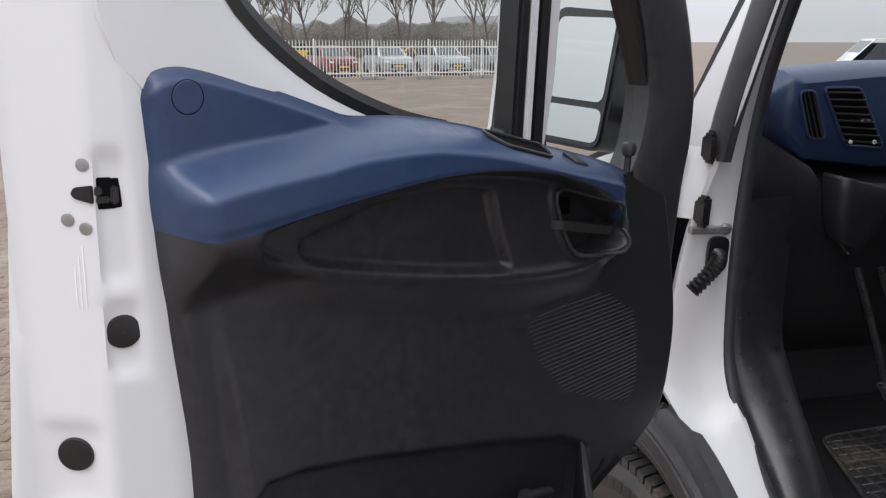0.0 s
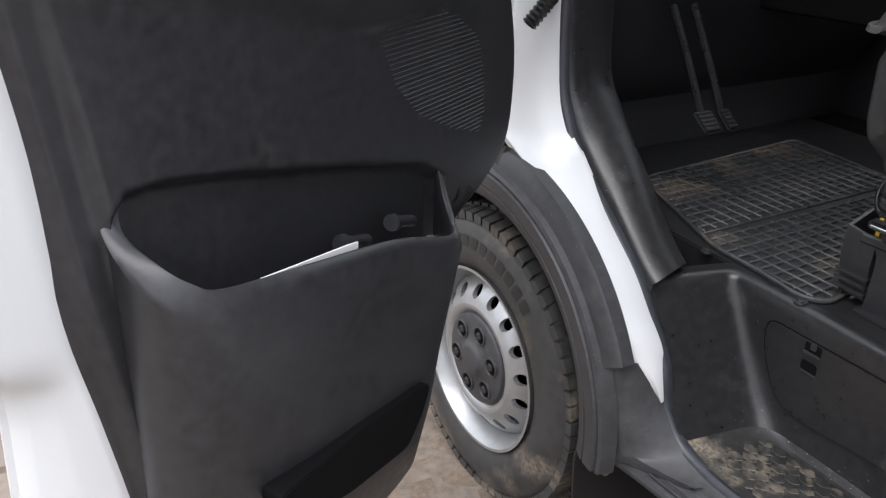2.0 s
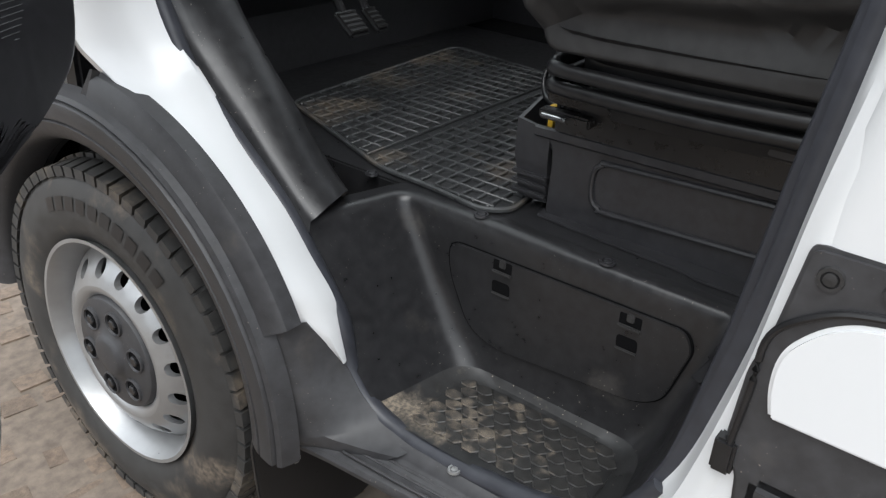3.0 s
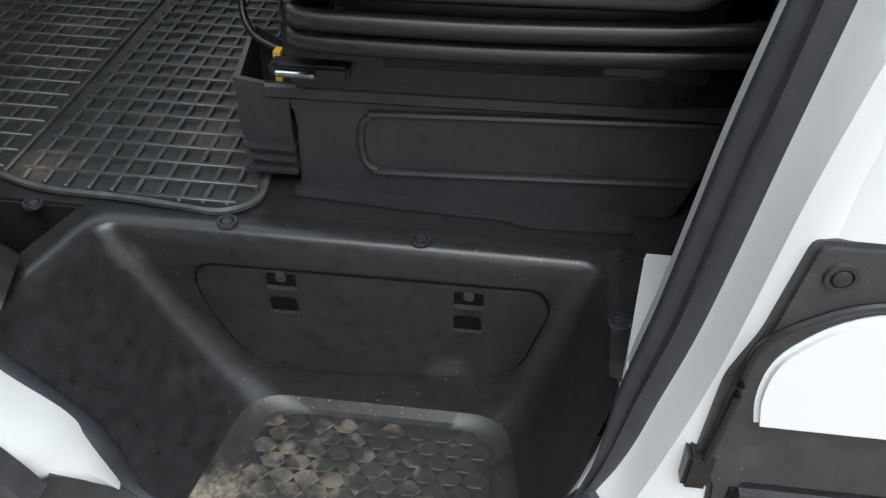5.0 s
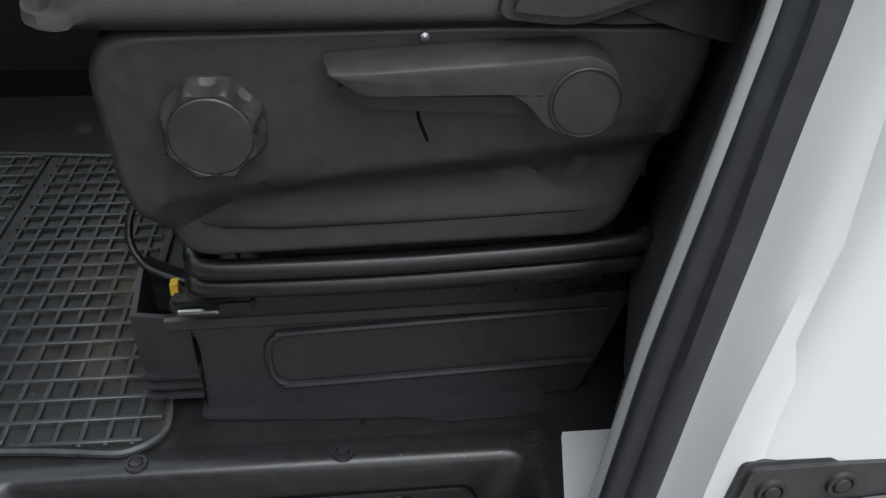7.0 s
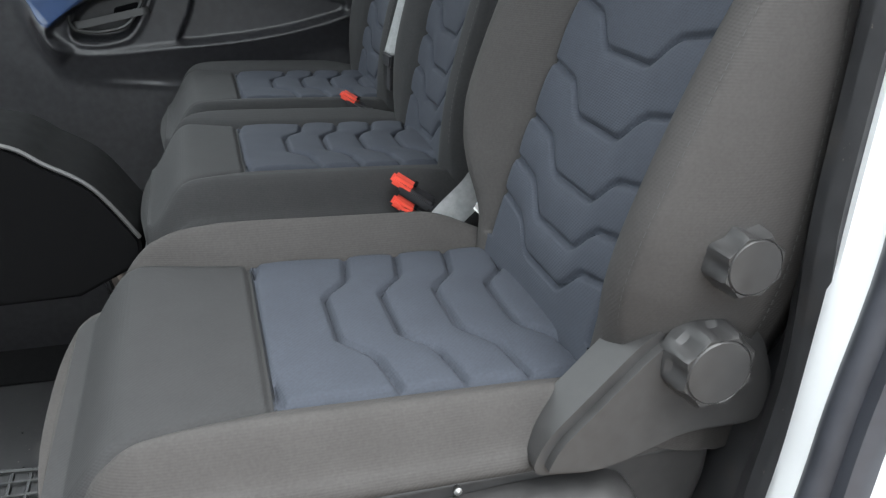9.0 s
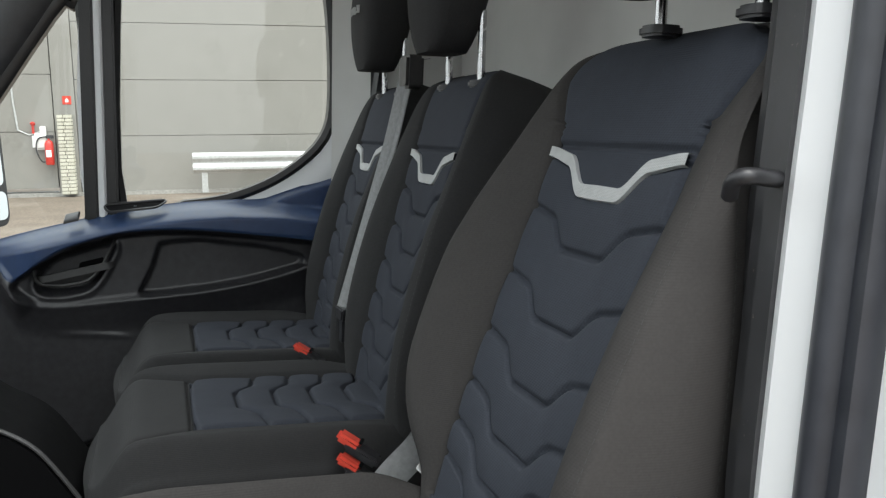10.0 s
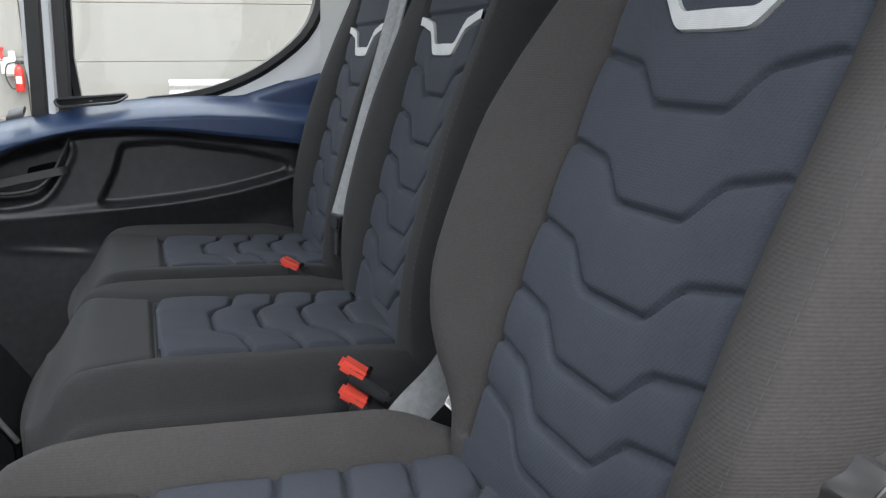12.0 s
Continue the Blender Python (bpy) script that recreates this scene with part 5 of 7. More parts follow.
def quilt(v, seams, depth=0.0062, pad=0.0034):
    """Relief of a quilted field at a place v along it: a sharp stitched groove at each seam, a soft pillow between."""
    out = 0.0
    for s_ in seams:
        out -= depth * groove(v - s_, 0.0034)
    for a, b in zip(seams, seams[1:]):
        lo, hi = min(a, b), max(a, b)
        if lo < v < hi:
            u = (v - lo) / (hi - lo)
            out += pad * (math.sin(math.pi * u) ** 0.7) * (0.75 + 0.5 * u)
    return out


def make_backrest(seat, cx, base_y, base_z, lean, panel, flare, crest, crest_d, rear_d, face_d, height, seams, emblem, edge_cloth=None, mid_cloth=None):
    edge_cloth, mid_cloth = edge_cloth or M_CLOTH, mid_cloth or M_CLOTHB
    """Backrest: stitched middle panel, side bolsters with a sewn crest and a flat outer side. The tables run over the height."""
    up, fw = lean
    crest, crest_d, rear_d, face_d, flare = (eased(t) for t in (crest, crest_d, rear_d, face_d, flare))

    def pt(x, h, d):
        return Vector((cx + x, base_y, base_z)) + up * h + fw * d

    def half_panel(h):
        return min(panel + lerp_table(flare, h), lerp_table(crest, h) * 0.93)

    def face(x, h):
        p = half_panel(h)
        d = lerp_table(face_d, h) - 0.008 * (1 - (x / p) ** 2) * smooth_step(0.5, 0.3, h)
        if h < emblem + 0.05:
            d += quilt(h - wing(x, p), [emblem - 0.001] + seams) * smooth_step(1.0, 0.94, abs(x) / p)
        d -= 0.006 * groove(h - emblem - 0.056, 0.0038)
        d -= 0.009 * groove(abs(x) - p, 0.0055) * (h > 0.0)
        return d

    def side_ring(side, h):
        p, c = half_panel(h), lerp_table(crest, h)
        dp, dc = lerp_table(face_d, h), lerp_table(crest_d, h)
        dr = min(lerp_table(rear_d, h), dc - 0.008)
        ring = []
        for j in range(15):
            t = j / 14
            x = p + (c - p) * t
            d = dp + (dc - dp) * (math.sin(t * math.pi / 2) ** 1.25) + 0.010 * math.sin(math.pi * t) * smooth_step(0.5, 0.2, h)
            ring.append(pt(side * x, h, d - 0.009 * groove(x - p, 0.0055) * (h > 0.0)))
        ring.append(pt(side * (c + 0.003), h, dc - 0.0035))
        for j in range(1, 13):
            u = j / 12
            d = dc - 0.004 + (dr - dc + 0.004) * u
            ring.append(pt(side * (c + 0.003 + 0.004 * u + 0.010 * math.sin(math.pi * u) * smooth_step(0.56, 0.4, h)), h, d))
        ring += [pt(side * (c + 0.004), h, dr - 0.004), pt(side * (c + 0.001), h, dr - 0.02), pt(side * c * 0.93, h, dr - 0.05), pt(side * c * 0.75, h, -0.10), pt(0, h, -0.115)]
        return ring

    hs = [-0.06 + (height + 0.06) * i / 200 for i in range(201)]
    fine_hs = [-0.06 + (height + 0.06) * i / 420 for i in range(421)]
    for side in (-1, 1):
        bm = bmesh.new()
        rings = [side_ring(side, h) for h in hs]
        loft(bm, rings)
        loft(bm, [rings[-1], [pt(0, height, -0.05)] * len(rings[-1])])
        part("bolster", bm, edge_cloth, seat, sharp=75)
        # rows of stitches along the crest and along the rear seam
        bm = bmesh.new()
        for idx, wide in ((14, 0.0004), (27, 0.0009)):
            for i in range(int((height - 0.17) / 0.0085)):
                h = 0.05 + 0.0085 * i
                a, b = side_ring(side, h), side_ring(side, h + 0.0052)
                n_ = Vector((side, 0, 0)) * 0.0014 + fw * (0.0012 if idx == 14 else 0.0003)
                w_ = (a[idx - 1] - a[idx]).normalized() * wide
                bm.faces.new([bm.verts.new(q) for q in (a[idx] - w_ + n_, a[idx] + w_ + n_, b[idx] + w_ + n_, b[idx] - w_ + n_)])
        tagged(part("stitching", bm, M_THREAD, seat), kind="stuff")
    bm = bmesh.new()
    rings = [[pt(half_panel(h) * (j / 40 - 1), h, face(half_panel(h) * (j / 40 - 1), h)) for j in range(81)] for h in fine_hs]
    loft(bm, rings)
    loft(bm, [rings[-1], [pt(0, height, -0.05)] * 81])
    part("middle_panel", bm, mid_cloth, seat, "slate blue quilted cloth panel", sharp=80)
    # silver strip
    bm = bmesh.new()
    rings = []
    for j in range(65):
        x = panel * 0.985 * (j / 32 - 1)
        hh = emblem + wing(x, panel) + 0.003
        wd = 0.0090 - 0.0025 * abs(j / 32 - 1)
        d0 = lerp_table(face_d, hh) - 0.008 * (1 - (x / panel) ** 2) * smooth_step(0.5, 0.3, hh) + 0.0052
        rings.append([pt(x, hh - wd, d0 - 0.006), pt(x, hh - wd * 0.9, d0 - 0.001), pt(x, hh + wd * 0.9, d0 - 0.0005), pt(x, hh + wd, d0 - 0.006)])
    loft(bm, rings)
    part("silver_trim", bm, M_SILVERCLOTH, seat, "silver grey reflective strip")


def make_cushion(seat, cx, half, y0, y1, top, low, panel, bolster, seam_y, cloth, edge_cloth=None, mid_cloth=None):
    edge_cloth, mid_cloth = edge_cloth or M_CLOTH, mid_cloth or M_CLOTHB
    """Seat cushion from the front y0 to the rear y1."""
    def edge(y):
        t = (y0 - y) / (y0 - y1)
        return half * lerp_table([(0, 0.72), (0.008, 0.78), (0.02, 0.84), (0.045, 0.905), (0.085, 0.95), (0.15, 0.985), (0.3, 1.0), (0.8, 0.99), (1, 0.95)], t)

    def half_panel(y):
        return min(panel + (half - panel) * 0.45 * smooth_step(seam_y - 0.02, y0 - 0.03, y), edge(y) * 0.96)

    def height(x, y):
        t = (y0 - y) / (y0 - y1)
        e, p = edge(y), half_panel(y)
        a = min(1, abs(x) / e)
        z = top - 0.012 * t
        if abs(x) > p:
            u = (abs(x) - p) / max(0.004, half * 0.98 - p)
            z += (bolster[0] if x < 0 else bolster[1]) * math.sin(min(1.0, u * 1.25) * math.pi / 2) * smooth_step(-0.02, 0.22, t) * smooth_step(0.98, 0.72, t)
        z -= 0.055 * smooth_step(0.84, 1.0, a) ** 1.7
        z -= 0.075 * smooth_step(0.17, 0.0, t) ** 2.0
        if abs(x) < p + 0.002 and y < seam_y + 0.02:
            z -= 0.007 * groove(y - seam_y, 0.004)
            if y < seam_y - 0.004:
                rows = [seam_y - 0.075 - 0.062 * i for i in range(8)]
                z += quilt(y + 0.9 * wing(x, p), [seam_y + 0.03] + rows, 0.0075, 0.0036) * smooth_step(1.0, 0.92, abs(x) / p)
        z -= 0.008 * groove(abs(x) - p, 0.005) * smooth_step(0.03, 0.12, t)
        return max(z, low + 0.012 + 0.2 * max(0.0, z - low))

    ny = 260
    ys = [y0 + (y1 - y0) * i / ny for i in range(ny + 1)]

    def body(y, lo, hi, n):
        return [(cx + lo + (hi - lo) * j / n, y, height(lo + (hi - lo) * j / n, y)) for j in range(n + 1)]

    bm = bmesh.new()
    for side in (-1, 1):
        rings = []
        for y in ys:
            w = edge(y)
            ring = body(y, side * half_panel(y), side * w, 20)
            zt = ring[-1][2]
            ring += [(cx + side * (w + 0.004), y, zt - 0.010), (cx + side * (w + 0.003), y, low + 0.4 * (zt - low)), (cx + side * w * 0.985, y, low + 0.008), (cx + side * w * 0.93, y, low), (cx, y, low)]
            rings.append(ring)
        loft(bm, rings)
    front = [(cx + edge(y0) * (j / 20 - 1), y0, height(edge(y0) * (j / 20 - 1), y0)) for j in range(41)]
    bow = [1 - abs(j / 20 - 1) ** 2.5 for j in range(41)]
    loft(bm, [front, [(p[0], y0 + 0.014 * b, p[2] - 0.012) for p, b in zip(front, bow)], [(p[0], y0 + 0.012 * b, max(low + 0.012, p[2] - 0.03)) for p, b in zip(front, bow)], [(p[0] * 0.98 + cx * 0.02, y0 - 0.02, low) for p in front]])
    part("cushion_side", bm, edge_cloth, seat, sharp=70)
    bm = bmesh.new()
    loft(bm, [body(y, -half_panel(y), half_panel(y), 50) for y in ys if y >= seam_y - 0.004])
    part("cushion_front", bm, cloth, seat, sharp=80)
    bm = bmesh.new()
    loft(bm, [body(y, -half_panel(y), half_panel(y), 70) for y in ys if y <= seam_y])
    part("cushion_panel", bm, mid_cloth, seat, "slate blue quilted cloth panel", sharp=80)


def make_headrest(seat, cx, y, z, w, bars=True, up=0.0):
    head = new("headrest")
    head.parent = seat
    bm = bmesh.new()
    rings = []
    H = 0.235
    for i in range(17):
        t = i / 16
        k = math.sin(math.pi * (0.06 + 0.88 * t)) ** 0.42
        zz = z + H * t
        back = -0.075 - 0.035 * t
        ring = []
        for j in range(24):
            a = 2 * math.pi * j / 24
            c, s_ = math.cos(a), math.sin(a)
            e = 0.55
            px = math.copysign(abs(c) ** e, c) * w * k * (1 - 0.12 * (1 - t))
            py = math.copysign(abs(s_) ** e, s_) * 0.058 * (0.55 + 0.45 * k) * (0.8 + 0.3 * t)
            ring.append((cx + px, y + back * 0.6 + py + 0.075, zz - 0.014))
        rings.append(ring)
    loft(bm, rings, True, True)
    part("pad", bm, M_CLOTH_DIM, head, sharp=70)
    for sx in (-0.08, 0.08):
        bm = bmesh.new()
        tube(bm, [(cx + sx, y - 0.012 - up, z - 0.066 + up), (cx + sx, y - 0.012 - up, z - 0.01), (cx + sx, y - 0.012 - up, z + 0.05)], 0.0065, 12)
        part("post", bm, M_CHROME, head, "steel headrest post")
        bm = bmesh.new()
        prism(bm, rounded([(cx + sx - 0.02, y - 0.034 - up), (cx + sx + 0.02, y - 0.034 - up), (cx + sx + 0.02, y + 0.008 - up), (cx + sx - 0.02, y + 0.008 - up)], 0.018, 5), "z", z - 0.072 + up, z - 0.060 + up, 0.003)
        part("post_sleeve", bm, M_BLACK, head)
    if bars:
        for k in range(5):
            bm = bmesh.new()
            x = cx + 0.036 - 0.018 * k
            block(bm, (x - 0.006, -0.001, -0.008), (x - 0.003, 0.001, 0.008), 0, Matrix.Translation((0, y + 0.078, z + 0.111)) @ Matrix.Translation((x, 0, 0)) @ Matrix.Rotation(0.4 * (k % 2 - 0.5), 4, "Y") @ Matrix.Translation((-x, 0, 0)))
            block(bm, (x + 0.001, -0.001, -0.008), (x + 0.004, 0.001, 0.008 - 0.012 * (k == 3)), 0, Matrix.Translation((0, y + 0.078, z + 0.111)) @ Matrix.Translation((x, 0, 0)) @ Matrix.Rotation(-0.3 * (k % 2), 4, "Y") @ Matrix.Translation((-x, 0, 0)))
            part("embroidered_bar", bm, M_SILVERCLOTH, head)


# driver's seat on its suspension
driver = thing("driver_seat", "charcoal and slate blue cloth driver seat on a black suspension base", "seat")
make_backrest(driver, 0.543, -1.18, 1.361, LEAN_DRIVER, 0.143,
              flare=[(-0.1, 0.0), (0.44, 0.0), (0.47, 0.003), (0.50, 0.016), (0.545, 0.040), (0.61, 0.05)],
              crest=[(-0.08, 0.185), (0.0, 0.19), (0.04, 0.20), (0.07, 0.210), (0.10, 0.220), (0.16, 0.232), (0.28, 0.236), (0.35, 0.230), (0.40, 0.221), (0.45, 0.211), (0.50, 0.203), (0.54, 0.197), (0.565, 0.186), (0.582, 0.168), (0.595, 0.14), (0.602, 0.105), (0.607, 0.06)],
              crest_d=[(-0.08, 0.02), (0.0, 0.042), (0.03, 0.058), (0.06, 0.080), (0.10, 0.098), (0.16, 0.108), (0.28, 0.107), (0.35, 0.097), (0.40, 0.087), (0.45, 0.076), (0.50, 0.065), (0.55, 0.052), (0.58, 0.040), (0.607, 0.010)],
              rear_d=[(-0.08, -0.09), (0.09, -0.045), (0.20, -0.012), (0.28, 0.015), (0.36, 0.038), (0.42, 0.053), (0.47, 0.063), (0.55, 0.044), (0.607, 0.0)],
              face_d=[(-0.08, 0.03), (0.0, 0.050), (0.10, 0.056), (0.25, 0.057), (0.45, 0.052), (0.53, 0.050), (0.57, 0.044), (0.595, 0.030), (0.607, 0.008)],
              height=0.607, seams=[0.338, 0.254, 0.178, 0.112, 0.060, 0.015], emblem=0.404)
make_cushion(driver, 0.552, 0.212, -0.650, -1.21, 1.362, 1.285, 0.154, (0.014, 0.046), -0.842, M_CLOTH_DIM)
make_headrest(driver, 0.46, -1.29, 1.972, 0.118, True, 0.028)
# side valance
bm = bmesh.new()
VAL = [(-0.699, 1.245), (-0.714, 1.275), (-0.737, 1.285), (-1.063, 1.291), (-1.262, 1.286), (-1.262, 1.25), (-1.244, 1.149), (-1.200, 1.046), (-0.748, 1.035), (-0.706, 1.125)]
mid = Vector((-0.98, 1.19))
o = rounded(VAL, 0.03, 5)


RIDGE = [(-1.24, 1.187), (-1.129, 1.170), (-1.021, 1.159), (-0.915, 1.148), (-0.82, 1.139), (-0.76, 1.128), (-0.72, 1.10)]


def vring(k, x):
    """One outline of the cover, with the undercut that runs along it below the controls."""
    out = []
    for p in o:
        y, z = mid.x + (p[0] - mid.x) * k, mid.y + (p[1] - mid.y) * k
        ridge = lerp_table(RIDGE, y)
        under = 0.036 * smooth_step(ridge + 0.002, ridge - 0.040, z) - 0.012 * smooth_step(ridge - 0.040, ridge - 0.10, z)
        out.append((x + under, y, z))
    return out


loft(bm, [vring(1.0, 0.50), vring(1.0, 0.388), vring(0.994, 0.374), vring(0.982, 0.364), vring(0.965, 0.358), vring(0.945, 0.3545)] + [vring(0.925 - 0.02 * i, 0.353) for i in range(46)] + [vring(0.005, 0.353)], True, False)
part("side_valance", bm, M_GREYPL, driver, "dark grey moulded side cover with controls", sharp=40)
bm = bmesh.new()
block(bm, (0.405, -1.24, 1.075), (0.70, -0.74, 1.28), 0.02)
part("seat_pan", bm, M_BLACK, driver)


def knob(parent, at, r, h, lobes=8):
    bm = bmesh.new()
    n = lobes * 8
    rings = []
    for x, k, wv in ((0.0, 1.02, 0.0), (-h * 0.30, 1.02, 0.05), (-h * 0.42, 1.0, 0.17), (-h * 0.90, 0.96, 0.19), (-h, 0.88, 0.12), (-h, 0.80, 0.0), (-h * 0.97, 0.78, 0.0), (-h * 1.02, 0.74, 0.0), (-h * 1.05, 0.3, 0.0), (-h * 1.05, 0.01, 0.0)):
        rings.append([(at[0] + x, at[1] + r * k * (1 - wv * (0.5 + 0.5 * math.cos(lobes * a)) ** 0.7) * math.cos(a), at[2] + r * k * (1 - wv * (0.5 + 0.5 * math.cos(lobes * a)) ** 0.7) * math.sin(a)) for a in (2 * math.pi * i / n for i in range(n))])
    loft(bm, rings, True)
    return part("control_knob", bm, M_GREYPL, parent, "dark grey fluted control knob")


knob(driver, (0.360, -0.807, 1.20), 0.047, 0.034)
knob(driver, (0.322, -1.196, 1.407), 0.038, 0.034)
knob(driver, (0.312, -1.202, 1.507), 0.030, 0.036)
bm = bmesh.new()
LEVER = rounded([(-0.902, 1.266), (-0.929, 1.241), (-1.064, 1.240), (-1.080, 1.230), (-1.100, 1.205), (-1.127, 1.193), (-1.158, 1.207), (-1.168, 1.236), (-1.158, 1.264), (-1.131, 1.277), (-1.044, 1.275), (-0.939, 1.268)], 0.010, 3)
tip = [smooth_step(1.252, 1.274, p[1]) * smooth_step(-1.150, -1.08, p[0]) for p in LEVER]
lc = Vector((-1.09, 1.238))
loft(bm, [[(x, lc.x + (p[0] - lc.x) * k, lc.y + (p[1] - lc.y) * k - drop * t) for p, t in zip(LEVER, tip)] for x, k, drop in ((0.352, 1.0, 0.0), (0.334, 1.0, 0.0), (0.330, 0.995, 0.001), (0.316, 0.975, 0.006), (0.313, 0.955, 0.008), (0.312, 0.9, 0.009), (0.312, 0.5, 0.006), (0.312, 0.02, 0.0))], True)
part("height_lever", bm, M_GREYPL, driver, sharp=25)
bm = bmesh.new()
prism(bm, rounded([(-0.915, 1.240), (-0.945, 1.217), (-1.085, 1.209), (-1.07, 1.245)], 0.006), "x", 0.338, 0.356, 0.003)
part("lever_plate", bm, M_GREYPL, driver)
bm = bmesh.new()
lathe(bm, [(0.318, 0.033), (0.3105, 0.0325), (0.3098, 0.0315), (0.3118, 0.0305), (0.3118, 0.0293), (0.3100, 0.0283), (0.3097, 0.0005)], (0, -1.131, 1.231), "x", 36)
part("lever_cap", bm, M_GREYPL, driver, sharp=12)
bm = bmesh.new()
tube(bm, catmull([(0.353, -0.988, 1.212), (0.353, -0.99, 1.20), (0.354, -0.998, 1.178)], 4), 0.0018, 6)
part("slot", bm, M_HOLE, driver)
bm = bmesh.new()
lathe(bm, [(0.36, 0.004), (0.348, 0.004), (0.346, 0.0005)], (0, -0.994, 1.279), "x", 10)
part("pin", bm, M_BOLT, driver)
# recliner bracket
bm = bmesh.new()
prism(bm, rounded([(-1.050, 1.302), (-1.064, 1.337), (-1.147, 1.423), (-1.184, 1.446), (-1.222, 1.442), (-1.262, 1.417), (-1.285, 1.36), (-1.275, 1.32), (-1.20, 1.322), (-1.12, 1.294)], 0.02, 4), "x", 0.316, 0.38, 0.010)
part("recliner_cover", bm, M_GREYPL, driver)
# bellows
def fold(name, x0, z, r, front, rear):
    bm = bmesh.new()
    sweep(bm, catmull([(x0 + 0.02, rear - 0.03, z + 0.01), (x0, rear, z + 0.012), (x0, -1.0, z), (x0, -0.83, z - 0.002), (x0 + 0.004, front - 0.012, z - 0.002), (x0 + 0.02, front, z - 0.002), (x0 + 0.06, front + 0.006, z), (0.70, front + 0.006, z)], 6), ring_profile(r, 12, r * 0.8), (0, 0, 1))
    part(name, bm, M_RUBBER, driver, "glossy black rubber fold", sharp=60)


fold("bellows_fold", 0.404, 1.008, 0.0125, -0.752, -1.222)
fold("bellows_fold", 0.417, 0.975, 0.0125, -0.746, -1.229)
bm = bmesh.new()
prof = [(0.02, 1.08), (0.05, 1.05), (0.062, 1.03), (0.062, 0.998), (0.075, 0.985), (0.085, 0.96), (0.095, 0.935)]
path = [(0.37, -1.235), (0.36, -1.21), (0.355, -1.15), (0.355, -1.0), (0.355, -0.85), (0.358, -0.775), (0.37, -0.75), (0.40, -0.735), (0.62, -0.735)]
rings = []
for off, z in prof:
    rings.append([(x + off, y - (off * 0.8 if i > 4 else -off * 0.3 if i < 2 else 0) , z + 0.004 * math.sin(y * 9)) for i, (x, y) in enumerate([(p.x, p.y) for p in [Vector(q) for q in path]])])
loft(bm, rings)
part("bellows", bm, M_RUBBER, driver, "black rubber suspension bellows", sharp=25)
for y in (-0.829, -0.927, -1.063):
    bm = bmesh.new()
    lathe(bm, [(0.450, 0.0045), (0.446, 0.0045), (0.4455, 0.0005)], (0, y, 0.955), "x", 10)
    part("rivet_hole", bm, M_HOLE, driver)
bm = bmesh.new()
block(bm, (0.443, -1.17, 0.944), (0.45, -1.10, 0.968), 0.002)
part("rating_plate", bm, M_BLACK, driver)
bm = bmesh.new()
block(bm, (0.449, -1.22, 0.935), (0.80, -0.73, 0.965), 0.003)
part("frame_rail", bm, M_BLKSTEEL, driver)
bm = bmesh.new()
block(bm, (0.50, -1.22, 0.86), (0.80, -0.72, 0.94), 0.004)
part("suspension_frame", bm, M_BLKSTEEL, driver)
bm = bmesh.new()
block(bm, (0.475, -0.80, 0.893), (0.50, -0.70, 0.912), 0.004)
part("slide_rail", bm, M_BLKSTEEL, driver, "black steel seat slide")
bm = bmesh.new()
tube(bm, [(0.468, -0.712, 0.903), (0.468, -0.73, 0.903), (0.468, -0.76, 0.903)], 0.004, 8)
part("rail_pin", bm, M_CHROME, driver)
# base box
bm = bmesh.new()
BOX = [(-0.683, 0.857), (-0.715, 0.832), (-0.718, 0.80), (-0.715, 0.685), (-1.05, 0.688), (-1.23, 0.70), (-1.25, 0.755), (-1.285, 0.867)]
prism(bm, BOX, "x", 0.508, 0.80, 0.005)
part("base_box", bm, M_BLACK, driver, "black plastic seat base", sharp=25)
bm = bmesh.new()
sweep(bm, [(0.508, -0.684, 0.857), (0.508, -0.9, 0.860), (0.508, -1.285, 0.868)], [(-0.011, -0.010), (-0.006, -0.013), (0.006, -0.010), (0.006, 0.006), (-0.007, 0.008), (-0.012, 0.003)], (1, 0, 0))
part("base_lip", bm, M_BLACK, driver)
bm = bmesh.new()
tube(bm, catmull([(0.506, -1.26, 0.853), (0.506, -0.86, 0.835), (0.506, -0.822, 0.83), (0.506, -0.806, 0.81), (0.506, -0.808, 0.765), (0.506, -0.825, 0.748), (0.506, -0.86, 0.745), (0.506, -1.24, 0.762)], 5), 0.0055, 8)
part("moulded_rib", bm, M_BLACK, driver)
bm = bmesh.new()
prism(bm, rounded([(0.60, -0.705), (0.492, -0.708), (0.480, -0.86), (0.474, -1.00), (0.462, -1.035), (0.466, -1.175), (0.50, -1.18), (0.60, -1.18)], 0.01), "z", 0.7005, 0.7065, 0.0015)
part("base_flange", bm, M_BLACK, driver)
# small bin and adjuster bar at the front of the base
bm = bmesh.new()
loft(bm, [[(0.60 - t, -0.712, z), (0.51 + t, -0.712, z), (0.51 + t, -0.646 - t, z + 0.01 * up), (0.60 - t, -0.646 - t, z + 0.04 * up)] for z, t, up in ((0.72, 0.006, 0), (0.775, 0.0, 0), (0.80, -0.004, 0), (0.862, -0.004, 1), (0.862, 0.003, 1), (0.81, 0.004, 0))], True)
part("front_bin", bm, M_BLACK, driver, "open black plastic bin on the seat base", sharp=25)
for z in (0.770, 0.752, 0.734):
    bm = bmesh.new()
    block(bm, (0.503, -0.715, z - 0.004), (0.60, -0.640, z + 0.004), 0.002)
    part("bin_rib", bm, M_BLACK, driver)
bm = bmesh.new()
block(bm, (0.53, -0.70, 0.812), (0.545, -0.69, 0.90), 0.001)
part("warning_label", bm, M_YELLOW, driver)
bm = bmesh.new()
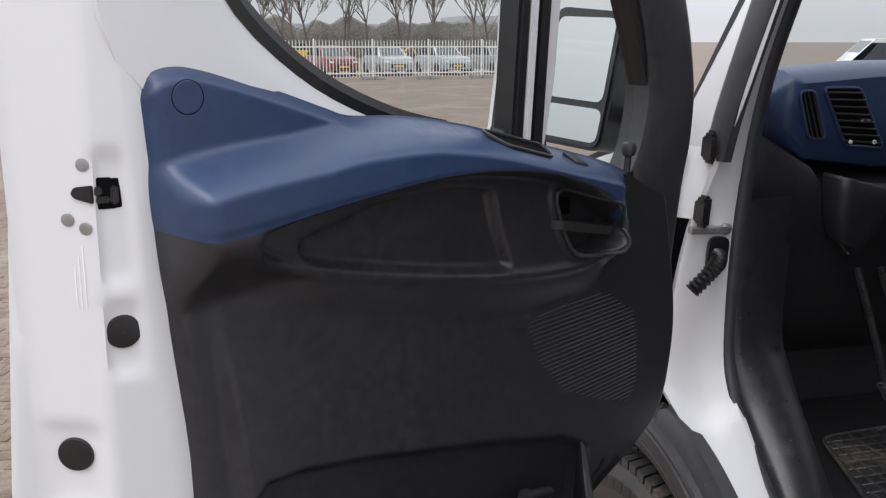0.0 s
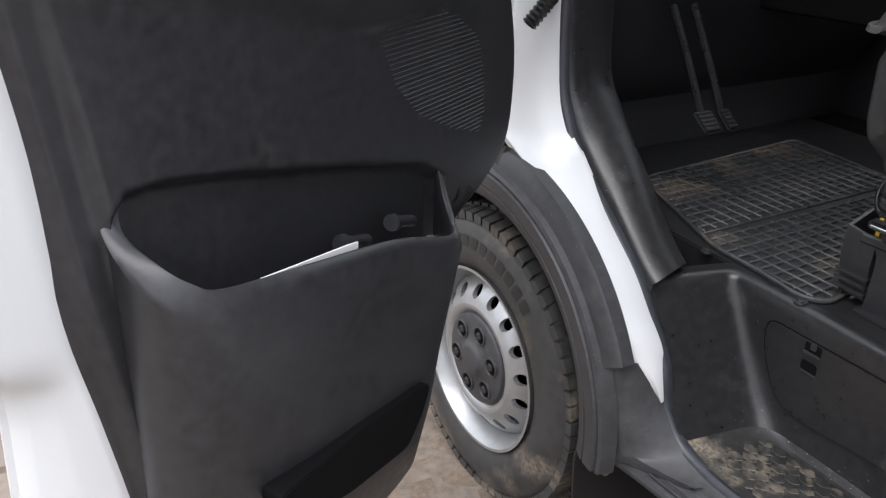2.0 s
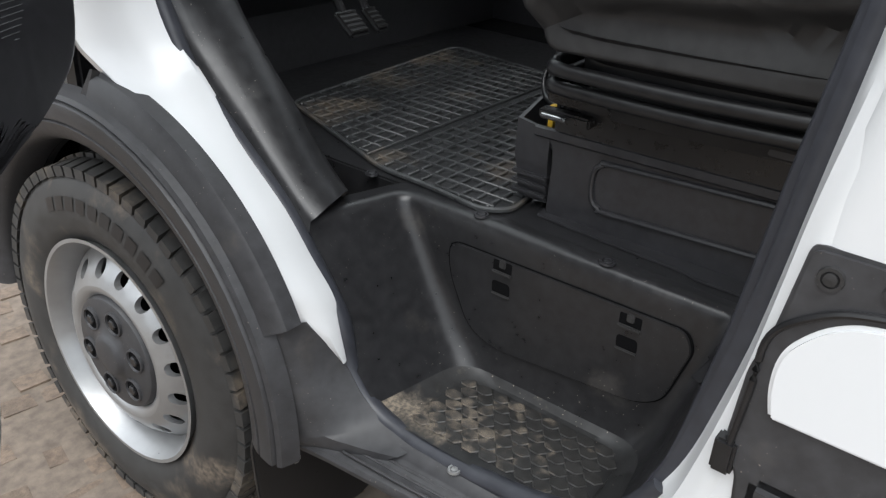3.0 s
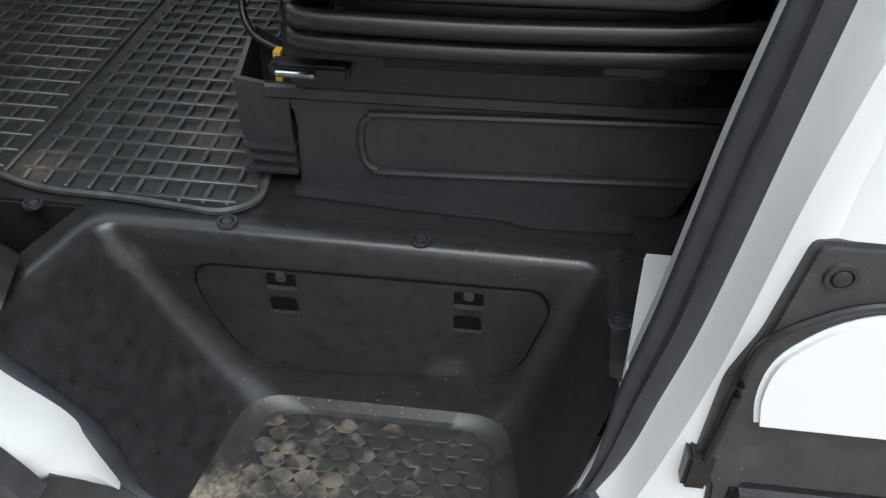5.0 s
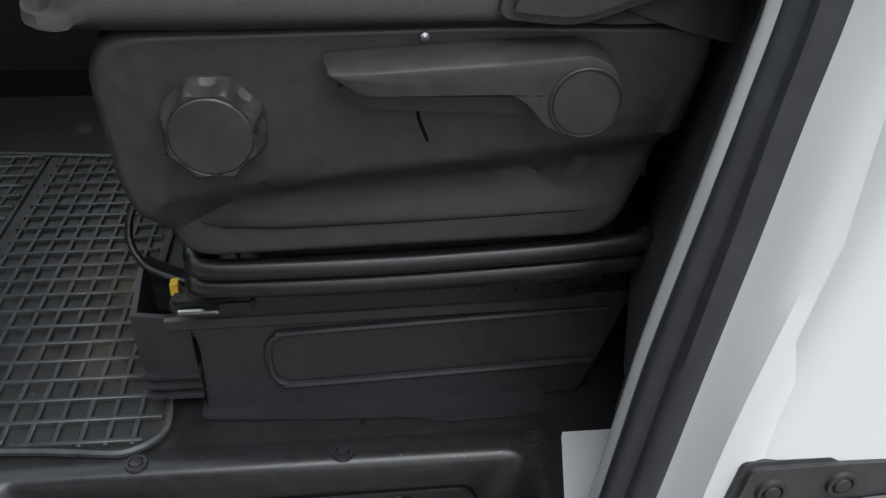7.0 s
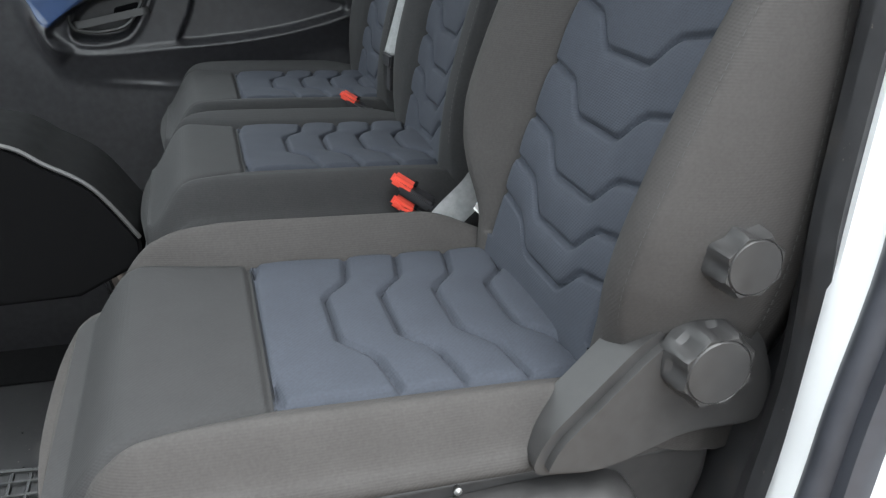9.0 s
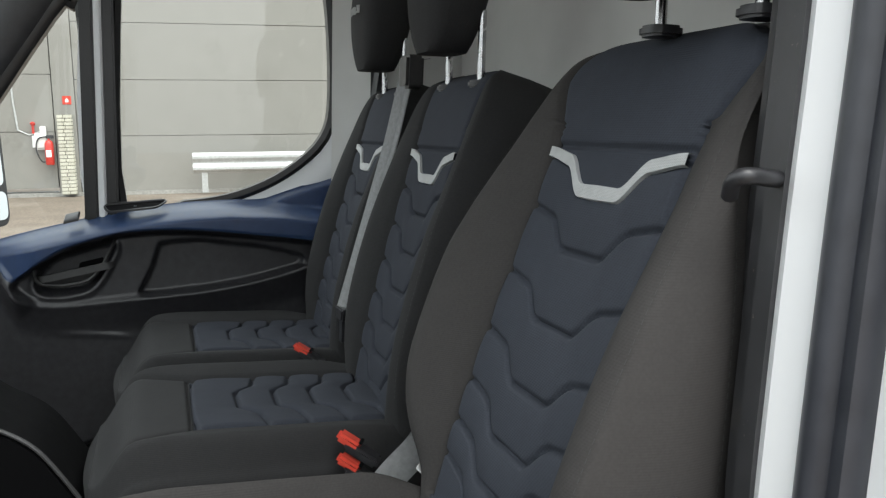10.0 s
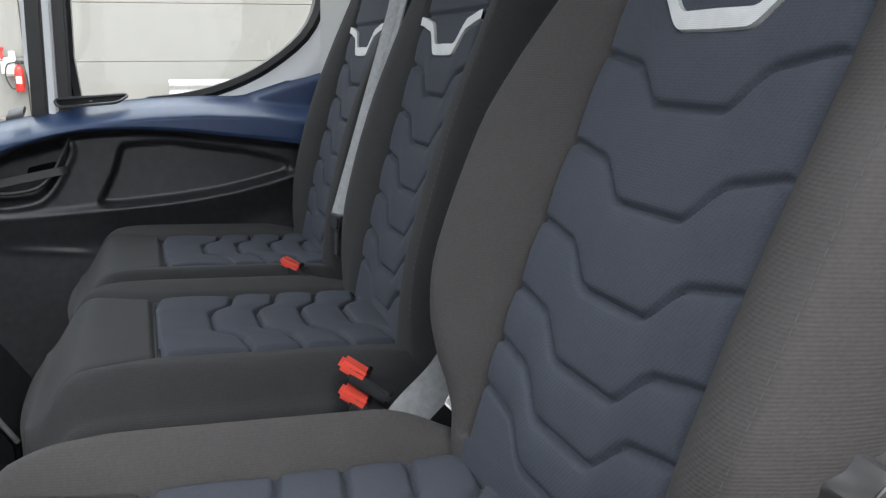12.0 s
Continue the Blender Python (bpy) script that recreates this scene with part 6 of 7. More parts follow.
tube(bm, catmull([(0.545, -0.72, 0.886), (0.572, -0.664, 0.892), (0.588, -0.643, 0.903), (0.602, -0.632, 0.922), (0.618, -0.634, 0.950), (0.64, -0.655, 0.99)], 6), 0.0052, 10)
part("adjuster_bar", bm, M_BLKSTEEL, driver, "black steel adjuster bar")

# two passenger seats side by side
for cx, nm in ((1.112, "middle"), (1.567, "outer")):
    seat = thing("passenger_seat", "charcoal and slate blue cloth passenger seat beside the driver seat", "seat", "passenger seats")
    make_backrest(seat, cx, -1.202, 1.355, LEAN_BENCH, 0.121,
                  flare=[(-0.1, 0.0), (0.43, 0.0), (0.47, 0.003), (0.52, 0.008), (0.6, 0.008)],
                  crest=[(-0.08, 0.172), (0.0, 0.176), (0.10, 0.184), (0.20, 0.188), (0.35, 0.186), (0.45, 0.180), (0.51, 0.174), (0.545, 0.163), (0.566, 0.147), (0.581, 0.12), (0.589, 0.085)],
                  crest_d=[(-0.08, 0.02), (0.0, 0.045), (0.06, 0.066), (0.14, 0.080), (0.28, 0.082), (0.38, 0.074), (0.46, 0.064), (0.53, 0.054), (0.565, 0.042), (0.589, 0.012)],
                  rear_d=[(-0.08, -0.09), (0.1, -0.07), (0.3, -0.055), (0.45, -0.05), (0.55, -0.05), (0.589, -0.04)],
                  face_d=[(-0.08, 0.03), (0.0, 0.048), (0.10, 0.054), (0.25, 0.056), (0.45, 0.052), (0.53, 0.048), (0.565, 0.038), (0.589, 0.008)],
                  height=0.589, seams=[0.325, 0.255, 0.188, 0.126, 0.070, 0.02], emblem=0.386, edge_cloth=M_CLOTH_DIM, mid_cloth=M_CLOTHB_DIM)
    make_cushion(seat, cx + 0.005, 0.208, -0.715 if nm == "middle" else -0.735, -1.215, 1.382, 1.20, 0.130, (0.010, 0.016), -0.860 if nm == "middle" else -0.882, M_CLOTH_DIM, M_CLOTH_DIM, M_CLOTHB_DIM)
    make_headrest(seat, cx, -1.305, 1.968, 0.115)
    bm = bmesh.new()
    block(bm, (cx - 0.20, -1.2, 0.72), (cx + 0.20, -0.78, 1.22), 0.02)
    part("seat_base", bm, M_BLACK, seat)
    bm = bmesh.new()
    tube(bm, catmull([(cx + 0.03, -1.2, 1.38), (cx - 0.01, -1.175, 1.392), (cx - 0.05, -1.19, 1.38)], 5), 0.007, 8)
    part("pull_loop", bm, M_CLOTH_DIM, seat)
bm = bmesh.new()
block(bm, (0.90, -1.25, 0.70), (1.75, -0.80, 0.74), 0.01)
part("bench_plinth", bm, M_BLACK, van)


# belts and buckles
def strap(points, width, across, name, label, mat=M_BELT):
    bm = bmesh.new()
    a = Vector(across).normalized()
    rings = []
    for p in catmull(points, 8):
        n = Vector((0, 1, 0.3)).normalized() * 0.0012
        rings.append([p - a * width / 2 - n, p - a * width * 0.49 + n, p - a * width * 0.17 + n * 0.6, p - a * width * 0.15 + n * 1.4, p + a * width * 0.15 + n * 1.4, p + a * width * 0.17 + n * 0.6, p + a * width * 0.49 + n, p + a * width / 2 - n])
    loft(bm, rings, True, True)
    return tagged(part(name, bm, mat), label, "seat belt")


belt = strap([(1.345, -1.315, 1.965), (1.34, -1.284, 1.94), (1.34, -1.25, 1.80), (1.34, -1.20, 1.62), (1.343, -1.160, 1.475)], 0.046, (1, 0.35, 0), "seat_belt", "grey seat belt webbing hanging over the passenger seat")
bm = bmesh.new()
prism(bm, rounded([(1.305, 1.905), (1.36, 1.905), (1.365, 1.97), (1.30, 1.97)], 0.012), "y", -1.305, -1.27, 0.006)
part("belt_guide", bm, M_GREYPL, belt)
bm = bmesh.new()
prism(bm, rounded([(1.318, 1.452), (1.374, 1.448), (1.38, 1.475), (1.312, 1.478)], 0.006), "y", -1.168, -1.150, 0.004)
prism(bm, rounded([(1.335, 1.405), (1.36, 1.405), (1.362, 1.455), (1.332, 1.455)], 0.004), "y", -1.161, -1.155, 0.001)
part("belt_tongue", bm, M_BLACK, belt, "black belt tongue with a steel tab")


def buckle(at, turn):
    b_ = thing("belt_buckle", "black belt buckle with a red release button beside the seat", "buckle", "belt buckles")
    bm = bmesh.new()
    block(bm, (-0.018, -0.065, -0.015), (0.018, 0.0, 0.003), 0.005)
    part("housing", bm, M_BLACK, b_)
    bm = bmesh.new()
    block(bm, (-0.015, -0.024, -0.008), (0.015, 0.020, 0.008), 0.005)
    part("button", bm, M_RED, b_, "red release button")
    bm = bmesh.new()
    block(bm, (-0.012, -0.024, 0.0085), (0.012, -0.018, 0.0115), 0.001)
    part("tongue_slot", bm, M_HOLE, b_)
    b_.matrix_world = Matrix.Translation(at) @ turn @ Matrix.Scale(0.85, 4)
    return b_


buckle((1.388, -1.085, 1.385), pose(0, 0, 0, 28, 0, -25))
buckle((0.885, -1.072, 1.38), pose(0, 0, 0, 30, 0, -25))
buckle((0.875, -1.070, 1.35), pose(0, 0, 0, 30, 0, -25))
strap([(0.80, -1.165, 1.41), (0.80, -1.15, 1.39), (0.80, -1.11, 1.35), (0.80, -1.07, 1.29)], 0.042, (0.2, 0.7, 0.5), "belt_strap", "grey seat belt strap beside the driver seat", M_BELT)
bm = bmesh.new()
block(bm, (-0.02, -0.001, -0.014), (0.02, 0.001, 0.014), 0.0005)
tag = tagged(part("seat_label", bm, M_PAPER), "white sewn label at the seat joint", "label")
tag.matrix_world = pose(0.733, -1.144, 1.388, -50, 0, -30)
bm = bmesh.new()
rings = []
for z, y in ((2.42, -1.37), (2.0, -1.335), (1.75, -1.30), (1.45, -1.27)):
    rings.append([(1.755, y, z), (1.76, y + 0.002, z), (1.80, y + 0.002, z), (1.80, y, z)])
loft(bm, rings, True, True)
block(bm, (1.745, -1.33, 1.80), (1.785, -1.30, 1.86), 0.008)
tagged(part("far_seat_belt", bm, M_CLAD), "dark grey seat belt on the far door post", "seat belt")

# ---- floor mat, pedals, dashboard ----
mat = thing("floor_mat", "dusty black rubber mat with a raised square grid", "floor mat")
MATO = [(0.452, -0.36), (0.449, -0.487), (0.432, -0.627), (0.466, -0.669), (0.55, -0.66), (0.705, -0.592), (1.25, -0.59), (1.33, 0.12), (0.609, 0.07), (0.519, -0.177)]
mo = [tuple(p) for p in rounded(MATO, 0.04, 5)]
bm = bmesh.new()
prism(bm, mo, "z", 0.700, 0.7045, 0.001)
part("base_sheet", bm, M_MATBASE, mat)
bm = bmesh.new()
sweep(bm, [(p[0], p[1], 0.707) for p in mo], ring_profile(0.0055, 6), (0, 0, 1), loop=True)
part("rim", bm, M_MAT, mat)
STEP_ = 0.0335
for axis in (0, 1):
    bm = bmesh.new()
    for k in range(40):
        c = (0.455 + 0.041 * k) if axis == 0 else (-0.66 + STEP_ * k)
        run = []
        for i in range(170):
            q = (-0.7 if axis == 0 else 0.4) + 0.006 * i
            p = (c, q) if axis == 0 else (q, c)
            band = abs(p[1] + 0.30) < 0.012
            if inside_distance(mo, p) > 0.006 and not (band and axis == 0):
                run.append(q)
            elif len(run) > 3:
                lo, hi = (c - 0.0036, run[0]), (c + 0.0036, run[-1])
                if axis:
                    lo, hi = (run[0], c - 0.0036), (run[-1], c + 0.0036)
                block(bm, (*lo, 0.703), (*hi, 0.712 - 0.0012 * axis), 0.0015, None, 1)
                run = []
            else:
                run = []
    tagged(part("grid_rib", bm, M_MAT, mat), kind="stuff")
for x, w, y in ((0.60, 0.062, -0.16), (0.668, 0.040, -0.165)):
    ped = thing("pedal", "black steel pedal with a ribbed rubber pad", "pedal", "pedals")
    bm = bmesh.new()
    tube(bm, catmull([(x, y + 0.20, 1.2), (x, y + 0.11, 1.06), (x, y + 0.04, 0.94)], 4), 0.01, 8)
    part("arm", bm, M_BLKSTEEL, ped)
    bm = bmesh.new()
    block(bm, (-w / 2, -0.008, -0.035), (w / 2, 0.008, 0.035), 0.006)
    p_ = part("pad", bm, M_RUBBER, ped)
    p_.matrix_local = pose(x, y + 0.02, 0.935, -52, 0, 0)
    for k in range(5):
        bm = bmesh.new()
        block(bm, (-w * 0.42, -0.012, -0.028 + 0.0125 * k), (w * 0.42, -0.006, -0.023 + 0.0125 * k), 0.002)
        r_ = part("pad_rib", bm, M_GREYPL, ped)
        r_.matrix_local = pose(x, y + 0.02, 0.935, -52, 0, 0)

dash = thing("dashboard", "dark blue and black plastic dashboard with air vents", "dashboard")
TOPZ = [(0.335, 1.605), (0.345, 1.640), (0.385, 1.676), (0.64, 1.70), (1.0, 1.71), (1.74, 1.69)]
LOWZ = [(0.335, 1.595), (0.36, 1.54), (0.40, 1.49), (0.445, 1.458), (0.675, 1.436), (1.74, 1.44)]
bm = bmesh.new()
rings = []
for x in [0.335, 0.34, 0.345, 0.355, 0.37, 0.385, 0.40, 0.42, 0.445, 0.5, 0.56, 0.62, 0.675, 0.8, 1.0, 1.3, 1.74]:
    zt, zb = lerp_table(TOPZ, x), lerp_table(LOWZ, x)
    e = min(0.03, (zt - zb) * 0.3)
    r = 0.04 * smooth_step(0.39, 0.335, x)
    rings.append([(x, y, z) for y, z in ((0.38, zt - 0.05), (0.24, zt), (0.15 + r, zt), (0.115 + r, zt - e * 0.4), (0.101 + r, zt - e), (0.098 + r, (zt + zb) / 2), (0.101 + r, zb + e), (0.115 + r, zb + e * 0.3), (0.15 + r, zb), (0.3, zb))])
loft(bm, rings, False, True)
part("upper_dash", bm, M_BLUE, dash, "dark blue upper dashboard", sharp=35)
bm = bmesh.new()
rings = []
for x in (0.24, 0.3, 0.33, 0.40, 0.47, 0.51, 0.6, 0.8, 1.2, 1.74):
    zt = lerp_table([(0.24, 1.53), (0.33, 1.514), (0.474, 1.443), (0.51, 1.40), (0.8, 1.40)], x)
    rings.append([(x, y + 0.05 * smooth_step(0.40, 0.24, x), z) for y, z in ((0.2, zt + 0.03), (0.13, zt + 0.01), (0.105, zt), (0.098, zt - 0.02), (0.098, 1.34), (0.12, 1.26), (0.15, 1.1), (0.22, 0.95), (0.30, 0.86))])
loft(bm, rings)
part("lower_dash", bm, M_BLACK, dash, sharp=40)
for quad, n in ((((0.396, 1.63), (0.438, 1.634), (0.491, 1.517), (0.442, 1.518)), 3), (((0.463, 1.641), (0.568, 1.642), (0.667, 1.494), (0.551, 1.502)), 8)):
    vent = new("vent")
    vent.parent = dash
    o = rounded(quad, 0.016, 4)
    # vent opening as a near-black plate, inner shade put into the colour
    bm = bmesh.new()
    prism(bm, o, "y", 0.094, 0.12, 0.0)
    part("vent_mouth", bm, M_HOLE, vent)
    bm = bmesh.new()
    sweep(bm, [(p[0], 0.095, p[1]) for p in o], ring_profile(0.004, 6), (0, 1, 0), loop=True)
    part("vent_rim", bm, M_BLUE, vent)
    a, b, c, d = [Vector((q[0], 0.091, q[1])) for q in quad]
    for k in range(n):
        t = (k + 0.7) / (n + 0.4)
        bm = bmesh.new()
        if n > 4:
            tube(bm, [a.lerp(d, t), a.lerp(d, t).lerp(b.lerp(c, t), 0.5), b.lerp(c, t)], 0.0026, 6)
        else:
            tube(bm, [a.lerp(b, t), a.lerp(b, t).lerp(d.lerp(c, t), 0.5), d.lerp(c, t)], 0.0022, 6)
        part("vent_slat", bm, M_GREYPL, vent)
bm = bmesh.new()
block(bm, (0.572, 0.075, 1.560), (0.600, 0.092, 1.568), 0.002)
part("vent_tab", bm, M_CHROME, dash, "small bright vent lever")
bm = bmesh.new()
lathe(bm, [(0.09, 0.005), (0.087, 0.005), (0.086, 0.0003)], (0.560, 0, 1.511), "y", 12)
part("vent_mark", bm, M_PAPER, dash)
bm = bmesh.new()
lathe(bm, [(0.09, 0.0055), (0.087, 0.005), (0.087, 0.0035), (0.09, 0.003)], (0.632, 0, 1.510), "y", 12)
part("vent_mark", bm, M_PAPER, dash)
bm = bmesh.new()
o = rounded([(0.505, 0.02), (0.665, 0.02), (0.675, 0.115), (0.495, 0.115)], 0.045, 5)
c0 = Vector((0.586, 0.08))
loft(bm, [[(c0.x + (p[0] - c0.x) * k, c0.y + (p[1] - c0.y) * k, z - 0.20 * (p[0] - 0.586)) for p in o] for k, z in ((0.80, 1.33), (0.86, 1.41), (0.95, 1.418), (1.0, 1.412), (0.98, 1.38), (0.85, 1.31), (0.5, 1.25), (0.2, 1.24))], True)
part("cup_holder", bm, M_BLACK, dash)
# tunnel console with a pale edge strip; the near-black body has shade in its colour
ARC = [(-0.528, 1.416), (-0.58, 1.385), (-0.641, 1.343), (-0.698, 1.26)]
bm = bmesh.new()
tube(bm, catmull([(1.05, y, z + 0.003) for y, z in [(-0.40, 1.44)] + ARC], 6), 0.0035, 8)
part("console_strip", bm, M_GALV_IN, dash, "pale grey console edge strip")
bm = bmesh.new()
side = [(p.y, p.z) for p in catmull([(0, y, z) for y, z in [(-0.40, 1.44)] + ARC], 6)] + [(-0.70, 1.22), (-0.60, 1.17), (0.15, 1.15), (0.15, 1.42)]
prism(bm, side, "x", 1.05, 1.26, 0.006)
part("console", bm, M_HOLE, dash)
steer = thing("steering_wheel", "black leather steering wheel with grey spokes", "steering wheel")
bm = bmesh.new()
C, N_ = Vector((0.50, -0.36, 1.50)), Vector((0, -0.80, 0.60))
ax, ay = Vector((1, 0, 0)), Vector((0, 0.60, 0.80))
sweep(bm, [C + ax * 0.205 * math.cos(a) + ay * 0.205 * math.sin(a) for a in (2 * math.pi * i / 48 for i in range(48))], ring_profile(0.0165, 10), tuple(N_), loop=True)
part("rim", bm, M_GREYPL, steer)
bm = bmesh.new()
lathe(bm, [(0.0, 0.075), (0.02, 0.07), (0.03, 0.05), (0.034, 0.0005)], (0, 0, 0), "z", 28)
h_ = part("hub", bm, M_BLACK, steer)
h_.matrix_local = Matrix.Translation(C - N_ * 0.03) @ N_.to_track_quat("Z", "Y").to_matrix().to_4x4()
for a in (200, 340, 270):
    bm = bmesh.new()
    d = ax * math.cos(radians(a)) + ay * math.sin(radians(a))
    tube(bm, [C - N_ * 0.03 + d * 0.06, C - N_ * 0.02 + d * 0.13, C + d * 0.2], 0.012, 8)
    part("spoke", bm, M_GREYPL, steer)


# ---- outdoors: sloping yard, fence, parked cars, trees, hall wall ----
SLOPE = Matrix.Translation((0, 0, -0.11)) @ Matrix.Rotation(radians(-2.06), 4, "X") @ Matrix.Rotation(radians(-1.5), 4, "Y")


def on_yard(x, y, z=0.0, turn=0.0):
    return SLOPE @ pose(x, y, z, 0, 0, turn)


M_PAVER = material("worn_concrete_paver", (0.23, 0.172, 0.128), 0.8, vary=0.3, scale=45, bump=0.7, bump_scale=120, depth=0.004, stain=(0.105, 0.082, 0.062), stain_scale=5, stain_low=0.47, per_object=0.4)
M_JOINT = material("yard_dirt", (0.17, 0.136, 0.108), 0.95, vary=0.3, scale=25, bump=0.6, bump_scale=60, depth=0.004, stain=(0.21, 0.18, 0.15), stain_scale=0.6, stain_low=0.5)
M_FENCE = material("white_fence_paint", (0.75, 0.75, 0.73), 0.5, vary=0.08, scale=10, bump=0.1)
M_CONC = material("grey_concrete", (0.33, 0.32, 0.30), 0.9, vary=0.2, scale=20, bump=0.4, bump_scale=80)
M_BARK = material("bare_bark", (0.16, 0.14, 0.125), 0.95, vary=0.25, scale=20, bump=0.4, bump_scale=60)
M_PANEL = material("pale_wall_panel", (0.25, 0.241, 0.222), 0.5, vary=0.03, scale=3, bump=0.05, stain=(0.215, 0.206, 0.188), stain_scale=0.7, stain_low=0.55)
M_BRICKC = material("cream_brick", (0.68, 0.66, 0.56), 0.8, vary=0.12, scale=30, bump=0.3, bump_scale=100, per_object=0.25)
M_MORTAR = material("dark_mortar", (0.16, 0.15, 0.13), 0.95, vary=0.2, scale=30, bump=0.3)
M_GALV = material("galvanised_steel", (0.55, 0.56, 0.56), 0.45, metal=0.4, vary=0.12, scale=20, bump=0.1)
M_EXT = material("extinguisher_red", (0.55, 0.03, 0.02), 0.35, vary=0.08, scale=20, bump=0.02)
M_SIGN = material("red_sign", (0.60, 0.06, 0.04), 0.5, vary=0.05)
# hedge brown is greyed and lightened: distance haze is put into the colour
M_HEDGE = material("hazed_brown_hedge", (0.20, 0.185, 0.17), 0.95, vary=0.4, scale=6, bump=0.6, bump_scale=12, depth=0.05)
bm = bmesh.new()
bmesh.ops.create_grid(bm, x_segments=40, y_segments=40, size=600)
ground = tagged(part("ground", bm, M_JOINT), "brown dirt and worn paving of an open yard", "ground", kind="structure")
ground.matrix_world = SLOPE


def mesh_part(name, verts, faces, mat, parent=None):
    me = bpy.data.meshes.new(name)
    me.from_pydata(verts, [], faces)
    me.materials.append(mat)
    ob = new(name, me)
    ob.parent = parent
    return ob


# fence of white pickets on concrete feet
def make_fence_panel():
    f = thing("fence_panel", "white steel picket fence panel on concrete feet", "fence", "yard fence")
    bm = bmesh.new()
    prism(bm, [(-0.016, 0.12), (0.016, 0.12), (0.016, 1.74), (0.0, 1.82), (-0.016, 1.74)], "y", -0.012, 0.012)
    picket = part("picket", bm, M_FENCE, f)
    picket.location = (-1.28, 0, 0)
    for k in range(1, 18):
        p = new("picket", picket.data)
        p.parent = f
        p.location = (-1.28 + 0.1555 * k, 0, 0)
    for z in (0.30, 1.50):
        bm = bmesh.new()
        block(bm, (-1.37, 0.012, z - 0.03), (1.37, 0.05, z + 0.03), 0)
        part("rail", bm, M_FENCE, f)
    bm = bmesh.new()
    block(bm, (-1.41, -0.03, 0.02), (-1.35, 0.05, 1.86), 0)
    part("post", bm, M_FENCE, f)
    for dx in (-0.3, 0.3):
        bm = bmesh.new()
        block(bm, (-1.38 + dx - 0.26, -0.22, 0), (-1.38 + dx + 0.26, 0.22, 0.16), 0.02)
        part("concrete_foot", bm, M_CONC, f)
    return f


first = make_fence_panel()
FENCE_AT = [on_yard(-14 + 2.76 * k, 35.5 + 0.10 * 2.76 * k, 0, 5.7) for k in range(11)]
first.matrix_world = FENCE_AT[0]
for m in FENCE_AT[1:]:
    copy_thing(first, m)


# parked cars behind the fence
def make_car(m, paint, tall=1.0, spot="behind the fence"):
    c = thing("car", "%s parked car %s" % (paint[0], spot), "car", "parked cars")
    bm = bmesh.new()
    rings = []
    for x, hw, zb, zt in ((-2.1, 0.70, 0.42, 0.75), (-2.05, 0.80, 0.30, 0.88), (-1.5, 0.86, 0.24, 0.98), (-0.7, 0.88, 0.22, 1.0), (0.7, 0.88, 0.22, 1.0), (1.6, 0.86, 0.24, 0.98), (2.05, 0.80, 0.30, 0.90), (2.12, 0.7, 0.42, 0.75)):
        rings.append([(-hw, x, zb), (-hw, x, zt - 0.12), (-hw * 0.94, x, zt), (hw * 0.94, x, zt), (hw, x, zt - 0.12), (hw, x, zb)])
    loft(bm, rings, True, True)
    rings = [[(-w, y, z), (-w * 0.97, y, z + 0.01), (w * 0.97, y, z + 0.01), (w, y, z)] for y, w, z in ((-1.0, 0.80, 0.98), (-0.35, 0.64, 1.42 * tall), (0.9, 0.64, 1.44 * tall), (1.75, 0.76, 1.0))]
    loft(bm, rings)
    part("body", bm, paint[1], c)
    for y0, z0, y1, z1 in ((-0.97, 1.0, -0.40, 1.38 * tall), (1.70, 1.02, 0.95, 1.40 * tall)):
        bm = bmesh.new()
        v = [bm.verts.new(p) for p in ((-0.68, y0 - 0.01 * (y0 < 0), z0 + 0.02), (0.68, y0, z0 + 0.02), (0.56, y1, z1 + 0.02), (-0.56, y1, z1 + 0.02))]
        bm.faces.new(v)
        part("screen", bm, M_CARGLASS, c)
    for sx in (-1, 1):
        bm = bmesh.new()
        prism(bm, [(-0.7, 1.02), (1.45, 1.02), (0.85, 1.38 * tall), (-0.35, 1.38 * tall)], "x", sx * 0.70, sx * 0.775, 0.0)
        part("side_glass", bm, M_CARGLASS, c)
        bm = bmesh.new()
        block(bm, (sx * 0.62 - 0.13, -2.11, 0.66), (sx * 0.62 + 0.13, -2.03, 0.78), 0.02)
        part("headlight", bm, M_FENCE, c)
        for y in (-1.3, 1.35):
            bm = bmesh.new()
            lathe(bm, [(sx * 0.72, 0.20), (sx * 0.72, 0.31), (sx * 0.9, 0.31), (sx * 0.9, 0.20), (sx * 0.88, 0.0)], (0, y, 0.31), "x", 20)
            part("wheel", bm, M_TYRE, c)
    bm = bmesh.new()
    block(bm, (-0.45, -2.13, 0.40), (0.45, -2.08, 0.60), 0.02)
    part("grille", bm, M_BLACK, c)
    bm = bmesh.new()
    block(bm, (-0.26, -2.15, 0.44), (0.26, -2.12, 0.54), 0)
    part("plate_bar", bm, M_YELLOW, c)
    c.matrix_world = m
    return c


M_CARGLASS = material("dark_car_glass", (0.05, 0.06, 0.07), 0.1, vary=0.1)
PAINTS = [("white", material("car_white", (0.7, 0.7, 0.7), 0.3, vary=0.03, coat=0.5)), ("maroon", material("car_maroon", (0.20, 0.05, 0.05), 0.3, vary=0.05, coat=0.5)),
          ("silver", material("car_silver", (0.42, 0.45, 0.48), 0.3, metal=0.4, vary=0.05, coat=0.5)), ("grey", material("car_grey", (0.22, 0.24, 0.26), 0.3, metal=0.3, vary=0.05, coat=0.5))]
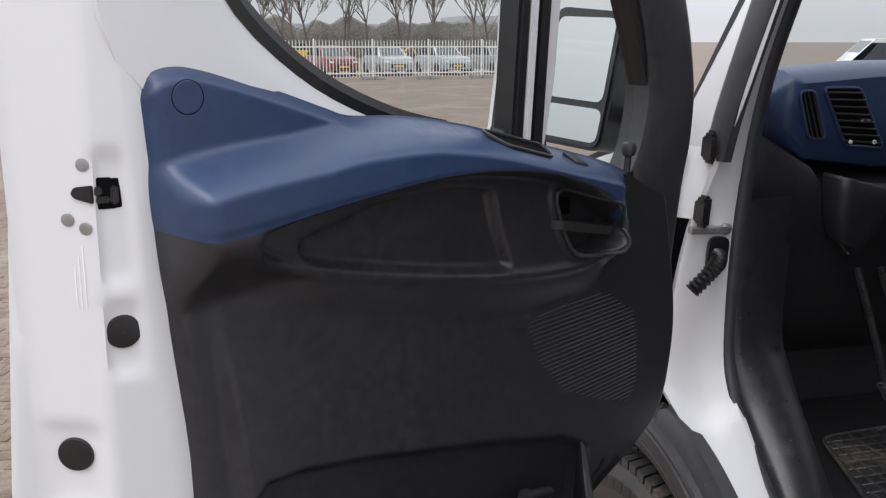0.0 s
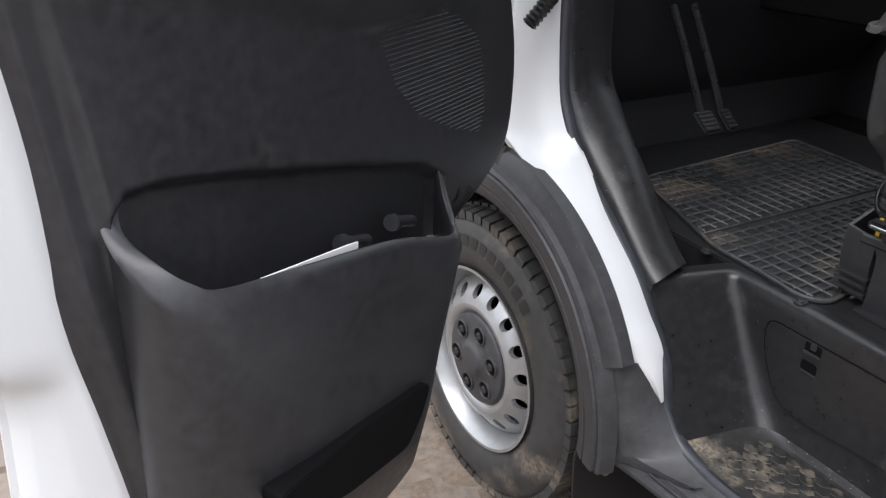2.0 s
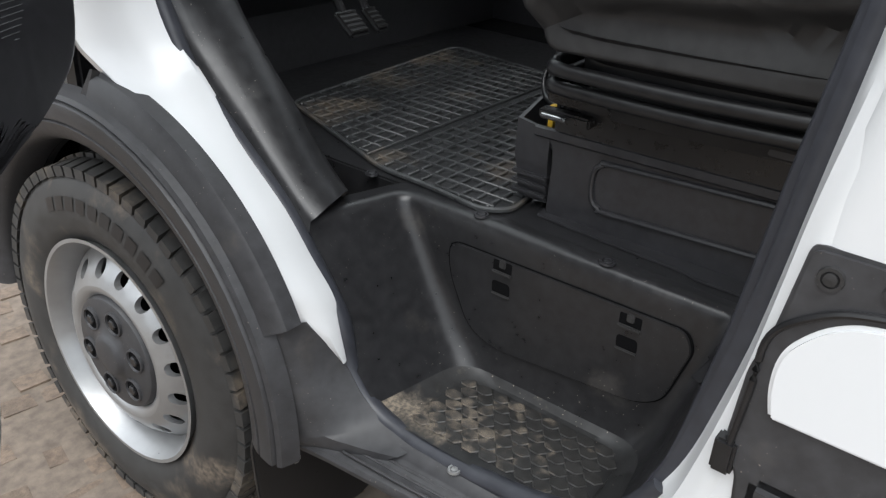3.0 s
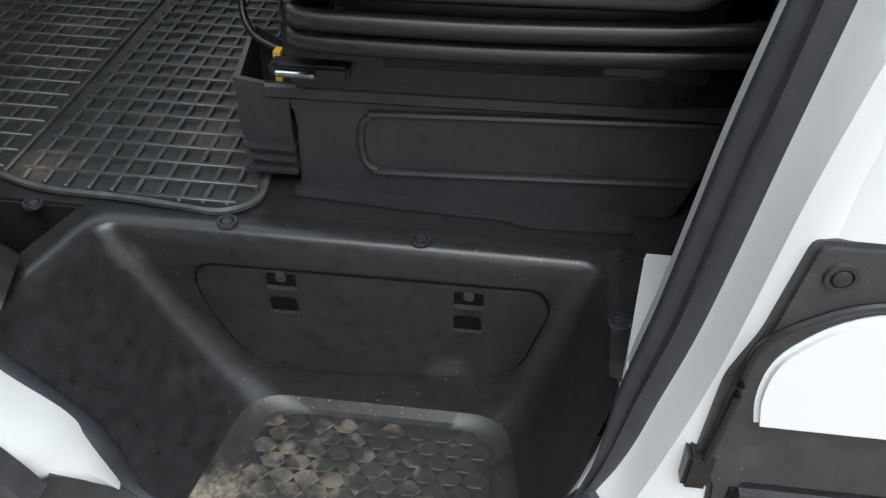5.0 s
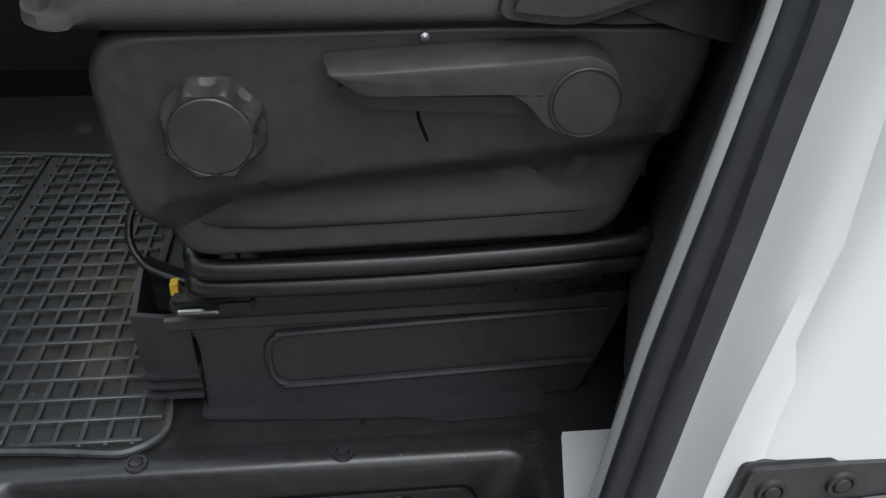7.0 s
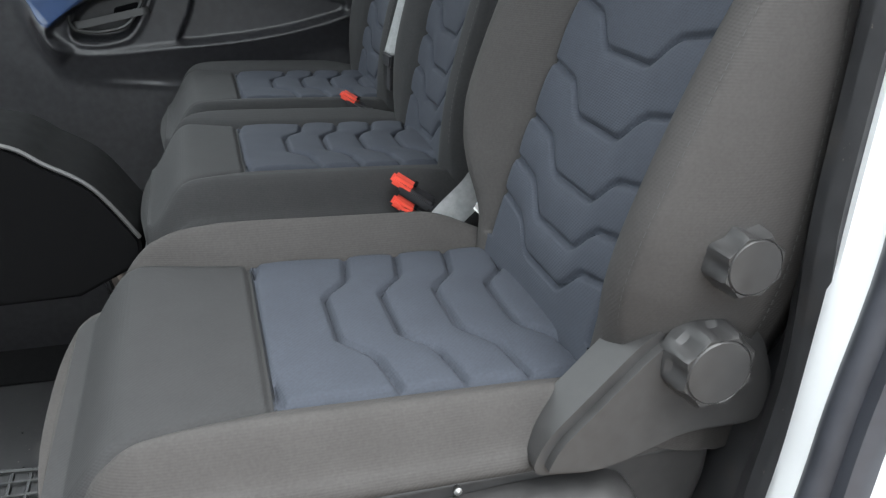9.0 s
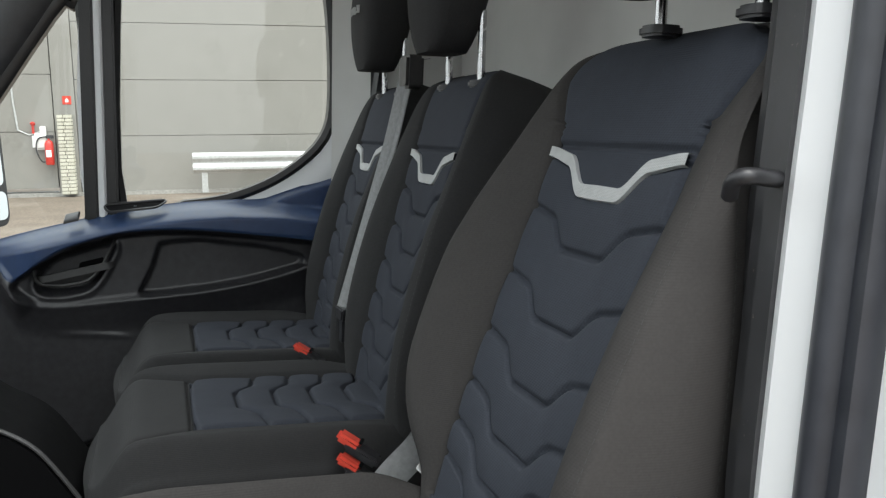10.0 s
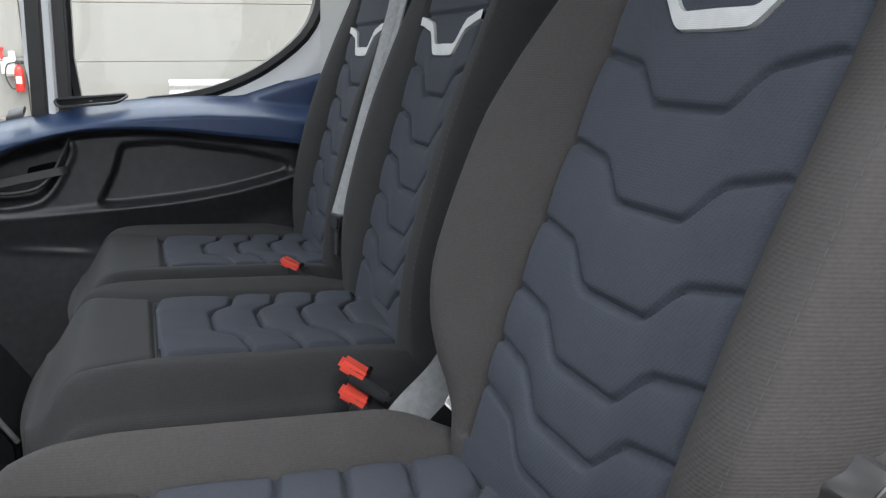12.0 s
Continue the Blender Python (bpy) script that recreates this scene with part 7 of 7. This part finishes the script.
for k, (i, tall) in enumerate(((3, 1.05), (0, 1.25), (1, 1.05), (2, 1.0), (2, 1.02), (3, 1.0), (0, 1.1))):
    make_car(on_yard(-0.8 + 3.15 * k, 42.5 + 0.33 * k, 0, 5 + 3 * (k % 3)), PAINTS[i], tall)


make_car(on_yard(13.5, 13.0, 0, 60), PAINTS[0], 1.3, "in the open yard ahead")


# bare winter trees
def make_tree(at, seed, height):
    rnd = random.Random(seed)
    t = thing("tree", "tall bare winter tree with fine dark twigs", "tree", "bare trees")
    wood, fine = bmesh.new(), bmesh.new()

    def limb(p, d, length, r, level):
        bm_ = wood if level < 2 else fine
        pts = [p]
        for i in range(4):
            d = (d + Vector((rnd.uniform(-1, 1), rnd.uniform(-1, 1), rnd.uniform(-0.3, 0.6))) * 0.14).normalized()
            pts.append(pts[-1] + d * length / 4)
        n = 6 if level < 2 else 3
        rings = []
        for i, q in enumerate(pts):
            rr = r * (1 - 0.72 * i / 4)
            side = d.cross(Vector((0.3, 1, 0.1))).normalized()
            up = side.cross(d)
            rings.append([q + side * rr * math.cos(a) + up * rr * math.sin(a) for a in (2 * math.pi * k / n for k in range(n))])
        loft(bm_, rings, True)
        if level < 4:
            for i in range((9, 6, 4, 3)[level]):
                k = rnd.uniform(0.3 if level else 0.22, 1.0)
                q = pts[min(3, int(k * 4))].lerp(pts[min(4, int(k * 4) + 1)], k * 4 - int(k * 4))
                nd = (d + Vector((rnd.uniform(-1, 1), rnd.uniform(-1, 1), rnd.uniform(-0.1, 0.7))) * 0.75).normalized()
                limb(q, nd, length * rnd.uniform(0.42, 0.62), max(0.02, r * 0.42), level + 1)

    limb(Vector((0, 0, 0)), Vector((0, 0, 1)), height * 0.6, 0.15, 0)
    part("trunk", wood, M_BARK, t)
    tagged(part("crown", fine, M_BARK, t), kind="stuff")
    t.matrix_world = at
    return t


trees = [make_tree(on_yard(-6.0, 74), 1, 10.5), make_tree(on_yard(2.5, 72), 2, 9.5), make_tree(on_yard(7.0, 76), 3, 11.0)]
for k, (x, y, turn, src) in enumerate(((-2.2, 78, 80, 1), (11.5, 74, 140, 0), (14.0, 77, 33, 2), (16.8, 73, 210, 1), (20.0, 76, 300, 0), (23.5, 74, 10, 2), (-10.5, 76, 50, 2), (-15, 74, 190, 1), (4.8, 90, 250, 0), (27, 80, 120, 1), (0.2, 82, 15, 2), (-4.0, 84, 290, 0), (9.2, 82, 95, 1), (12.8, 84, 170, 2), (18.4, 82, 60, 0), (-8.0, 83, 220, 1), (22.0, 84, 130, 2), (6.0, 80, 330, 1))):
    copy_thing(trees[src], on_yard(x, y, 0, turn))
bm = bmesh.new()
rings = []
for i in range(241):
    x = -75 + 100 * i / 240
    h = 3.6 + 1.3 * noise.noise(Vector((x * 0.4, 0, 0))) + 0.5 * noise.noise(Vector((x * 1.7, 3, 0)))
    rings.append([(x + 0.3 * noise.noise(Vector((x, a, 7))), b + 0.35 * noise.noise(Vector((x * 1.3, c, 1))), c * h + 0.15 * noise.noise(Vector((x * 2, c * 5, 2)))) for a, b, c in ((0, -0.9, 0), (1, -1.1, 0.35), (2, -0.9, 0.7), (3, -0.4, 0.95), (4, 0.3, 1.0), (5, 0.9, 0.7), (6, 1.0, 0))])
loft(bm, rings)
hedge = tagged(part("far_hedge", bm, M_HEDGE), "brown winter hedge in the distance behind the cars", "hedge", kind="stuff")
hedge.matrix_world = on_yard(5, 86)
# pale wall tone with the haze of distance put into it
M_HAZE = material("distant_hall", (0.42, 0.44, 0.46), 0.8, vary=0.1, scale=0.3)
for x, w, h in ((-24, 26, 4.6), (13, 22, 3.8), (44, 20, 5.0)):
    b_ = thing("distant_hall", "low grey industrial hall in the distance", "building", "distant halls")
    bm = bmesh.new()
    block(bm, (-w / 2, -6, 0), (w / 2, 6, h), 0.05)
    part("wall", bm, M_HAZE, b_)
    for k in range(6):
        bm = bmesh.new()
        block(bm, (-w / 2 + w * (k + 0.2) / 6, -6.05, 2.0), (-w / 2 + w * (k + 0.8) / 6, -5.98, 3.2), 0)
        part("window", bm, M_CARGLASS, b_)
    b_.matrix_world = on_yard(x, 118)
for x in (6.5, 14.2):
    y_ = thing("site_machine", "yellow site machine far behind the parked cars", "machine", "site machines")
    bm = bmesh.new()
    block(bm, (-1.6, -0.8, 0.9), (1.2, 0.8, 2.0), 0.1)
    part("body", bm, M_YELLOW, y_)
    bm = bmesh.new()
    block(bm, (-0.5, -0.7, 2.0), (0.7, 0.7, 3.0), 0.1)
    part("cab", bm, M_CARGLASS, y_)
    bm = bmesh.new()
    tube(bm, [(1.0, 0, 1.6), (2.6, 0, 2.6), (3.4, 0, 1.4)], 0.12, 8)
    part("arm", bm, M_YELLOW, y_)
    bm = bmesh.new()
    block(bm, (-1.7, -0.9, 0.0), (1.3, 0.9, 0.9), 0.3)
    part("tracks", bm, M_TYRE, y_)
    y_.matrix_world = on_yard(x, 66, 0, 10) @ Matrix.Scale(0.5, 4)
# parked truck at the yard's edge
truck = thing("truck", "white parked truck with a grey drum body", "truck")
bm = bmesh.new()
block(bm, (-3.4, -0.6, 0.6), (3.6, 0.6, 1.0), 0.05)
part("chassis", bm, M_BLKSTEEL, truck)
bm = bmesh.new()
block(bm, (1.7, -1.22, 0.8), (3.7, 1.22, 3.0), 0.12)
part("cab", bm, M_FENCE, truck)
bm = bmesh.new()
block(bm, (-3.4, -1.22, 0.95), (1.4, 1.22, 1.25), 0.04)
part("side_skirt", bm, M_FENCE, truck)
bm = bmesh.new()
lathe(bm, [(-3.3, 0.5), (-2.6, 1.0), (-0.8, 1.25), (0.6, 1.1), (1.4, 0.6), (1.5, 0.01)], (0, 0, 2.3), "x", 28)
part("drum", bm, M_GALV, truck)
bm = bmesh.new()
block(bm, (0.62, -1.18, 0.48), (1.35, -0.8, 1.0), 0.03)
part("side_box", bm, M_FENCE, truck)
for x in (-2.4, 0.0, 1.86):
    for y in (-1.0, 1.0):
        o_ = math.copysign(0.16, y)
        bm = bmesh.new()
        lathe(bm, [(y + o_ * 0.5, 0.26), (y + o_, 0.28), (y + o_, 0.46), (y + o_ * 0.7, 0.48), (y - o_, 0.48), (y - o_, 0.1)], (x, 0, 0.48), "y", 28)
        w_ = part("wheel", bm, M_TYRE, truck)
        bm = bmesh.new()
        lathe(bm, [(y + o_ * 1.02, 0.27), (y + o_ * 0.7, 0.24), (y + o_ * 0.5, 0.12), (y + o_ * 1.0, 0.10), (y + o_ * 1.05, 0.001)], (x, 0, 0.48), "y", 24)
        part("rim", bm, M_GALV, w_)
    bm = bmesh.new()
    loft(bm, [[(x + 0.56 * math.cos(t), y, 0.50 + 0.56 * math.sin(t)) for y in (-1.22, -0.8)] for t in (radians(10 + 16 * k) for k in range(11))])
    part("mudguard", bm, M_FENCE if x > 1 else M_BLACK, truck)
truck.matrix_world = on_yard(-5.6, 24.0, 0, 4)
# lamp post behind the van
lamp = thing("lamp_post", "slim grey steel lamp post in the yard", "lamp post")
bm = bmesh.new()
tube(bm, [(0, 0, 0), (0, 0, 4), (0, 0, 8)], 0.06, 8)
part("pole", bm, M_GALV, lamp)
bm = bmesh.new()
block(bm, (-0.5, -0.1, 7.95), (0.1, 0.1, 8.08), 0.03)
part("lamp_head", bm, M_GALV, lamp)
lamp.matrix_world = on_yard(-24, -9)

# hall wall beyond the passenger door
hall = thing("hall_wall", "pale grey sandwich panel wall of a hall", "building", kind="structure")
hall.matrix_world = on_yard(18.6, -0.25, 0.05, -4.0)
for k in range(6):
    for y0, y1, x in ((-14, 0.98, 0.0), (1.42, 7.0, -0.02)):
        bm = bmesh.new()
        dz = 0.0 if x == 0 else 0.10
        block(bm, (x, y0, 0.03 + dz + 1.155 * k), (0.4, y1, 0.03 + dz + 1.147 * (k + 1) + 0.008 * k), 0.006)
        part("panel", bm, M_PANEL, hall)
bm = bmesh.new()
block(bm, (-0.03, 0.99, 0), (0.4, 1.40, 7), 0.005)
part("corner_strip", bm, M_PANEL, hall)
bm = bmesh.new()
block(bm, (-0.05, -14, -0.1), (0.4, 8, 0.028), 0.01)
part("plinth", bm, M_CONC, hall)
column = thing("brick_column", "cream brick column against the hall wall", "column")
column.matrix_world = hall.matrix_world @ pose(-0.14, 1.19, 0)
bm = bmesh.new()
block(bm, (-0.095, -0.125, 0), (0.11, 0.125, 1.63), 0)
part("core", bm, M_MORTAR, column)
for r in range(22):
    cells = ((-0.135, 0.01), (0.022, 0.135)) if r % 2 else ((-0.135, -0.022), (-0.01, 0.135))
    for y0, y1 in cells:
        bm = bmesh.new()
        block(bm, (-0.105, y0, 0.012 + 0.074 * r), (0.10, y1, 0.012 + 0.074 * r + 0.060), 0.003, seg=1)
        part("brick", bm, M_BRICKC, column)
ext = thing("fire_extinguisher", "red fire extinguisher hung on the wall", "extinguisher")
bm = bmesh.new()
lathe(bm, [(0.0, 0.0005), (0.0, 0.075), (0.02, 0.085), (0.42, 0.085), (0.48, 0.06), (0.50, 0.025), (0.53, 0.025)], (0, 0, 0), "z", 24)
part("cylinder", bm, M_EXT, ext)
bm = bmesh.new()
block(bm, (-0.03, -0.10, 0.53), (0.03, 0.05, 0.60), 0.01)
part("valve", bm, M_BLACK, ext)
bm = bmesh.new()
tube(bm, catmull([(0, 0.05, 0.57), (0, 0.20, 0.52), (-0.01, 0.24, 0.3), (0, 0.16, 0.08), (0, 0.08, 0.06)], 6), 0.014, 8)
part("hose", bm, M_BLACK, ext)
bm = bmesh.new()
block(bm, (-0.09, -0.05, 0.16), (-0.083, 0.05, 0.30), 0.001)
part("label_bar", bm, M_PAPER, ext)
ext.matrix_world = hall.matrix_world @ pose(-0.16, 1.52, 0.62)
cover = thing("hose_cover", "white plastic hood behind the fire extinguisher", "cover")
bm = bmesh.new()
block(bm, (-0.1, -0.16, 0), (0.0, 0.16, 0.34), 0.05)
part("hood", bm, M_FENCE, cover)
cover.matrix_world = hall.matrix_world @ pose(-0.04, 1.68, 0.92)
sign = thing("wall_sign", "small red fire point sign with a white mark", "sign")
bm = bmesh.new()
block(bm, (-0.008, -0.085, -0.085), (0, 0.085, 0.085), 0)
part("plate", bm, M_SIGN, sign)
bm = bmesh.new()
prism(bm, [(-0.03, -0.04), (0.03, -0.04), (0.035, 0.0), (0.0, 0.05), (-0.035, 0.0)], "x", -0.012, -0.008)
part("mark", bm, M_FENCE, sign)
sign.matrix_world = hall.matrix_world @ pose(-0.03, 1.14, 1.92)
taps = thing("wall_pipe", "grey water pipe with a tap on the wall", "pipe")
bm = bmesh.new()
tube(bm, [(0, 0.62, 2.55), (0, 0.60, 1.9), (0, 0.55, 1.32)], 0.02, 8)
tube(bm, [(0, 0.55, 1.32), (0, 0.35, 1.22), (0, 0.10, 1.30)], 0.014, 8)
part("pipe", bm, M_GALV, taps)
bm = bmesh.new()
block(bm, (-0.05, 0.02, 1.22), (0, 0.14, 1.40), 0.01)
part("box", bm, M_FENCE, taps)
bm = bmesh.new()
lathe(bm, [(1.40, 0.02), (1.44, 0.05), (1.47, 0.05), (1.49, 0.01)], (-0.05, 0.26, 0), "z", 14)
tube(bm, [(-0.05, 0.26, 1.25), (-0.05, 0.26, 1.42)], 0.025, 8)
part("tap", bm, M_EXT, taps)
taps.matrix_world = hall.matrix_world @ pose(-0.03, 1.55, 0)
rail = thing("guard_rail", "galvanised steel guard rail in front of the wall", "guard rail")
bm = bmesh.new()
prof = [(0.0, 0.0), (-0.03, 0.02), (-0.07, 0.05), (-0.07, 0.09), (-0.03, 0.12), (-0.01, 0.15), (-0.01, 0.17), (-0.03, 0.20), (-0.07, 0.23), (-0.07, 0.27), (-0.03, 0.30), (0.0, 0.32)]
loft(bm, [[(x, y, 0.42 + 1.3 * z) for x, z in prof] for y in (0, -2, -4, -8)])
part("beam", bm, M_GALV, rail)
for k in range(4):
    bm = bmesh.new()
    block(bm, (0.0, -0.29 - 1.9 * k, 0), (0.10, -0.17 - 1.9 * k, 0.74), 0.004)
    part("post", bm, M_GALV, rail)
rail.matrix_world = hall.matrix_world @ pose(-0.5, -1.28, 0)

# paving round the van: worn blocks laid in rows
PAVE = SLOPE @ pose(0, 0, 0.0, 0, 0, -12.0)
rnd = random.Random(11)
paving = thing("paving", "worn brown concrete paving blocks with dirt joints", "paving", kind="structure")
paving.matrix_world = PAVE
bm = bmesh.new()
bmesh.ops.create_cube(bm, size=1)
for v in bm.verts:
    v.co = (v.co.x * 0.95, v.co.y * 0.93, v.co.z)
    if v.co.z > 0:
        v.co.x *= 0.86
        v.co.y *= 0.84
bmesh.ops.delete(bm, geom=[f for f in bm.faces if f.normal.z < -0.5], context="FACES")
pmesh = bpy.data.meshes.new("paver")
bm.to_mesh(pmesh)
bm.free()
pmesh.materials.append(M_PAVER)
verts, faces, near = [], [], 0
L, W = 0.112, 0.092
for j in range(-28, 150):
    shift = rnd.uniform(-0.02, 0.02)
    for i in range(-50, 22):
        x, y = i * L + shift + (L / 2 if j % 2 else 0), j * W
        l = L * rnd.uniform(0.86, 1.0)
        h, dz = 0.03, rnd.uniform(-0.006, 0.003)
        tilt = pose(x, y, -0.0135 + dz, rnd.uniform(-2.5, 2.5), rnd.uniform(-2.5, 2.5), rnd.uniform(-5, 5)) @ Matrix.Diagonal((l, W, h, 1))
        if near < 300 and -3.2 < x < -0.9 and 0.1 < y < 3.6:
            near += 1
            p = new("paver", pmesh)
            p.parent = paving
            p.matrix_local = tilt
        else:
            n0 = len(verts)
            verts += [tuple(tilt @ v.co) for v in pmesh.vertices]
            faces += [tuple(n0 + k for k in f.vertices) for f in pmesh.polygons]
tagged(mesh_part("paving_field", verts, faces, M_PAVER, paving), kind="stuff")
